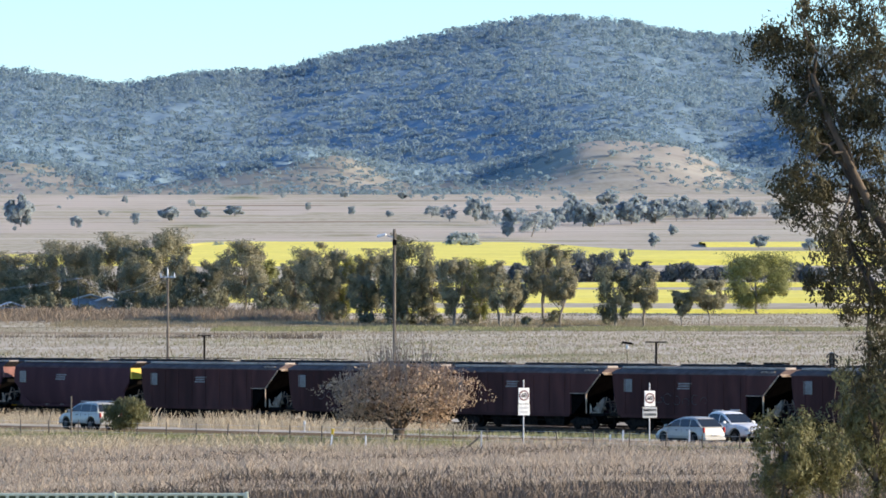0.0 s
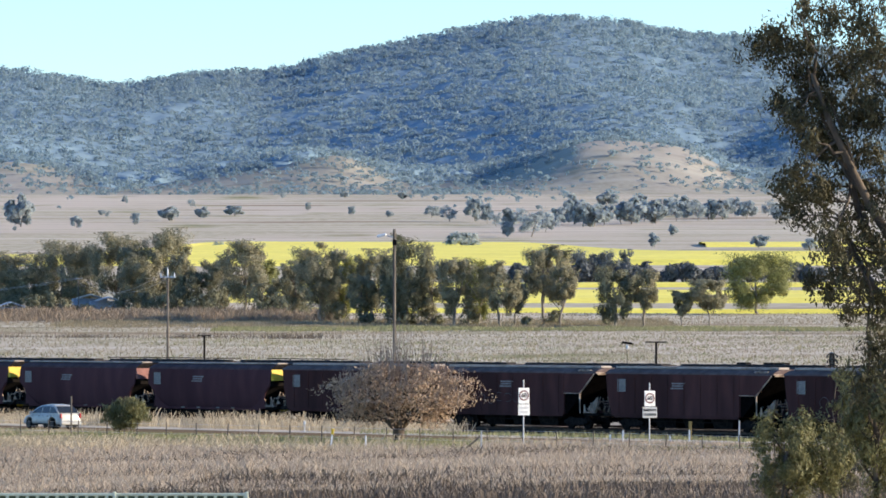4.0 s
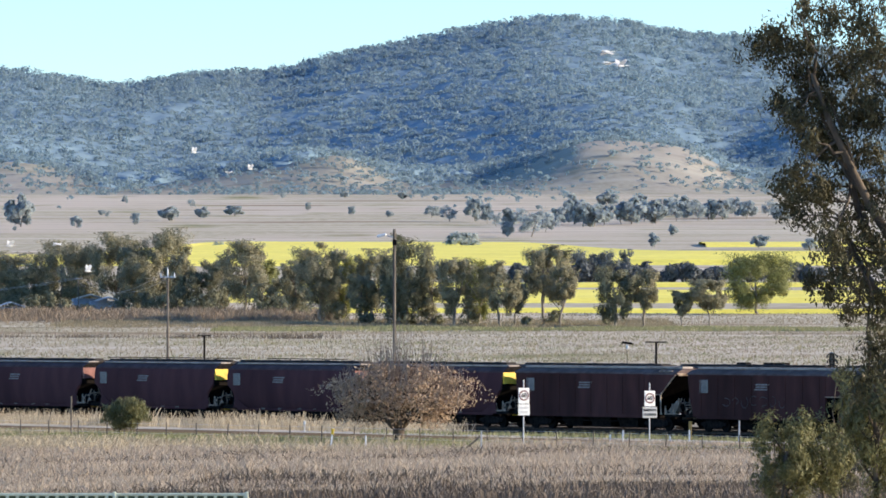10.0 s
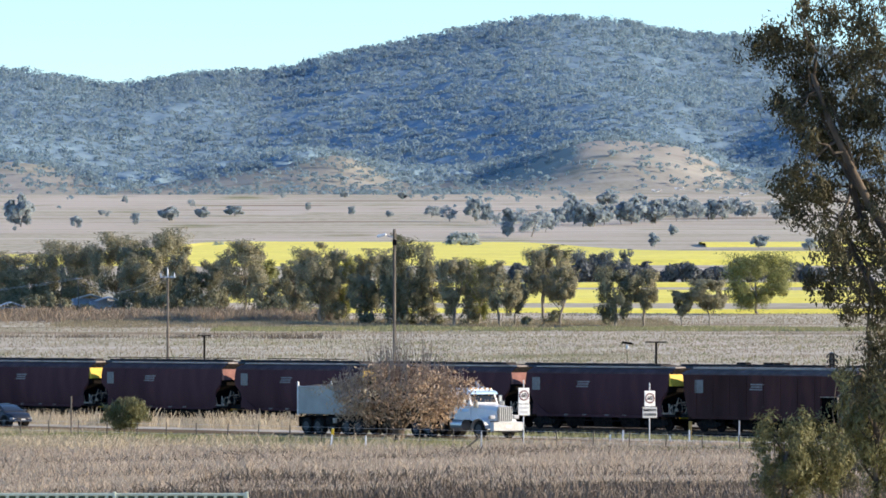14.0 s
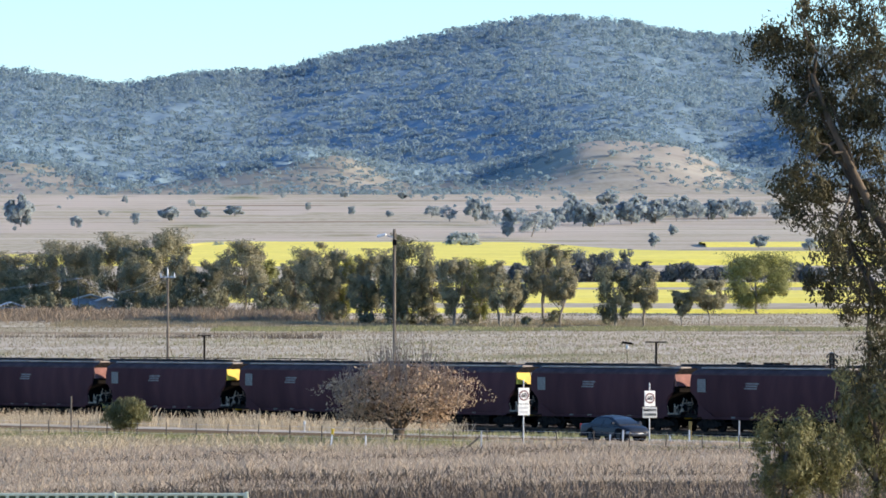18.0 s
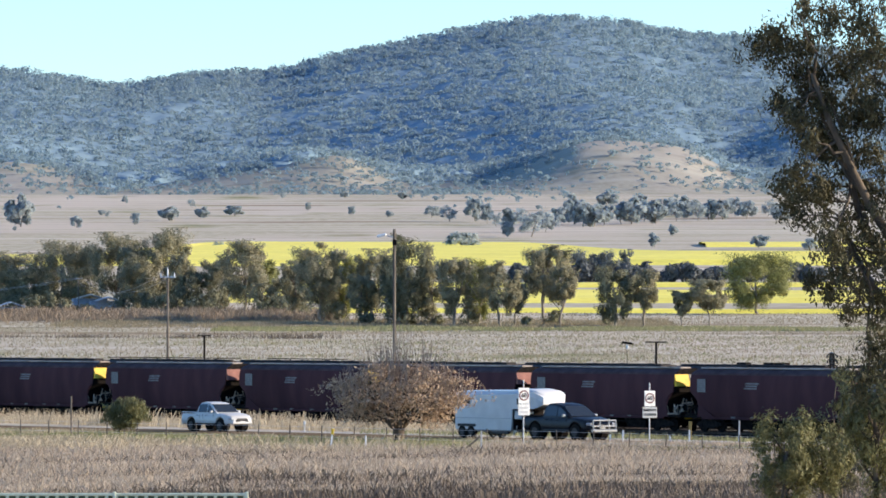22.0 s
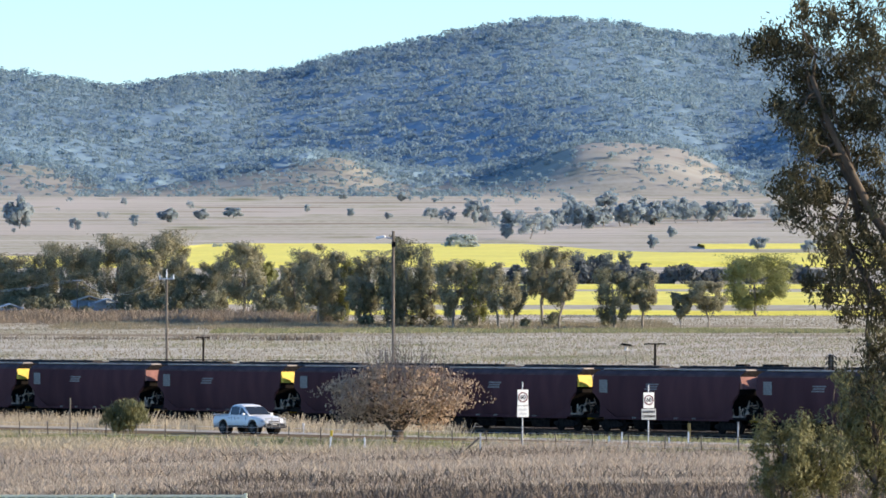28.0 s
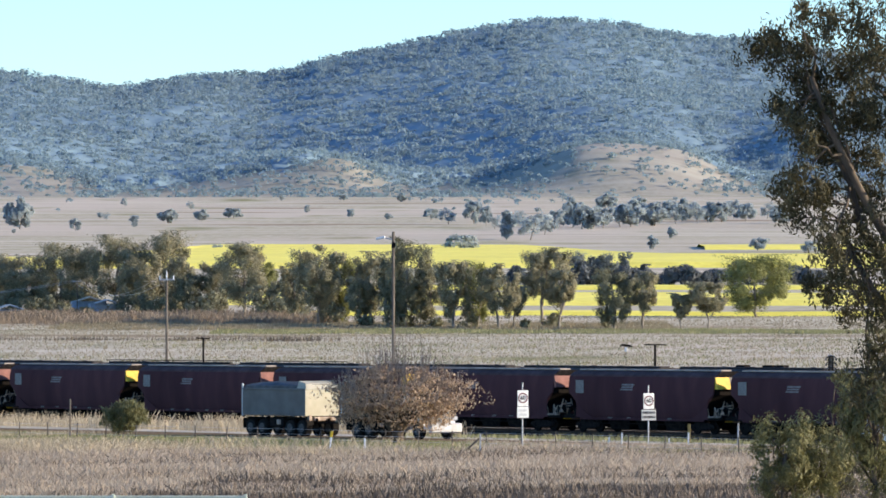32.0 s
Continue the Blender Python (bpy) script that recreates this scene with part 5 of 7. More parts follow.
def car_shell(bm, tops, widths, hw, axles, r, sill):
    """A car's lower body: tops and widths along it, with open round wheel arches."""
    xs = sorted(set([round(float(x), 3) for x in np.linspace(tops[0][0], tops[-1][0], 46)] + [round(a + k * (r + 0.075), 3) for a in axles for k in (-1.0, -0.97, -0.85, -0.6, 0, 0.6, 0.85, 0.97, 1.0)]))
    rings = []
    for x in xs:
        zt = float(np.interp(x, [p[0] for p in tops], [p[1] for p in tops]))
        w = hw * float(np.interp(x, [p[0] for p in widths], [p[1] for p in widths]))
        zb = sill + 0.16 * max(0.0, (x - axles[1] - 0.6)) + 0.14 * max(0.0, axles[0] - 0.5 - x)
        for a in axles:
            d = abs(x - a)
            if d < r + 0.075:
                zb = max(zb, r + math.sqrt((r + 0.075) ** 2 - d * d))
        zt = max(zt, zb + 0.08)
        zs = zt - min(0.16, (zt - zb) * 0.4)
        zm = (zb + zs) / 2
        half = [(0.95, zb), (1.0, zb + (zm - zb) * 0.4), (1.005, zm), (0.985, zs), (0.93, zt - 0.035), (0.80, zt), (0.35, zt + 0.02)]
        rings.append([(x, -f * w, z) for f, z in half] + [(x, f * w, z) for f, z in half[::-1]])
    loft(bm, rings)


def cabin(parent, paint, base, top, z0, z1, hw, split):
    """The glasshouse: base and top give its rear and front ends at belt and roof; the roof is arched and its ends are rounded."""
    (b0, b1), (t0, t1) = base, top
    wb, wt, H = hw * 0.94, hw * 0.76, z1 - z0

    def roof_z(x):
        a, c = max(0.001, (x - b0) / (t0 - b0)), max(0.001, (b1 - x) / (b1 - t1))
        mid = 1.0 - 0.05 * ((x - t1 + 0.25) / (b1 - b0)) ** 2 * 4
        return z0 + H * (a ** -6 + c ** -6 + mid ** -6) ** (-1 / 6)

    def side_y(z):
        return wb + (wt - wb) * ((z - z0) / H) ** 1.3

    bm = bm_new()
    rings = []
    for i in range(33):
        x = b0 + 0.004 + (b1 - b0 - 0.008) * (0.5 - 0.5 * math.cos(math.pi * i / 32))
        zr = max(roof_z(x), z0 + 0.012)
        hgt = zr - z0
        half = [(side_y(z0), z0 - 0.03), (side_y(z0 + hgt * 0.4), z0 + hgt * 0.4), (side_y(z0 + hgt * 0.8), z0 + hgt * 0.8), (side_y(zr) - 0.05, zr - 0.015 * hgt / H), (side_y(zr) * 0.5, zr + 0.03 * hgt / H)]
        rings.append([(x, -y, z) for y, z in half] + [(x, y, z) for y, z in half[::-1]])
    loft(bm, rings)
    part("cabin", bm, paint, parent)
    lo = z0 + 0.10 * H
    cuts = [b0 + 0.16] + [b0 + (b1 - b0) * u for u in split] + [b1 - 0.22]
    for side in (-1, 1):
        for a, c in zip(cuts, cuts[1:]):
            a, c = a + 0.035, c - 0.035
            line = [(a + (c - a) * i / 7, max(lo + 0.02, roof_z(a + (c - a) * i / 7) - 0.13 * H - 0.02)) for i in range(8)]
            pts = [(a, lo), (c, lo)] + line[::-1]
            outer = [(x, side * (side_y(z) + 0.014), z) for x, z in pts]
            bm = bm_new()
            loft(bm, [[(x, y - side * 0.05, z) for x, y, z in outer], outer])
            part("side_window", bm, M_GLASS, parent)
    for name, e0, e1, sgn in (("windscreen", b1, t1, 1), ("rear_window", b0, t0, -1)):
        q = []
        for v in (0.10, 0.45, 0.80):
            z = z0 + H * v
            q.append((e0 + (e1 - e0) * v + sgn * 0.016, side_y(z) - 0.09, z + 0.012))
        outer = [(x, -y, z) for x, y, z in q] + [(x, y, z) for x, y, z in q[::-1]]
        bm = bm_new()
        loft(bm, [[(x - sgn * 0.06, y, z) for x, y, z in outer], outer])
        part(name, bm, M_GLASS, parent)


def car(name, label, category, paint, kind, bull_bar=False, rack=False, tray_cover=False):
    t = thing(name, pose(0, 0, 0), label, category, "passing vehicles")
    P = PAINT[paint]
    if kind == "ute":
        hw, r, ax, sill = 0.93, 0.40, (-1.55, 1.53), 0.46
        tops = [(-2.66, 0.95), (-2.62, 1.10), (-0.95, 1.14), (0.9, 1.10), (1.3, 1.13), (1.9, 1.08), (2.3, 1.00), (2.52, 0.90), (2.60, 0.76)]
        widths = [(-2.66, 0.92), (-2.56, 0.98), (-1.0, 1.0), (1.7, 1.0), (2.2, 0.95), (2.48, 0.84), (2.60, 0.68)]
        cab = ((-1.00, 1.22), (-0.80, 0.22), 1.10, 1.79, [0.50])
    elif kind == "suv":
        hw, r, ax, sill = 0.92, 0.37, (-1.40, 1.35), 0.38
        tops = [(-2.32, 0.80), (-2.28, 1.06), (-1.0, 1.10), (0.8, 1.06), (1.2, 1.07), (1.8, 1.00), (2.15, 0.90), (2.34, 0.78), (2.40, 0.64)]
        widths = [(-2.32, 0.84), (-2.2, 0.95), (-1.0, 1.0), (1.5, 1.0), (2.0, 0.94), (2.28, 0.82), (2.40, 0.66)]
        cab = ((-2.22, 1.20), (-1.85, 0.22), 1.07, 1.69, [0.27, 0.58])
    else:
        hw, r, ax, sill = 0.87, 0.32, (-1.30, 1.28), 0.30
        tops = [(-2.02, 0.70), (-1.98, 0.92), (-1.0, 0.96), (0.7, 0.92), (1.1, 0.93), (1.65, 0.84), (1.95, 0.74), (2.10, 0.60), (2.14, 0.50)]
        widths = [(-2.02, 0.84), (-1.92, 0.94), (-1.0, 1.0), (1.4, 1.0), (1.8, 0.93), (2.05, 0.80), (2.14, 0.66)]
        cab = {"hatch": ((-2.06, 1.32), (-1.30, 0.16), 0.93, 1.52, [0.32, 0.58]), "tall": ((-1.96, 1.36), (-1.50, 0.18), 0.94, 1.50, [0.30, 0.57]), "sedan": ((-1.62, 1.3), (-0.85, 0.15), 0.93, 1.43, [0.5])}[kind]
        if kind == "sedan":
            tops = [(-2.40, 0.72), (-2.36, 0.96), (-1.7, 1.00), *tops[2:]]
            widths = [(-2.40, 0.82), (-2.25, 0.94), *widths[2:]]
        elif kind == "hatch":
            tops = [(-2.16, 0.66), (-2.12, 0.90), *tops[2:]]
            widths = [(-2.16, 0.80), (-2.02, 0.93), *widths[2:]]
    bm = bm_new()
    car_shell(bm, tops, widths, hw, ax, r, sill)
    part("body", bm, P, t)
    bm = bm_new()
    box(bm, (0, 0, sill + 0.12), (ax[1] - ax[0] + 1.1, hw * 1.5, 0.26), 0.02)
    part("underbody", bm, M_UNDER, t)
    low, high = (tops[0][0], sill + 0.10, 0.90), (tops[-1][0], sill + 0.10, tops[-1][1] - 0.02)
    sec = [(low[0], low[1], low[2], tops[1][1]), (0, sill, 0, 0), (0, sill, 0, 0), (high[0], high[1], high[2], tops[-2][1])]
    base, top, z0, z1, split = cab
    cabin(t, P, base, top, z0, z1, hw, split)
    xf, xr = sec[-1][0], sec[0][0]
    for x in ax:
        for side in (-1, 1):
            bm = bm_new()
            disc(bm, (x, side * (hw - 0.30), r + 0.03), r + 0.06, 0.34, 20)
            part("wheel_well", bm, M_UNDER, t)
            wheel(t, x, side * (hw - 0.085), r, 0.21)
    for side in (-1, 1):
        bm = bm_new()
        box(bm, (xf - 0.22, side * hw * 0.70, sec[-1][3] - 0.10), (0.30, 0.38, 0.15), 0.05, pose(0, 0, 0, 0, 0, side * -24))
        part("headlight", bm, M_LAMPCLEAR, t, "clear headlight")
        bm = bm_new()
        box(bm, (xr + 0.05, side * hw * 0.82, 0.92 if kind in ("ute", "suv") else 0.82), (0.12, 0.13, 0.30 if kind != "ute" else 0.26), 0.03)
        part("tail_light", bm, M_LAMPRED, t, "red tail light")
        bm = bm_new()
        box(bm, (base[1] - 0.42, side * (hw + 0.10), z0 + 0.10), (0.12, 0.22, 0.16), 0.04)
        part("mirror", bm, {"white": M_WHITE, "black": M_CHROME}.get(paint, P), t)
        for dx in (0.12, -0.85):
            bm = bm_new()
            box(bm, (dx, side * (hw + 0.005), z0 - 0.12), (0.2, 0.03, 0.04), 0.01)
            part("door_handle", bm, M_BLACK, t)
        bm = bm_new()
        box(bm, (0.05, side * (hw * 0.97), sec[2][1] + 0.02), (ax[1] - ax[0] - 1.0, 0.08, 0.10), 0.02)
        part("side_sill", bm, M_BLACK, t)
        for sx in (-0.30, -1.20 if kind != "ute" else -0.62, 0.85):
            bm = bm_new()
            box(bm, (sx, side * (hw * 0.985), (sec[2][1] + z0) / 2 + 0.05), (0.012, 0.02, z0 - sec[2][1] - 0.2))
            part("door_seam", bm, M_BLACK, t)
    bm = bm_new()
    box(bm, (xf - 0.04, 0, sec[-1][2] - 0.02), (0.10, hw * 0.9, 0.20), 0.03)
    part("grille", bm, M_BLACK, t)
    bm = bm_new()
    box(bm, (xf - 0.01, 0, sec[-1][1] + 0.10), (0.10, hw * 1.0, 0.10), 0.03)
    part("air_intake", bm, M_BLACK, t)
    bm = bm_new()
    box(bm, (xf - 0.06, 0, sec[-1][1] - 0.02), (0.24, hw * 1.62, 0.18), 0.06)
    part("front_bumper", bm, M_BLACK if bull_bar or tray_cover else P, t)
    bm = bm_new()
    box(bm, (xr + 0.02, 0, sec[0][1] - 0.06), (0.22, hw * 1.72, 0.18), 0.05)
    part("rear_bumper", bm, M_CHROME if kind == "ute" else P, t)
    for x, z in ((xf + 0.03, sec[-1][1] + 0.03), (xr - 0.03, sec[0][1] + 0.14)):
        bm = bm_new()
        box(bm, (x, 0, z), (0.03, 0.34, 0.10), 0.005)
        pl = part("number_plate", bm, M_WHITE, t)
        bm = bm_new()
        box(bm, (x + (0.012 if x > 0 else -0.012), 0, z), (0.02, 0.28, 0.05))
        part("plate_bar", bm, M_SIGNGREY, pl)
    if kind == "ute":
        bm = bm_new()
        box(bm, (-1.80, 0, 1.158), (1.55, hw * 1.62, 0.03), 0.005)
        part("tray_cover" if tray_cover else "tub_floor", bm, M_BLACK, t, "black tray cover" if tray_cover else "")
        for side in (-1, 1):
            bm = bm_new()
            box(bm, (-1.80, side * hw * 0.90, 1.17), (1.66, 0.10, 0.06), 0.02)
            part("tub_rail", bm, P, t)
        bm = bm_new()
        rod(bm, (-1.08, -0.7, 1.15), (-1.06, -0.6, 1.6), 0.035)
        rod(bm, (-1.06, -0.6, 1.6), (-1.06, 0.6, 1.6), 0.035)
        rod(bm, (-1.06, 0.6, 1.6), (-1.08, 0.7, 1.15), 0.035)
        part("sports_bar", bm, M_CHROME if paint == "white" else M_BLACK, t)
    if bull_bar:
        steel = M_CHROME if paint == "black" or tray_cover else M_BLACK
        thick = 0.036 if paint == "black" else 0.028
        for y in (-0.72, -0.28, 0.28, 0.72):
            bm = bm_new()
            rod(bm, (xf + 0.12, y, 0.42), (xf + 0.10, y, 0.98 if abs(y) > 0.5 else 1.06), thick)
            part("bull_bar_post", bm, steel, t)
        for z, w in ((0.98, 0.72), (0.70, 0.78)):
            bm = bm_new()
            rod(bm, (xf + 0.10, -w, z), (xf + 0.10, w, z), thick)
            part("bull_bar_rail", bm, steel, t)
        bm = bm_new()
        box(bm, (xf + 0.08, 0, 0.48), (0.14, 1.66, 0.16), 0.05)
        part("bull_bar", bm, steel if paint == "black" else M_BLACK, t)
    if rack:
        for side in (-1, 1):
            bm = bm_new()
            rod(bm, (top[0] + 0.1, side * hw * 0.66, z1 + 0.07), (top[1] - 0.1, side * hw * 0.66, z1 + 0.07), 0.025)
            part("roof_rail", bm, M_GALV, t)
    return t


def bin_body(parent, x0, x1, z0, z1, hw, side_mat, front_mat, tarp, pale=False):
    """A tipper bin: ribbed sides, front wall, tailgate, and a tarpaulin or an added low dark top."""
    wall = 0.06
    for side in (-1, 1):
        bm = bm_new()
        box(bm, ((x0 + x1) / 2, side * hw, (z0 + z1) / 2), (x1 - x0, wall, z1 - z0), 0.01)
        part("bin_side", bm, side_mat, parent)
        bm = bm_new()
        box(bm, ((x0 + x1) / 2, side * (hw + 0.03), z1 - 0.05), (x1 - x0, 0.10, 0.12), 0.02)
        part("top_rail", bm, side_mat, parent)
        bm = bm_new()
        box(bm, ((x0 + x1) / 2, side * (hw + 0.02), z0 + 0.10), (x1 - x0, 0.08, 0.2), 0.02)
        part("bottom_rail", bm, side_mat, parent)
    for name, x, m in (("front_wall", x1, front_mat), ("tailgate", x0, side_mat)):
        bm = bm_new()
        box(bm, (x, 0, (z0 + z1) / 2), (wall, hw * 2 + 0.05, z1 - z0), 0.01)
        part(name, bm, m, parent)
    bm = bm_new()
    box(bm, ((x0 + x1) / 2, 0, z0 + 0.04), (x1 - x0, hw * 2, 0.08))
    part("bin_floor", bm, side_mat, parent)
    for side in (-1, 1):
        bm = bm_new()
        box(bm, (x0 - 0.04, side * (hw + 0.01), (z0 + z1) / 2 + 0.1), (0.10, 0.12, z1 - z0 + 0.35), 0.02)
        part("corner_post", bm, M_WHITE if not tarp else M_GALV, parent, "pale corner post")
    bm = bm_new()
    rings = []
    n = 7
    for i in range(n + 1):
        u = i / n
        x = x0 + 0.1 + (x1 - x0 - 0.2) * u
        hgt = (0.42 if tarp else 0.10) * (math.sin(math.pi * min(1, max(0, 0.08 + 0.84 * u))) ** (0.35 if tarp else 1.0)) + (0 if tarp else 0.05 * math.sin(i * 2.3))
        rings.append([(x, -hw + 0.06, z1 - 0.15), (x, -hw + 0.06, z1 + (0.15 if tarp else -0.02)), (x, -hw * 0.5, z1 + hgt), (x, hw * 0.5, z1 + hgt * 0.95), (x, hw - 0.06, z1 + (0.15 if tarp else -0.02)), (x, hw - 0.06, z1 - 0.15)])
    loft(bm, rings)
    # front slope of the hood, coloured as sunlit
    if pale:
        f = bm_new()
        loft(f, [[(x1 - 0.9, -hw, z1), (x1 - 0.9, -hw * 0.85, z1 + 0.45), (x1 - 0.9, hw * 0.85, z1 + 0.45), (x1 - 0.9, hw, z1)], [(x1 - 0.15, -hw, z1), (x1 - 0.15, -hw * 0.9, z1 + 0.3), (x1 - 0.15, hw * 0.9, z1 + 0.3), (x1 - 0.15, hw, z1)], [(x1 + 0.06, -hw - 0.03, z1 - 0.08), (x1 + 0.06, -hw, z1 + 0.02), (x1 + 0.06, hw, z1 + 0.02), (x1 + 0.06, hw + 0.03, z1 - 0.08)]])
        part("tarp_front", f, M_TARP_LIT, parent, "front of the tarpaulin in a sunlit cream tone")
    part("tarp_cover" if tarp else "load", bm, M_TARP if tarp else M_BINTOP, parent, "dark humped tarpaulin" if tarp else "low uneven surface added for the dark top edge of the bin")


def tipper_truck(paint, trim, tarp, label):
    """A bonneted tipper; the front bumper ends at x = 0 and it reaches back 9 m."""
    t = thing("tipper_truck", pose(0, 0, 0), label, "truck", "tipper trucks")
    P, Q = PAINT[paint], PAINT[trim]
    for side in (-1, 1):
        bm = bm_new()
        box(bm, (-4.6, side * 0.43, 0.92), (8.4, 0.09, 0.26), 0.01)
        part("chassis_rail", bm, M_UNDER, t)
    bm = bm_new()
    rings = []
    for x, w, zt in ((-2.35, 0.98, 1.98), (-1.6, 0.80, 1.90), (-0.75, 0.62, 1.84), (-0.42, 0.58, 1.78)):
        rings.append([(x, -w, 1.0), (x, -w, zt - 0.22), (x, -w * 0.75, zt), (x, w * 0.75, zt), (x, w, zt - 0.22), (x, w, 1.0)])
    loft(bm, rings)
    part("bonnet", bm, P, t)
    bm = bm_new()
    box(bm, (-0.38, 0, 1.38), (0.10, 1.02, 0.92), 0.03)
    gr = part("grille", bm, M_CHROME, t, "tall chrome grille")
    for i in range(7):
        bm = bm_new()
        box(bm, (-0.325, -0.42 + i * 0.14, 1.38), (0.02, 0.05, 0.80))
        part("grille_slot", bm, M_BLACK, gr)
    bm = bm_new()
    slab(bm, [(-0.32, 0.38), (0.0, 0.45), (0.0, 0.92), (-0.32, 0.95)], -1.08, 1.08)
    part("bumper", bm, M_BUMPER, t, "deep pale steel bumper")
    bm = bm_new()
    box(bm, (0.01, 0, 0.68), (0.03, 0.4, 0.12))
    part("number_plate", bm, M_SIGN, t)
    for side in (-1, 1):
        bm = bm_new()
        rings = []
        for k in range(9):
            a = math.pi * (0.02 + 0.96 * k / 8)
            rings.append([(-1.35 + math.cos(a) * 0.72, side * y, 0.52 + math.sin(a) * (0.70 - d)) for y, d in ((0.72, 0), (1.20, 0), (1.20, 0.09), (0.72, 0.09))])
        loft(bm, rings)
        part("front_guard", bm, P if paint == "white" else Q, t)
        bm = bm_new()
        box(bm, (-0.48, side * 0.86, 1.22), (0.22, 0.42, 0.24), 0.05)
        part("headlight", bm, M_LAMPCLEAR, t)
        wheel(t, -1.35, side * 1.02, 0.52, 0.30)
        bm = bm_new()
        rod(bm, (-3.05, side * 0.78, 0.74), (-4.15, side * 0.78, 0.74), 0.34, 0.34, 16)
        part("fuel_tank", bm, M_CHROME, t, "polished fuel tank")
        bm = bm_new()
        rod(bm, (-4.2, side * 1.0, 1.1), (-4.2, side * 1.0, 2.85), 0.10, 0.10, 12)
        rod(bm, (-4.2, side * 1.0, 2.85), (-4.45, side * 1.05, 3.25), 0.10, 0.09, 12)
        part("exhaust_stack", bm, M_CHROME, t, "bright exhaust stack")
        bm = bm_new()
        box(bm, (-2.55, side * 1.30, 2.25), (0.12, 0.22, 0.42), 0.03)
        rod(bm, (-2.6, side * 1.0, 2.25), (-2.55, side * 1.3, 2.25), 0.025)
        part("mirror", bm, M_CHROME, t)
        bm = bm_new()
        rod(bm, (-1.9, side * 0.95, 1.75), (-1.9, side * 0.95, 2.12), 0.14, 0.16, 12)
        part("air_cleaner", bm, M_CHROME, t)
    bm = bm_new()
    rings = []
    for z, xa, xb, w in ((1.05, -3.95, -2.30, 1.0), (1.95, -3.95, -2.30, 1.02), (2.0, -3.95, -2.35, 1.02), (2.66, -3.95, -2.62, 0.96), (2.80, -3.90, -2.72, 0.88)):
        rings.append([(xa, -w, z), (xb, -w, z), (xb, w, z), (xa, w, z)])
    loft(bm, rings)
    part("cab", bm, P, t)
    for side in (-1, 1) if paint != "white" else ():
        bm = bm_new()
        box(bm, (-3.02, side * 1.012, 1.52), (1.2, 0.05, 0.9), 0.015)
        part("door_panel", bm, P, t, "ochre door panel")
    bm = bm_new()
    box(bm, (-3.35, 0, 2.80), (1.22, 1.84, 0.16), 0.05)
    part("cab_roof", bm, PAINT["white"], t, "white cab roof")
    bm = bm_new()
    loft(bm, [[(-2.44, -0.88, 2.06), (-2.44, 0.88, 2.06), (-2.60, 0.84, 2.58), (-2.60, -0.84, 2.58)], [(-2.36, -0.88, 2.06), (-2.36, 0.88, 2.06), (-2.575, 0.84, 2.58), (-2.575, -0.84, 2.58)]])
    part("windscreen", bm, M_GLASS, t)
    bm = bm_new()
    slab(bm, [(-2.62, 2.58), (-2.30, 2.52), (-2.34, 2.62), (-2.62, 2.74)], -0.95, 0.95)
    part("sun_visor", bm, Q, t, "painted sun visor")
    for side in (-1, 1):
        bm = bm_new()
        loft(bm, [[(-3.35, side * 0.98, 2.04), (-2.52, side * 0.98, 2.04), (-2.72, side * 0.95, 2.56), (-3.35, side * 0.95, 2.56)], [(-3.35, side * 1.035, 2.04), (-2.52, side * 1.035, 2.04), (-2.72, side * 0.985, 2.56), (-3.35, side * 0.985, 2.56)]])
        part("door_window", bm, M_GLASS, t)
        bm = bm_new()
        box(bm, (-2.9, side * 1.04, 1.6), (0.9, 0.02, 0.16), 0.005)
        part("door_stripe", bm, Q, t)
    for i in range(5):
        bm = bm_new()
        box(bm, (-2.72, -0.7 + 0.35 * i, 2.85), (0.12, 0.10, 0.07), 0.02)
        part("roof_marker", bm, M_AMBER, t)
    for side in (-0.35, 0.35):
        bm = bm_new()
        rod(bm, (-3.4, side, 2.88), (-2.85, side, 2.88), 0.04, 0.08, 8)
        part("air_horn", bm, M_CHROME, t)
    bin_body(t, -8.75, -4.45, 1.28, 2.78, 1.22, M_ALU, M_ALU, tarp)
    guards(t, ((-6.72, 2.35),), (-5.4, -4.6))
    for x in (-6.1, -7.35):
        for side in (-1, 1):
            wheel(t, x, side * 0.98, 0.52, 0.5)
    for side in (-1, 1):
        bm = bm_new()
        box(bm, (-8.3, side * 0.95, 0.75), (0.04, 0.6, 0.6))
        part("mud_flap", bm, M_RUBBER, t)
    return t


def guards(parent, pairs, skirt):
    """Dark mudguards over each pair of wheels, and a skirt with its gear between the axle groups."""
    for side in (-1, 1):
        for x, length in pairs:
            bm = bm_new()
            half = length / 2
            out = [(-half, 0.66), (-half, 0.86), (-half + 0.28, 1.13), (half - 0.28, 1.13), (half, 0.86), (half, 0.66), (half - 0.05, 0.66), (half - 0.05, 0.84), (half - 0.3, 1.08), (-half + 0.3, 1.08), (-half + 0.05, 0.84), (-half + 0.05, 0.66)]
            slab(bm, [(x + a, z) for a, z in out], side * 0.72, side * 1.18)
            part("mudguard", bm, M_RUBBER, parent)
        bm = bm_new()
        x0, x1 = skirt
        box(bm, ((x0 + x1) / 2, side * 1.0, 0.82), (x1 - x0, 0.34, 0.56), 0.04)
        part("side_skirt", bm, M_UNDER, parent)
        bm = bm_new()
        box(bm, (x0 + (x1 - x0) * 0.7, side * 1.19, 0.84), (0.42, 0.05, 0.30), 0.02)
        part("skirt_locker", bm, M_GEAR, parent)


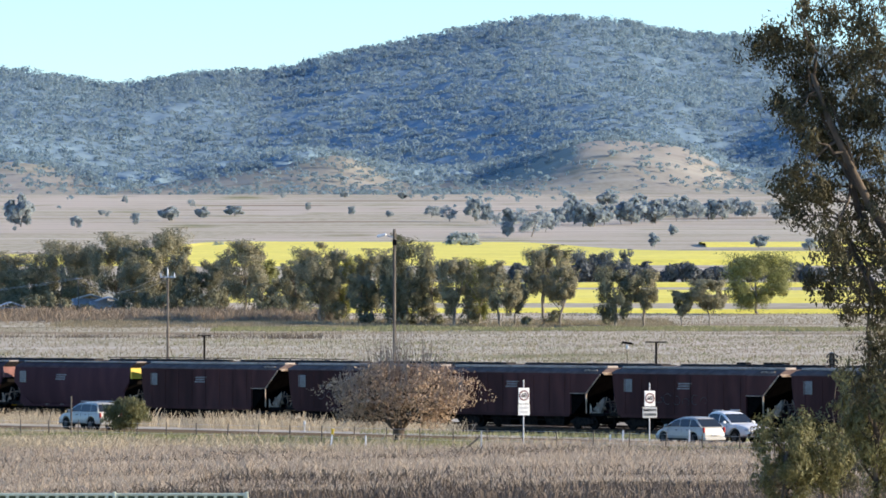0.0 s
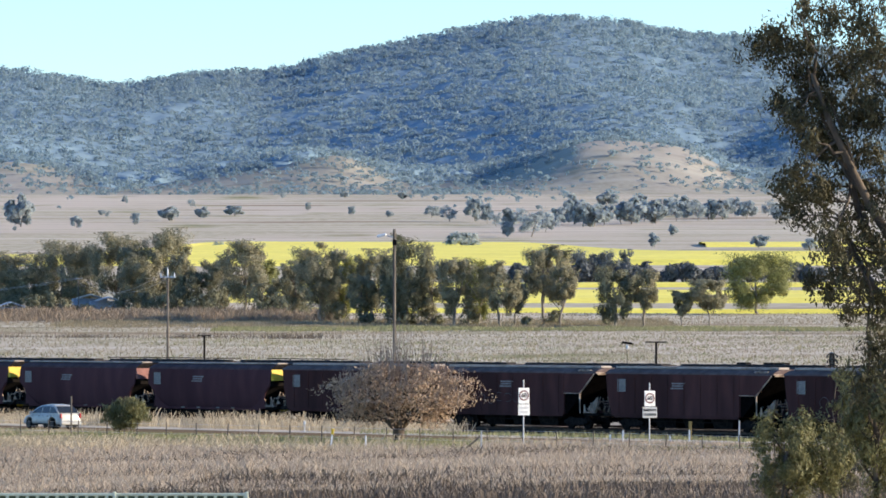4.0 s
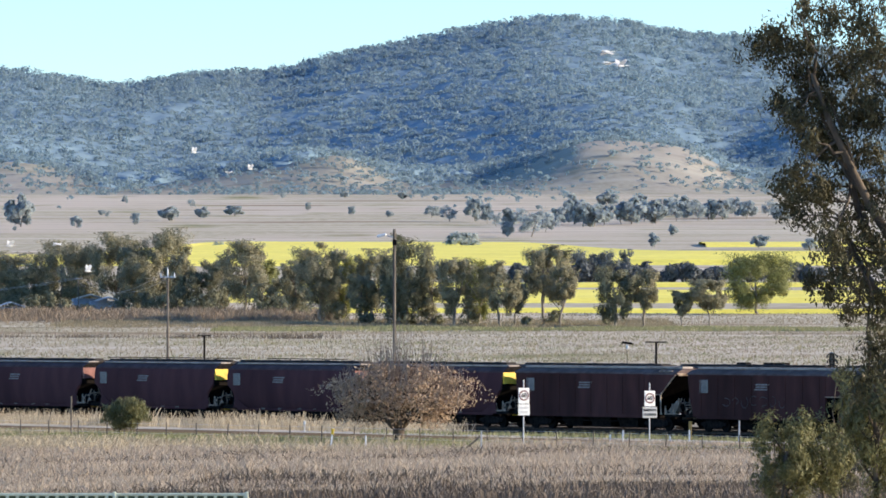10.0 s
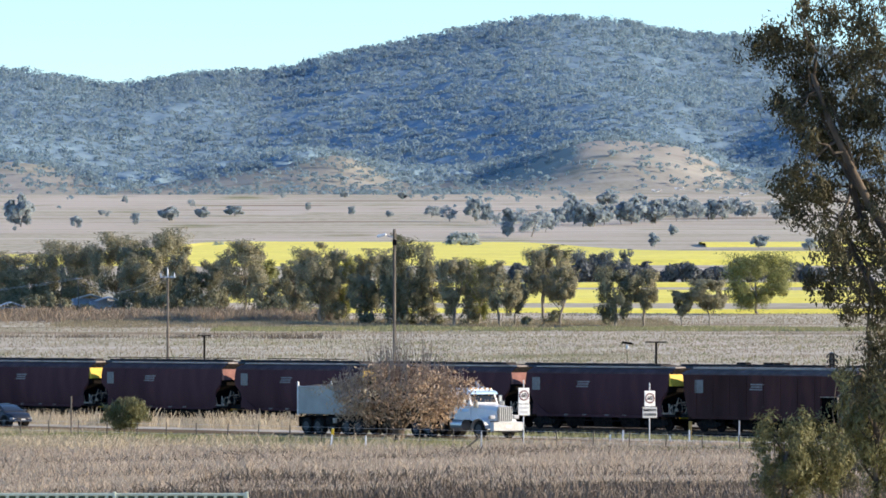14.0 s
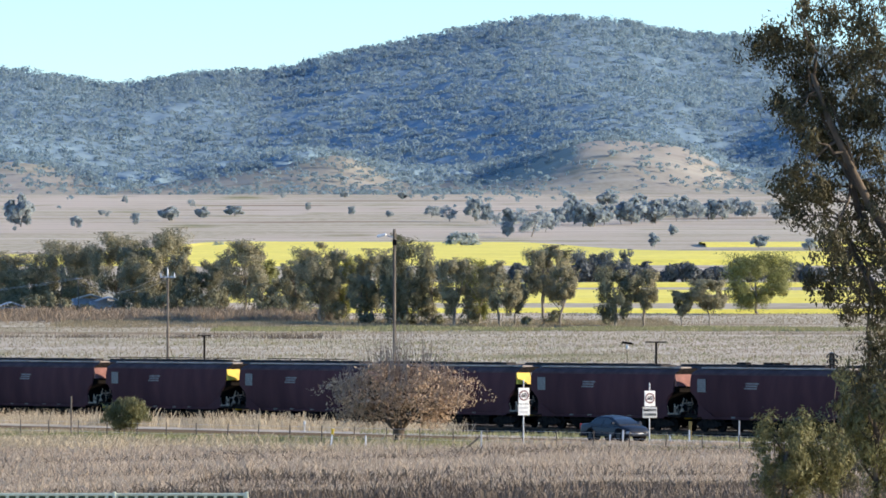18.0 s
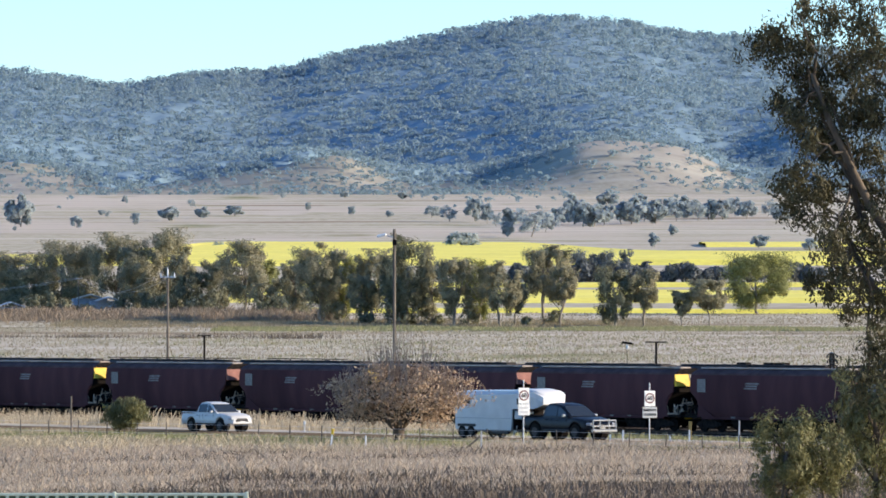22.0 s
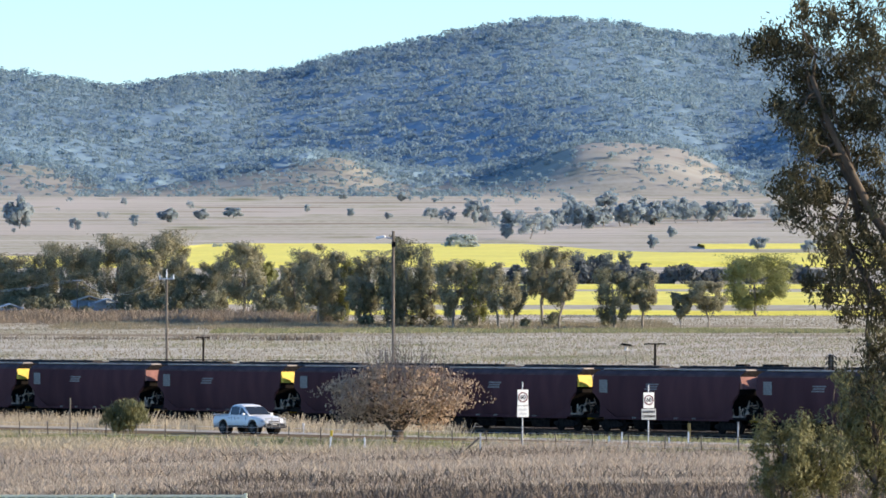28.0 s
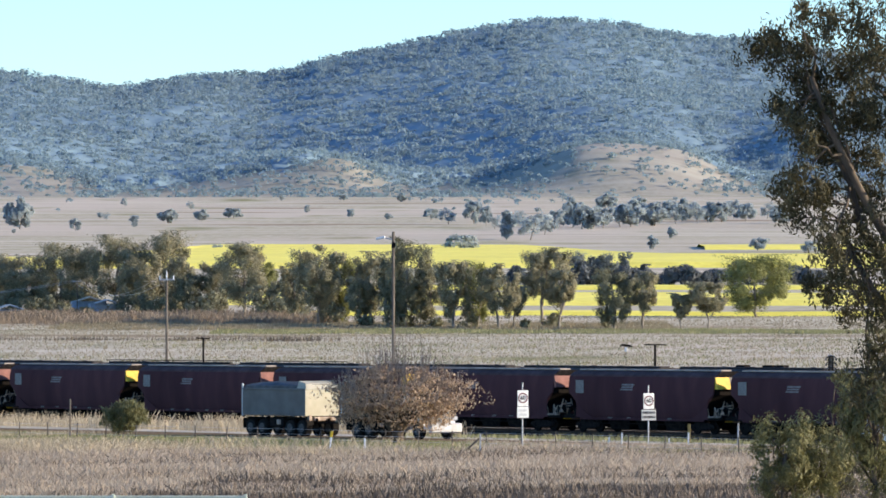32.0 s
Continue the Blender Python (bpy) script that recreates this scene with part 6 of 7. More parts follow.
def dog_trailer(front, tarp, label):
    """A dog trailer; its drawbar eye is at x = 0, the bin starts 2.2 m behind."""
    t = thing("dog_trailer", pose(0, 0, 0), label, "trailer", "tipper trailers")
    bm = bm_new()
    for side in (-1, 1):
        rod(bm, (0.0, 0, 0.85), (-2.3, side * 0.5, 0.8), 0.06)
    part("drawbar", bm, M_UNDER, t)
    for side in (-1, 1):
        bm = bm_new()
        box(bm, (-5.0, side * 0.45, 0.98), (6.6, 0.09, 0.22), 0.01)
        part("chassis_rail", bm, M_UNDER, t)
    bin_body(t, -8.35, -1.9, 1.22, 2.86, 1.22, M_ALU if tarp else M_ALU_PALE, PAINT[front], tarp, tarp)
    bm = bm_new()
    disc(bm, (-2.9, 0, 0.92), 0.55, 0.1, 20, "Z")
    part("turntable", bm, M_UNDER, t)
    bm = bm_new()
    box(bm, (-1.98, 0.2, 1.05), (0.3, 1.6, 0.25), 0.04)
    box(bm, (-1.9, -0.9, 1.1), (0.2, 0.25, 0.35), 0.03)
    part("front_gear", bm, M_GEAR, t)
    for x in (-2.3, -3.5, -6.4, -7.6):
        for side in (-1, 1):
            wheel(t, x, side * 0.98, 0.50, 0.5)
    guards(t, ((-2.9, 2.3), (-7.0, 2.3)), (-5.7, -4.25))
    for side in (-1, 1):
        bm = bm_new()
        box(bm, (-8.3, side * 0.95, 0.75), (0.04, 0.6, 0.6))
        part("mud_flap", bm, M_RUBBER, t)
    return t


def horse_trailer():
    """A white gooseneck horse float; the coupling over the ute's tray is at x = 0."""
    t = thing("horse_trailer", pose(0, 0, 0), "white gooseneck horse trailer with a rounded nose", "trailer", "passing vehicles")
    W = mat("float_white_paint", (0.58, 0.585, 0.57), (0.68, 0.68, 0.66), 1.2, 0.35, 0.0, 0.03, coat=0.3, broad=0.08)
    hw = 1.15
    bm = bm_new()
    rings = []
    for x, zb, zt, w in ((-7.1, 0.58, 2.62, 0.98), (-7.0, 0.50, 2.75, 1.0), (-4.0, 0.50, 2.80, 1.0), (-1.75, 0.50, 2.82, 1.0), (-1.65, 1.72, 2.84, 1.0), (-0.4, 1.72, 2.90, 0.99), (0.25, 1.75, 2.84, 0.93), (0.6, 1.86, 2.66, 0.82), (0.78, 2.0, 2.42, 0.66)):
        w *= hw
        rings.append([(x, -w, zb), (x, -w, zt - 0.28), (x, -w * 0.85, zt - 0.06), (x, -w * 0.5, zt), (x, w * 0.5, zt), (x, w * 0.85, zt - 0.06), (x, w, zt - 0.28), (x, w, zb)])
    loft(bm, rings)
    part("float_body", bm, W, t)
    bm = bm_new()
    loft(bm, [[(x, -w * hw * 1.005, z), (x, w * hw * 1.005, z), (x, w * hw * 1.005, z + 0.3), (x, -w * hw * 1.005, z + 0.3)] for x, w, z in ((-0.3, 0.985, 2.45), (0.25, 0.935, 2.40), (0.6, 0.83, 2.25), (0.80, 0.66, 2.10))])
    part("nose_cap", bm, PAINT["white"], t, "bright white moulded nose cap")
    bm = bm_new()
    box(bm, (-4.4, -hw - 0.01, 1.18), (5.3, 0.03, 0.06), 0.005)
    part("trim_strip", bm, M_GALV, t)
    for x, w in ((-6.1, 0.95), (-1.0, 0.42)):
        bm = bm_new()
        box(bm, (x, -hw - 0.005, 2.16), (w, 0.03, 0.34), 0.01)
        win = part("side_window", bm, M_GLASS, t, "dark sliding window")
        bm = bm_new()
        box(bm, (x, -hw - 0.022, 2.16), (0.04, 0.02, 0.36))
        part("window_bar", bm, M_GALV, win)
    bm = bm_new()
    box(bm, (-7.12, 0, 1.7), (0.06, 2.1, 1.8), 0.02)
    part("rear_ramp", bm, W, t)
    for x in (-5.55, -6.4):
        for side in (-1, 1):
            bm = bm_new()
            box(bm, (x, side * (hw - 0.02), 0.76), (0.86, 0.16, 0.16), 0.04)
            part("mudguard", bm, M_BLACK, t)
            wheel(t, x, side * (hw - 0.08), 0.37, 0.22)
    # black panels added to put the shade below the neck in as colour
    bm = bm_new()
    box(bm, (-0.62, 0, 1.70), (1.9, hw * 1.96, 0.06), 0.01)
    box(bm, (-1.62, 0, 1.12), (0.05, hw * 1.9, 1.15), 0.01)
    part("neck_underside", bm, M_UNDER, t, "black panels standing for the shade under the gooseneck")
    bm = bm_new()
    box(bm, (-1.25, -0.6, 1.38), (0.7, 0.9, 0.5), 0.04)
    part("tool_box", bm, M_GALV, t, "grey tool box under the neck")
    bm = bm_new()
    rod(bm, (0.0, 0, 1.15), (0.0, 0, 1.75), 0.07)
    part("gooseneck_post", bm, M_GALV, t)
    bm = bm_new()
    rod(bm, (-1.9, -0.8, 0.2), (-1.9, -0.8, 0.9), 0.05)
    rod(bm, (-1.9, -0.8, 0.25), (-1.5, -0.9, 0.75), 0.04)
    part("jockey_leg", bm, M_WHITE, t)
    bm = bm_new()
    box(bm, (-2.8, -hw * 0.9, 0.42), (1.5, 0.2, 0.3), 0.03)
    part("under_box", bm, M_BLACK, t)
    return t


SUV = car("silver_suv", "silver five-door off-road car on the road", "car", "silver", "suv", rack=True)
WAGON_CAR = car("silver_car", "silver hatchback with a rounded tail", "car", "silver", "hatch")
UTE_A = car("white_ute", "white double-cab ute with a roof rack", "pickup", "white", "ute", bull_bar=True, rack=True)
HATCH = car("blue_car", "dark blue sedan with pale headlights", "car", "blue", "sedan")
UTE_B = car("black_ute", "black double-cab ute with a chrome bull bar towing", "pickup", "black", "ute", bull_bar=True)
UTE_C = car("silver_ute", "pale silver double-cab ute", "pickup", "pale", "ute")
SMALL_CAR = car("white_car", "small white hatchback on the road", "car", "white", "tall")
UTE_D = car("white_pickup", "clean white double-cab ute with a black tray cover", "pickup", "white", "ute", bull_bar=True, tray_cover=True)
TRUCK_A = tipper_truck("white", "skyblue", False, "white and pale blue tipper truck with a dark-topped alloy bin")
DOG_A = dog_trailer("cream", False, "alloy dog trailer with a cream front wall and uneven dark top edge")
TRUCK_B = tipper_truck("orange", "white", True, "ochre tipper truck with a tarp-covered grey bin")
DOG_B = dog_trailer("cream", True, "grey dog trailer with a dark tarpaulin hood")
UTE_B.scale = (1.2, 1.12, 1.17)
HORSE = horse_trailer()


def soften(things, degrees):
    """Smooth shading over the gentle bends of painted panels."""
    done = set()
    for t in things:
        for ob in t.children_recursive:
            if ob.type == "MESH" and ob.data.name not in done:
                done.add(ob.data.name)
                ob.data.polygons.foreach_set("use_smooth", np.full(len(ob.data.polygons), True))
                ob.data.set_sharp_from_angle(angle=radians(degrees))


soften([SUV, WAGON_CAR, UTE_A, HATCH, UTE_B, UTE_C, SMALL_CAR, UTE_D, TRUCK_A, DOG_A, TRUCK_B, DOG_B, HORSE], 32)
soften([w for w, s in TRAIN], 24)


# ---- poles, signs, posts and fences ----
def post(name, x, y, z0, h, r, material, label, category, group=""):
    t = thing(name, pose(x, y, z0), label, category, group)
    bm = bm_new()
    rod(bm, (0, 0, -0.3), (0, 0, h), r, r * 0.9, 8)
    part("shaft", bm, material, t)
    return t


# power pole with its crossarm and insulators
X, Y = -26.0, 630
t = post("power_pole", X, Y, gz(X, Y), 8.9, 0.12, M_POLE, "weathered wooden power pole with a pale crossarm", "pole", "poles")
bm = bm_new()
box(bm, (0, -0.15, 8.2), (1.5, 0.12, 0.14), 0.02)
part("crossarm", bm, M_GALV, t, "pale grey crossarm")
for dx in (-0.65, 0, 0.65):
    bm = bm_new()
    rod(bm, (dx, -0.15, 8.25), (dx, -0.15, 8.6 if dx else 9.1), 0.07, 0.05, 8)
    part("insulator", bm, M_WHITE, t)
# lines from it to a second pole among the trees
X2, Y2 = -52.5, 960
t2 = post("power_pole", X2, Y2, gz(X2, Y2), 5.2, 0.08, M_POLE, "thin wooden power pole among the gum trees", "pole", "poles")
bm = bm_new()
box(bm, (0, -0.15, 5.0), (1.2, 0.10, 0.10), 0.02)
part("crossarm", bm, M_GALV, t2, "pale grey crossarm")


def wire(a, b, sag, r=0.018):
    bm = bm_new()
    a, b = Vector(a), Vector(b)
    n = 12
    p = [a + (b - a) * i / n - Vector((0, 0, sag * 4 * (i / n) * (1 - i / n))) for i in range(n + 1)]
    loft(bm, [[(q.x + math.cos(k * 1.2566) * r, q.y, q.z + math.sin(k * 1.2566) * r) for k in range(5)] for q in p])
    tagged(new("power_line", finish(bm, M_GALV, "power_line")), "sagging power line between wooden poles", "wire", "wires")


for dx in (-0.65, 0.65):
    wire((X + dx, Y - 0.15, gz(X, Y) + 8.5), (X2 + dx, Y2 - 0.15, gz(X2, Y2) + 5.1), 2.0, 0.012)
    wire((X2 + dx, Y2 - 0.15, gz(X2, Y2) + 5.1), (-120 + dx, 1010, gz(-120, 1010) + 8), 4.0)

# tall yard lamp behind the train
X, Y = -3.65, 500
z = gz(X, Y)
t = post("yard_lamp", X, Y, z, 13.6 - z, 0.12, M_POLE, "tall dark pole with one bright yard lamp", "street lamp", "poles")
bm = bm_new()
rod(bm, (0, 0, 13.0 - z), (-0.75, 0, 13.15 - z), 0.05, 0.05, 6)
part("lamp_arm", bm, M_GALV, t)
bm = bm_new()
box(bm, (-0.95, 0, 13.12 - z), (0.75, 0.42, 0.22), 0.07, pose(0, 0, 0, 0, -12, 0))
part("lamp_head", bm, M_WHITE, t, "white lamp head")
bm = bm_new()
box(bm, (0.02, -0.2, 12.6 - z), (0.3, 0.12, 0.4), 0.03)
part("junction_box", bm, M_UNDER, t)

# short T-posts by the tracks
for x, y, top, wd, lab in ((-18.6, 520, 5.55, 1.1, "dark steel post with a short crossarm by the track"), (14.7, 460, 5.30, 1.55, "dark steel post with a T-shaped top by the track")):
    z = gz(x, y)
    t = post("track_post", x, y, z, top - z, 0.09, M_UNDER, lab, "post", "poles")
    bm = bm_new()
    box(bm, (0, 0, top - z), (wd, 0.1, 0.09), 0.02)
    part("crossarm", bm, M_UNDER, t)
x, y = 12.75, 462
z = gz(x, y)
t = post("floodlight_post", x, y, z, 4.95 - z, 0.022, M_UNDER, "thin dark post with a flat floodlight by the track", "lamp", "poles")
bm = bm_new()
slab(bm, [(-0.42, 0.30), (0.42, 0.22), (0.30, 0.38), (-0.30, 0.45)], -0.25, 0.25)
part("lamp_hood", bm, M_UNDER, t, at=pose(0, 0, 4.9 - z))
bm = bm_new()
box(bm, (0, 0, 4.95 - z), (0.2, 0.2, 0.3), 0.05)
part("lamp_lens", bm, M_WHITE, t)

# railway signal seen among the leaves
x, y = 25.3, 434
z = gz(x, y)
t = post("railway_signal", x, y, z, 4.7 - z, 0.09, M_GALV, "railway signal with three hooded black lamps on a pale post", "signal", "poles")
bm = bm_new()
box(bm, (0, 0.06, 4.2 - z), (0.36, 0.10, 1.1), 0.08)
part("backboard", bm, M_GALV, t, "pale grey signal case")
for i in range(3):
    bm = bm_new()
    arc = [(math.cos(math.radians(a)), math.sin(math.radians(a))) for a in range(-20, 201, 22)]
    zc = 4.46 - 0.36 * i - z
    loft(bm, [[(c * r, yy, zc + w * r * 0.62) for r, yy in ((0.36, 0.0), (0.38, -0.5), (0.30, -0.5), (0.28, 0.0))] for c, w in arc])
    part("lamp_hood", bm, M_BLACK, t)
    bm = bm_new()
    disc(bm, (0, -0.02, zc), 0.2, 0.06, 16, "Y")
    part("lamp_lens", bm, M_GLASS, t)


# speed signs by the road
def text_mesh(body, size, material, name):
    cu = bpy.data.curves.new(name, "FONT")
    cu.body, cu.size, cu.align_x, cu.align_y, cu.extrude = body, size, "CENTER", "CENTER", 0.004
    cu.offset = 0.008
    ob = bpy.data.objects.new(name, cu)
    scene.collection.objects.link(ob)
    me = bpy.data.meshes.new_from_object(ob.evaluated_get(bpy.context.evaluated_depsgraph_get()))
    bpy.data.objects.remove(ob)
    me.materials.append(material)
    return me


def speed_sign(x, y, top, lower_w, grey):
    z = gz(x, y)
    t = thing("speed_sign", pose(x, y, z, 0, 0, 22), "white speed sign with a number 60 over a small plate", "road sign", "speed signs")
    bm = bm_new()
    rod(bm, (0, 0.05, -0.3), (0, 0.05, top + 0.42 - z), 0.035, 0.035, 8)
    part("post", bm, M_GALV, t)
    h = top - z
    bm = bm_new()
    box(bm, (0, 0, h - 0.42), (0.62, 0.02, 0.84), 0.008)
    pl = part("sign_plate", bm, M_SIGN, t)
    bm = bm_new()
    rings = []
    for k in range(32):
        a = k * 2 * math.pi / 32
        rings.append([(math.cos(a) * r, yy, h - 0.40 + math.sin(a) * r) for r, yy in ((0.21, -0.012), (0.275, -0.012), (0.275, -0.022), (0.21, -0.022))])
    loft(bm, rings + [rings[0]], False)
    part("sign_ring", bm, M_RED, pl, "dark red ring")
    reuse("sign_number", text_mesh("60", 0.30, M_BLACK, "sign_number"), pl, pose(0, -0.016, h - 0.40, 90, 0, 0), "black number")
    bm = bm_new()
    box(bm, (0, 0, h - 1.16), (lower_w, 0.02, 0.58), 0.008)
    lo = part("lower_plate", bm, M_SIGNGREY2 if grey else M_SIGN, t)
    if grey:
        for dz, word in ((0.12, "RAILWAY"), (-0.12, "CROSSING")):
            reuse("plate_word", text_mesh(word, 0.17 if dz > 0 else 0.155, M_BLACK, "plate_word"), lo, pose(0, -0.016, h - 1.16 + dz, 90, 0, 0), "black word")
    for dz, wd in () if grey else ((0.10, 0.78), (-0.12, 0.7)):
        bm = bm_new()
        box(bm, (0, -0.014, h - 1.16 + dz), (lower_w * wd, 0.012, 0.12))
        part("print_bar", bm, M_SIGNPALE, lo)


speed_sign(4.28, 353, 3.32, 0.66, False)
speed_sign(11.05, 356.5, 3.13, 0.84, True)

# fence posts along the near side of the road
bm = bm_new()
rod(bm, (0, 0, -0.25), (0, 0, 1.0), 0.04, 0.036, 6)
post_me = finish(bm, M_FENCEDARK, "fence_post")
fence = thing("wire_fence", pose(0, 0, 0), "old wire fence with thin dark posts beside the road", "fence")
FP = 216.0
prev = []
for i in range(46):
    s = -392 + i * 3.05
    x, y = at_road(FP, s)
    if y < 330:
        break
    ob = new("fence_post", post_me)
    ob.parent = fence
    ob.matrix_basis = pose(x, y, gz(x, y), random.uniform(-4, 4), random.uniform(-4, 4), 0)
    prev.append((x, y, gz(x, y)))
for hgt in (0.35, 0.62, 0.9):
    bm = bm_new()
    for a, b in zip(prev, prev[1:]):
        rod(bm, (a[0], a[1], a[2] + hgt), (b[0], b[1], b[2] + hgt), 0.008, 0.008, 4)
    part("fence_wire", bm, M_GALV, fence)

# guide posts and markers
for x, y, h, mt, lab in ((-5.93, 352, 1.15, M_YELLOW, "leaning yellow and white marker post"), (-4.05, 350, 0.8, M_WHITE, "short white guide post by the road"), (9.65, 358, 0.95, M_WHITE, "white guide post by the road"),
                         (8.95, 358, 0.7, M_WHITE, "short white guide post by the road"), (13.2, 358, 1.0, M_WHITE, "white guide post by the road"), (16.5, 372, 1.3, M_GALV, "pale steel post by the track"), (12.67, 372, 0.45, M_WHITE, "small white marker by the track"), (1.98, 345, 1.1, M_GALV, "pale strainer post of the fence")):
    t = thing("guide_post", pose(x, y, gz(x, y), 0, 6 if mt is M_YELLOW else random.uniform(-2, 2), 0), lab, "post", "guide posts")
    bm = bm_new()
    box(bm, (0, 0, h / 2 - 0.1), (0.085, 0.04, h + 0.2), 0.012)
    part("shaft", bm, M_WHITE if mt is M_YELLOW else mt, t)
    if mt is M_YELLOW:
        bm = bm_new()
        box(bm, (0, -0.005, h - 0.18), (0.14, 0.07, 0.32), 0.012)
        part("cap", bm, M_YELLOW, t, "yellow cap")
x, y = 14.0, 378
t = thing("hazard_board", pose(x, y, gz(x, y)), "narrow rusty yellow board on a post by the track", "marker", "guide posts")
bm = bm_new()
box(bm, (0, 0, 0.62), (0.17, 0.04, 1.05), 0.01)
part("board", bm, mat("ochre_board", (0.20, 0.14, 0.045), (0.30, 0.22, 0.08), 5, 0.7), t)
x, y = -21.9, 393
post("white_post", x, y, gz(x, y), 2.35, 0.05, M_POLE, "thin pale steel post in the roadside grass", "post", "guide posts")
x, y = -8.4, 405
t = thing("white_box", pose(x, y, gz(x, y)), "small white cable box in the tall grass", "box")
bm = bm_new()
box(bm, (0, 0, 0.62), (0.15, 0.15, 0.22), 0.03)
rod(bm, (0, 0, -0.2), (0, 0, 0.55), 0.03)
part("case", bm, M_SIGNPALE, t)
# timber brace at the strainer
t = thing("fence_brace", pose(1.5, 345, gz(1.5, 345)), "leaning timber brace of the wire fence", "fence")
bm = bm_new()
rod(bm, (-0.65, 0, -0.1), (0.42, 0, 0.85), 0.05, 0.05, 8)
part("rail", bm, M_POLE, t)

# garden fence with a lattice top
t = thing("lattice_fence", pose(-3.5, 120, 0), "cream steel garden fence with a lattice top", "fence")
x1 = 0.0
top = 3.99
for z, h in ((top - 0.025, 0.05), (top - 0.42, 0.05)):
    bm = bm_new()
    box(bm, (x1 - 4.0, 0, z), (8.0, 0.07, h), 0.008)
    part("rail", bm, M_FENCECREAM, t)
for i in range(45):
    bm = bm_new() if i == 0 else None
    if i == 0:
        box(bm, (0, 0, 0), (0.06, 0.03, 0.35), 0.004)
        slat_me = finish(bm, M_FENCECREAM, "slat")
    reuse("slat", slat_me, t, pose(x1 - 0.06 - i * 0.178, 0, top - 0.225))
for i in range(4):
    bm = bm_new()
    box(bm, (x1 - 0.03 - i * 2.38, 0, top - 0.95), (0.06, 0.09, 1.95), 0.008)
    part("post", bm, M_FENCECREAM, t)
bm = bm_new()
for i in range(80):
    box(bm, (x1 - 0.05 - i * 0.1, 0.05 + 0.01 * (i % 2), top - 0.95), (0.1, 0.02, 1.82))
part("panel", bm, M_FENCEPANEL, t)


# house and shed half hidden by the gum trees
def house(x, y, w, d, h, roof_mat, label):
    t = thing("house", pose(x, y, gz(x, y), 0, 0, 98), label, "house", "houses")
    bm = bm_new()
    box(bm, (0, 0, h / 2 - 0.2), (w, d, h + 0.4), 0.02)
    part("wall", bm, M_WALL, t)
    bm = bm_new()
    slab(bm, [(-w / 2 - 0.5, h - 0.05), (0, h + w * 0.2), (w / 2 + 0.5, h - 0.05), (w / 2 + 0.5, h + 0.08), (0, h + w * 0.2 + 0.14), (-w / 2 - 0.5, h + 0.08)], -d / 2 - 0.4, d / 2 + 0.4)
    part("roof", bm, roof_mat, t, "pale steel roof", at=pose(0, 0, 0, 0, 0, 90) if d > w else None)
    for dx in (-w * 0.28, w * 0.28):
        bm = bm_new()
        box(bm, (dx, -d / 2 - 0.02, h * 0.55), (1.2, 0.06, 1.1), 0.01)
        wi = part("window", bm, M_GALV, t)
        bm = bm_new()
        box(bm, (dx, -d / 2 - 0.06, h * 0.55), (1.05, 0.02, 0.95))
        part("pane", bm, M_GLASS, wi)


M_WALL = mat("pale_blue_board_wall", (0.24, 0.32, 0.40), (0.32, 0.41, 0.50), 2, 0.7)
M_TINROOF = mat("pale_tin_roof", (0.45, 0.44, 0.40), (0.60, 0.58, 0.53), 1.5, 0.5, stretch=(6, 1, 1))
M_STEELROOF = mat("pale_blue_roof", (0.42, 0.50, 0.56), (0.56, 0.63, 0.68), 1.5, 0.4, stretch=(6, 1, 1))
house(-48.6, 966, 2.4, 5, 1.7, M_STEELROOF, "small pale blue weatherboard house among the gum trees")
house(-51.4, 970, 2.6, 5, 2.0, M_TINROOF, "low shed with a pale tin roof among trees")
house(-62.6, 964, 3.0, 5, 0.9, M_STEELROOF, "small grey shed behind the gum trees")

# ---- birds ----
M_FEATHER = leaf_mat("white_feather", (0.84, 0.84, 0.82), (0.9, 0.9, 0.88), 0.5, 0.8)
M_PARROT = plain("green_feather", (0.02, 0.32, 0.06), 0.6)
M_PARROT_RED = plain("red_feather", (0.55, 0.04, 0.02), 0.6)


def bird(name, label, span, body_mat, wing_mat, head_mat, long=0.46):
    t = thing(name, pose(0, 0, -5), label, "bird", "birds")
    bm = bm_new()
    L = span * long
    rings = []
    for x, w, z in ((-0.5, 0.02, 0.0), (-0.3, 0.09, 0.0), (0, 0.16, 0.0), (0.25, 0.14, 0.01), (0.36, 0.09, 0.03)):
        rings.append([(x * L, math.cos(a) * w * L, z * L + math.sin(a) * w * L) for a in [k * math.pi / 4 for k in range(8)]])
    loft(bm, rings)
    part("body", bm, body_mat, t, smooth=True)
    bm = bm_new()
    bmesh.ops.create_uvsphere(bm, u_segments=10, v_segments=8, radius=0.11 * L, matrix=Matrix.Translation((0.42 * L, 0, 0.06 * L)))
    rod(bm, (0.5 * L, 0, 0.05 * L), (0.6 * L, 0, 0.0), 0.04 * L, 0.005, 6)
    part("head", bm, head_mat, t, smooth=True)
    bm = bm_new()
    slab(bm, [(-0.45 * L, 0.0), (-0.95 * L, 0.01), (-0.95 * L, 0.02), (-0.45 * L, 0.03)], -0.12 * L, 0.12 * L)
    part("tail", bm, body_mat, t)
    wings = []
    for side in (-1, 1):
        bm = bm_new()
        lo = [(0.28 * L, 0, 0), (-0.28 * L, 0, 0), (-0.34 * L, side * span * 0.22, 0), (-0.28 * L, side * span * 0.42, 0), (0.02 * L, side * span * 0.5, 0), (0.30 * L, side * span * 0.25, 0)]
        loft(bm, [lo, [(x, y, 0.02 * span) for x, y, z in lo]])
        wings.append(part("wing", bm, wing_mat, t))
    return t, wings


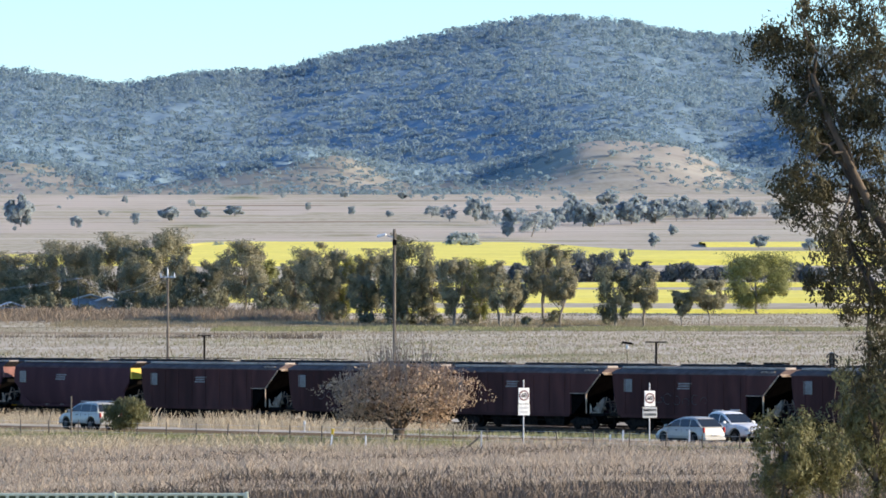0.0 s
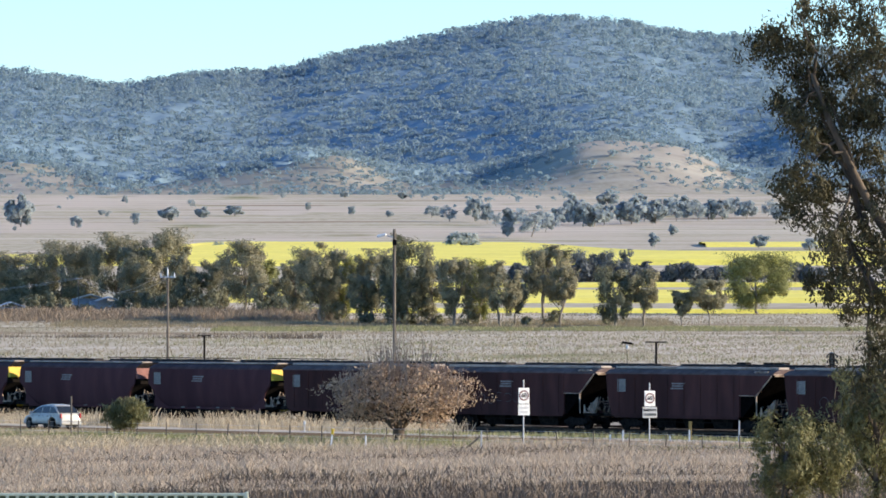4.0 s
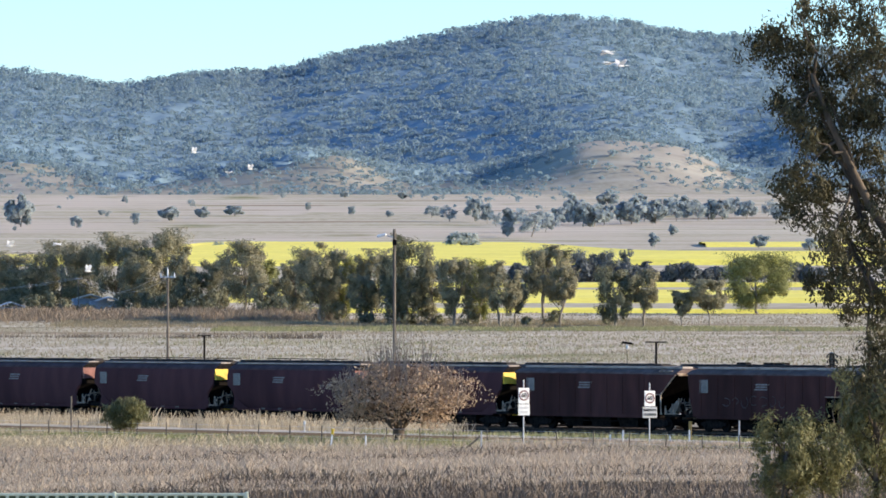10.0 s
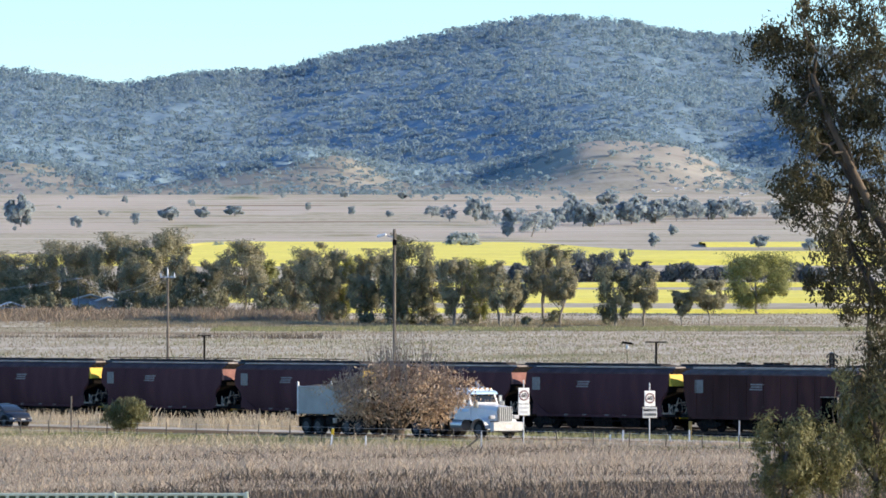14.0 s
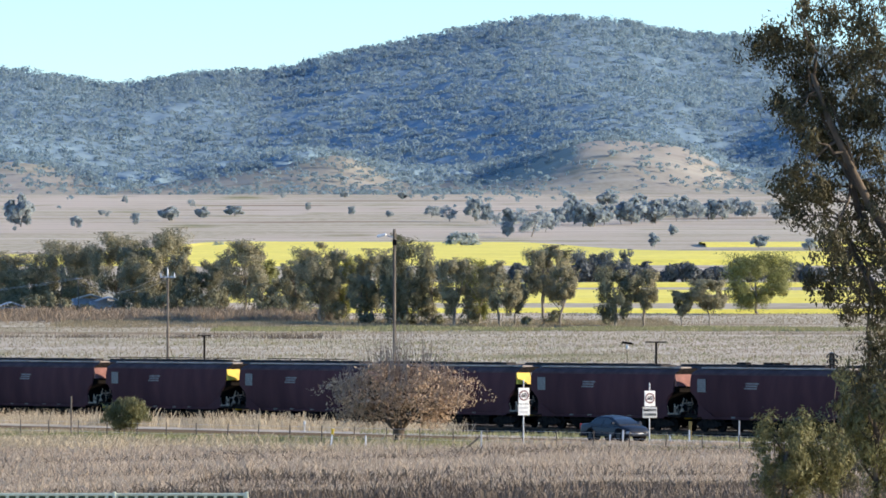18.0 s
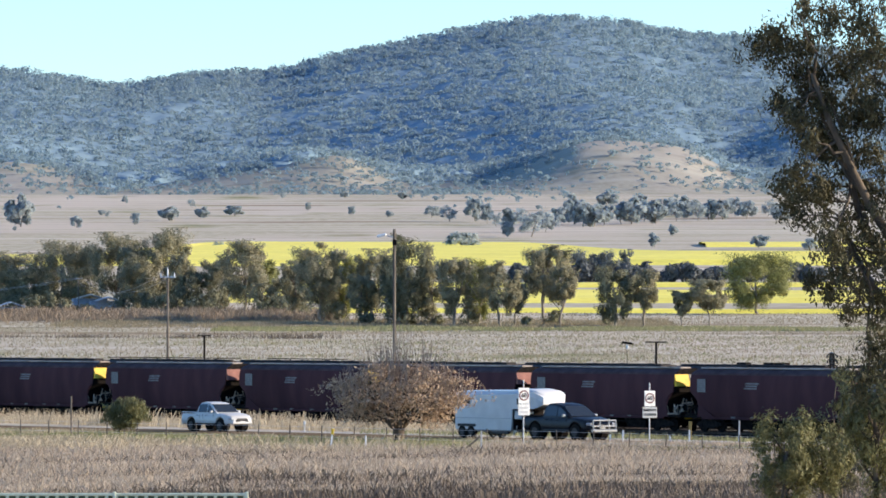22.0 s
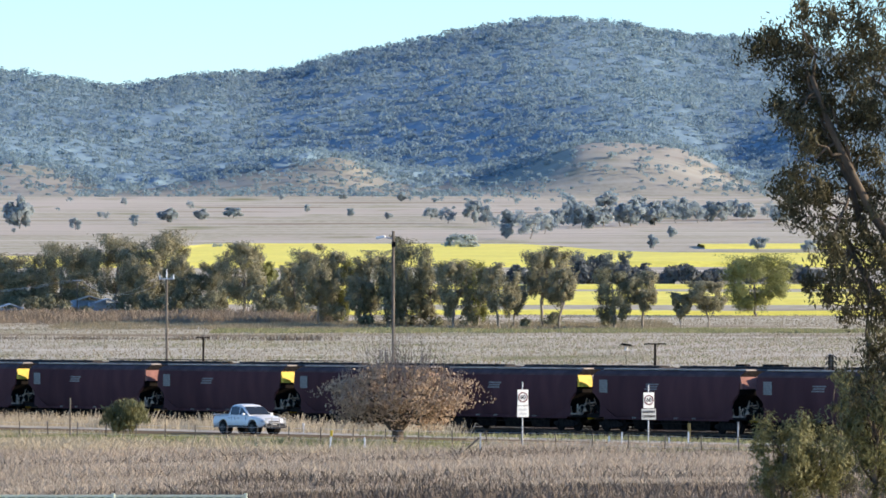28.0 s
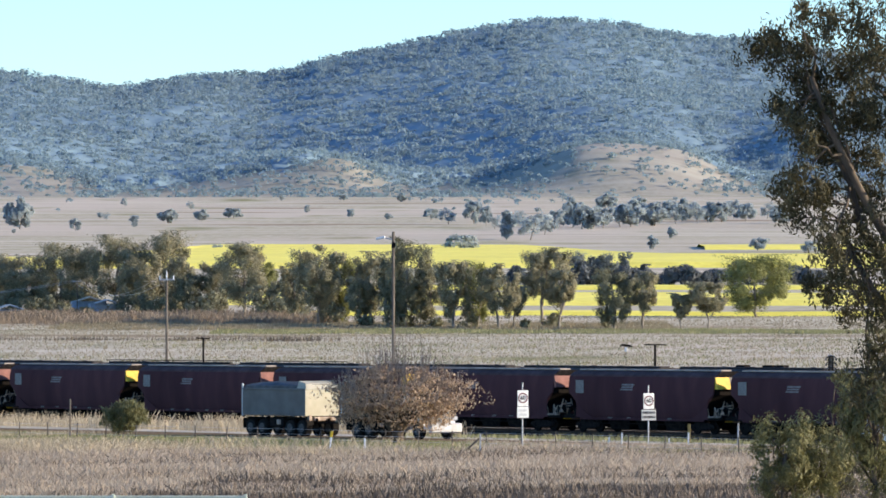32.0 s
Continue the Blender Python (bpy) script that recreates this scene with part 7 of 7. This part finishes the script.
COCKATOOS = [bird("cockatoo", "white cockatoo in flight with spread wings", 1.0, M_FEATHER, M_FEATHER, M_FEATHER, 0.5) for i in range(11)]
FLOCK = [bird("cockatoo", "white cockatoo flying low over the slope", 1.0, M_FEATHER, M_FEATHER, M_FEATHER, 0.5) for i in range(7)]
PARROT_LOW = bird("king_parrot", "green parrot with a red head hopping up from the weeds", 0.55, M_PARROT, M_PARROT, M_PARROT_RED, 0.7)
PARROT = bird("king_parrot", "green and red parrot flying over the weeds", 0.62, M_PARROT, M_PARROT, M_PARROT_RED, 0.7)


# ---- what moves ----
LANE_FAR, LANE_NEAR, ROAD_TOP = 232.8, 229.9, 0.07


def along(p, mrad):
    """Metres along the road at which a thing on the line p is seen in that direction (thousandths, right of straight ahead)."""
    m = mrad / 1000
    return p * (NY * m + DY) / (DX - DY * m)


def drive(ob, p, marks, back=0.0, rightward=True):
    """Key a vehicle from the directions in which it is seen; before and after these it holds its speed."""
    pts = [(t, along(p, d)) for t, d in marks]
    (t0, s0), (t1, s1) = pts[0], pts[1]
    (ta, sa), (tb, sb) = pts[-2], pts[-1]
    v0, v1 = (s1 - s0) / (t1 - t0), (sb - sa) / (tb - ta)
    rows = []
    if t0 > 0:
        rows.append((0.0, s0 - v0 * t0))
    rows += pts
    if tb < 32:
        rows.append((32.0, sb + v1 * (32 - tb)))
    out = []
    for t, s in rows:
        x, y = at_road(p, s - back)
        out.append((t, pose(x, y, ROAD_TOP, 0, 0, HEAD if rightward else HEAD + 180)))
    walk(ob, out)


def fly(who, dist, marks, beat, turned=214.0, nose=0.0):
    """Key a bird from the directions (thousandths right and up) in which it is seen; its wings beat while it is near."""
    ob, wings = who
    pts = [(t, Vector((a / 1000 * dist, dist, 7.2 + b / 1000 * dist))) for t, a, b in marks]
    v0 = (pts[1][1] - pts[0][1]) / (pts[1][0] - pts[0][0])
    v1 = (pts[-1][1] - pts[-2][1]) / (pts[-1][0] - pts[-2][0])
    v0.z, v1.z = 0, 0
    rows = [(0.0, pts[0][1] - v0 * pts[0][0])] + pts + [(32.0, pts[-1][1] + v1 * (32 - pts[-1][0]))]
    walk(ob, [(t, pose(p.x, p.y, p.z, 0, nose, turned)) for t, p in rows])
    a, b = max(0.1, pts[0][0] - 0.8), min(31.9, pts[-1][0] + 0.8)
    n = int((b - a) / 0.0667)
    for side, w in zip((-1, 1), wings):
        beats = [(0.0, 0.0)] + [(a + i * 0.0667, 42 * math.sin(i * 0.0667 * beat * 6.283) + 18) for i in range(n + 1)] + [(32.0, 0.0)]
        walk(w, [(t, pose(0, 0, 0, side * ang, 0, 0)) for t, ang in beats])


def motions():
    for ob, ds in TRAIN:
        rows = []
        for i in range(17):
            t = i * 2.0
            x, y = at_road(TRAIN_P, train_at(t) + ds)
            rows.append((t, pose(x, y, RAIL_TOP, 0, 0, HEAD)))
        walk(ob, rows)
    drive(SUV, LANE_NEAR, [(0, -52.9), (0.5, -63.9)], rightward=False)
    drive(WAGON_CAR, LANE_NEAR, [(0, 37.0), (1, 10.6), (2.5, -25.2), (3.5, -47.8)], rightward=False)
    drive(UTE_A, LANE_FAR, [(0, 43.0), (0.5, 55.5)])
    truck_a = [(11.4, -53.3), (12.8, -20.2), (13.0, -15.4), (14.3, 17.8), (16.6, 83.5)]
    drive(TRUCK_A, LANE_FAR, truck_a)
    drive(DOG_A, LANE_FAR, truck_a, back=10.75)
    drive(HATCH, LANE_FAR, [(14.3, -59.4), (16.6, -7.5), (18.2, 31.0)])
    ute_b = [(19.5, -47.3), (21.1, -7.0), (22.2, 24.4), (23.0, 48.2), (23.4, 61.4)]
    drive(UTE_B, LANE_FAR, ute_b, back=-0.2)
    drive(HORSE, LANE_FAR, ute_b, back=2.0)
    drive(UTE_C, LANE_FAR, [(21.1, -56.5), (22.2, -28.5), (23.4, 4.3), (24.5, 35.2)])
    drive(SMALL_CAR, LANE_FAR, [(23.0, -52.4), (23.4, -42.5), (25.3, 5.4)])
    drive(UTE_D, LANE_FAR, [(27.6, -37.2), (28.0, -28.8), (30.7, 33.2)])
    truck_b = [(30.7, -27.3), (31.5, -11.0), (32.0, 0.8)]
    drive(TRUCK_B, LANE_FAR, truck_b)
    drive(DOG_B, LANE_FAR, truck_b, back=10.6)
    fly(COCKATOOS[0], 300, [(9.5, 53.9, 47.6), (10, 24.5, 39.4), (10.5, -4.0, 31.3), (11, -34.7, 24.2), (11.5, -64.7, 17.5)], 3.6)
    fly(COCKATOOS[1], 304, [(9.5, 53.5, 45.5), (10, 24.7, 37.7), (10.5, -2.9, 29.7), (11, -32.6, 22.6), (11.5, -61.3, 16.0)], 3.8)
    fly(COCKATOOS[2], 308, [(9.5, 55.6, 45.1), (10, 26.6, 37.3), (10.5, -0.3, 29.2), (11, -28.7, 21.9), (11.5, -57.1, 15.4)], 3.9)
    fly(COCKATOOS[3], 512, [(7.0, 45.2, 35.9), (7.2, 38.0, 32.4), (7.7, 20.5, 24.6), (8, 11.3, 23.2), (9, -12.2, 18.8), (9.5, -24.2, 20.9), (10, -37.3, 24.3), (10.5, -49.3, 25.8), (11, -58.5, 23.6)], 4.0)
    fly(COCKATOOS[4], 516, [(7.0, 49.3, 36.9), (7.2, 42.1, 33.5), (7.7, 26.5, 27.0), (8, 20.2, 22.6), (9, -8.7, 19.6), (9.5, -19.4, 19.7), (10, -32.2, 21.3), (10.5, -44.4, 22.2), (11, -54.0, 21.9)], 4.2)
    fly(COCKATOOS[5], 520, [(7.0, 52.5, 37.5), (7.2, 44.1, 33.8), (7.7, 30.0, 28.0), (8, 25.1, 24.3), (9, -6.9, 19.4), (9.5, -17.9, 21.3), (10, -28.9, 21.8), (10.5, -39.6, 21.8), (11, -50.3, 21.8)], 4.3)
    fly(COCKATOOS[6], 424, [(7.0, 49.0, 29.0), (7.2, 44.8, 26.0), (7.7, 34.2, 22.0), (8, 27.6, 18.2), (9, -31.9, 13.6), (9.5, -49.0, 11.6), (10, -64.9, 10.3)], 4.5)
    fly(COCKATOOS[7], 428, [(7.0, 51.5, 31.5), (7.2, 46.5, 29.7), (7.7, 36.0, 27.5), (8, 30.2, 25.7), (9, -23.1, 13.6), (9.5, -41.9, 11.2), (10, -57.9, 10.6)], 4.7)
    fly(COCKATOOS[8], 432, [(7.2, 55.0, 31.0), (7.7, 42.0, 28.0), (8, 35.2, 26.0), (9, -19.0, 13.3), (9.5, -37.3, 8.0), (10, -53.2, 6.5)], 4.8)
    fly(COCKATOOS[9], 336, [(11.5, 42.9, 22.6), (12, 9.3, 12.9), (13, -42.7, 9.3), (13.5, -66.4, 8.2)], 5.0)
    fly(COCKATOOS[10], 340, [(11.5, 46.3, 24.3), (12, 16.8, 18.6), (13, -39.2, 8.6), (13.5, -64.7, 7.4)], 5.1)
    for i, (a, b) in enumerate(((-63.3, 19.7), (-59.9, 19.8), (-56.1, 19.4), (-53.2, 18.6), (-50.2, 19.0), (-49.8, 17.3), (-45.5, 18.0))):
        fly(FLOCK[i], 430 + 4 * i, [(16.6, a + 12.7, b - 1.2 + 0.2 * (i % 3)), (17.0, a, b)], 4.0 + 0.15 * i)
    fly(PARROT_LOW, 190, [(6.7, 0.0, -29.8), (7.0, 1.7, -26.4), (7.1, 2.4, -25.4), (7.2, 3.8, -23.6), (7.3, 4.8, -24.7), (7.4, 5.8, -26.4), (7.6, 6.4, -29.8), (8.0, 3.0, -29.8)], 4.5, 20.0, -68.0)
    fly(PARROT, 200, [(22.8, 21.7, -29.1), (22.9, 17.0, -25.7), (23.0, 11.7, -20.3), (23.1, 6.5, -14.3), (23.2, -0.6, -6.8), (23.3, -5.3, -3.0), (23.4, -11.7, 1.3), (23.5, -16.0, 3.5), (23.7, -26.3, 4.3), (23.8, -31.5, 3.4), (24.0, -41.8, -2.6), (24.1, -45.2, -5.2), (24.4, -56.0, -13.0), (24.8, -70.0, -21.0)], 4.5)


motions()
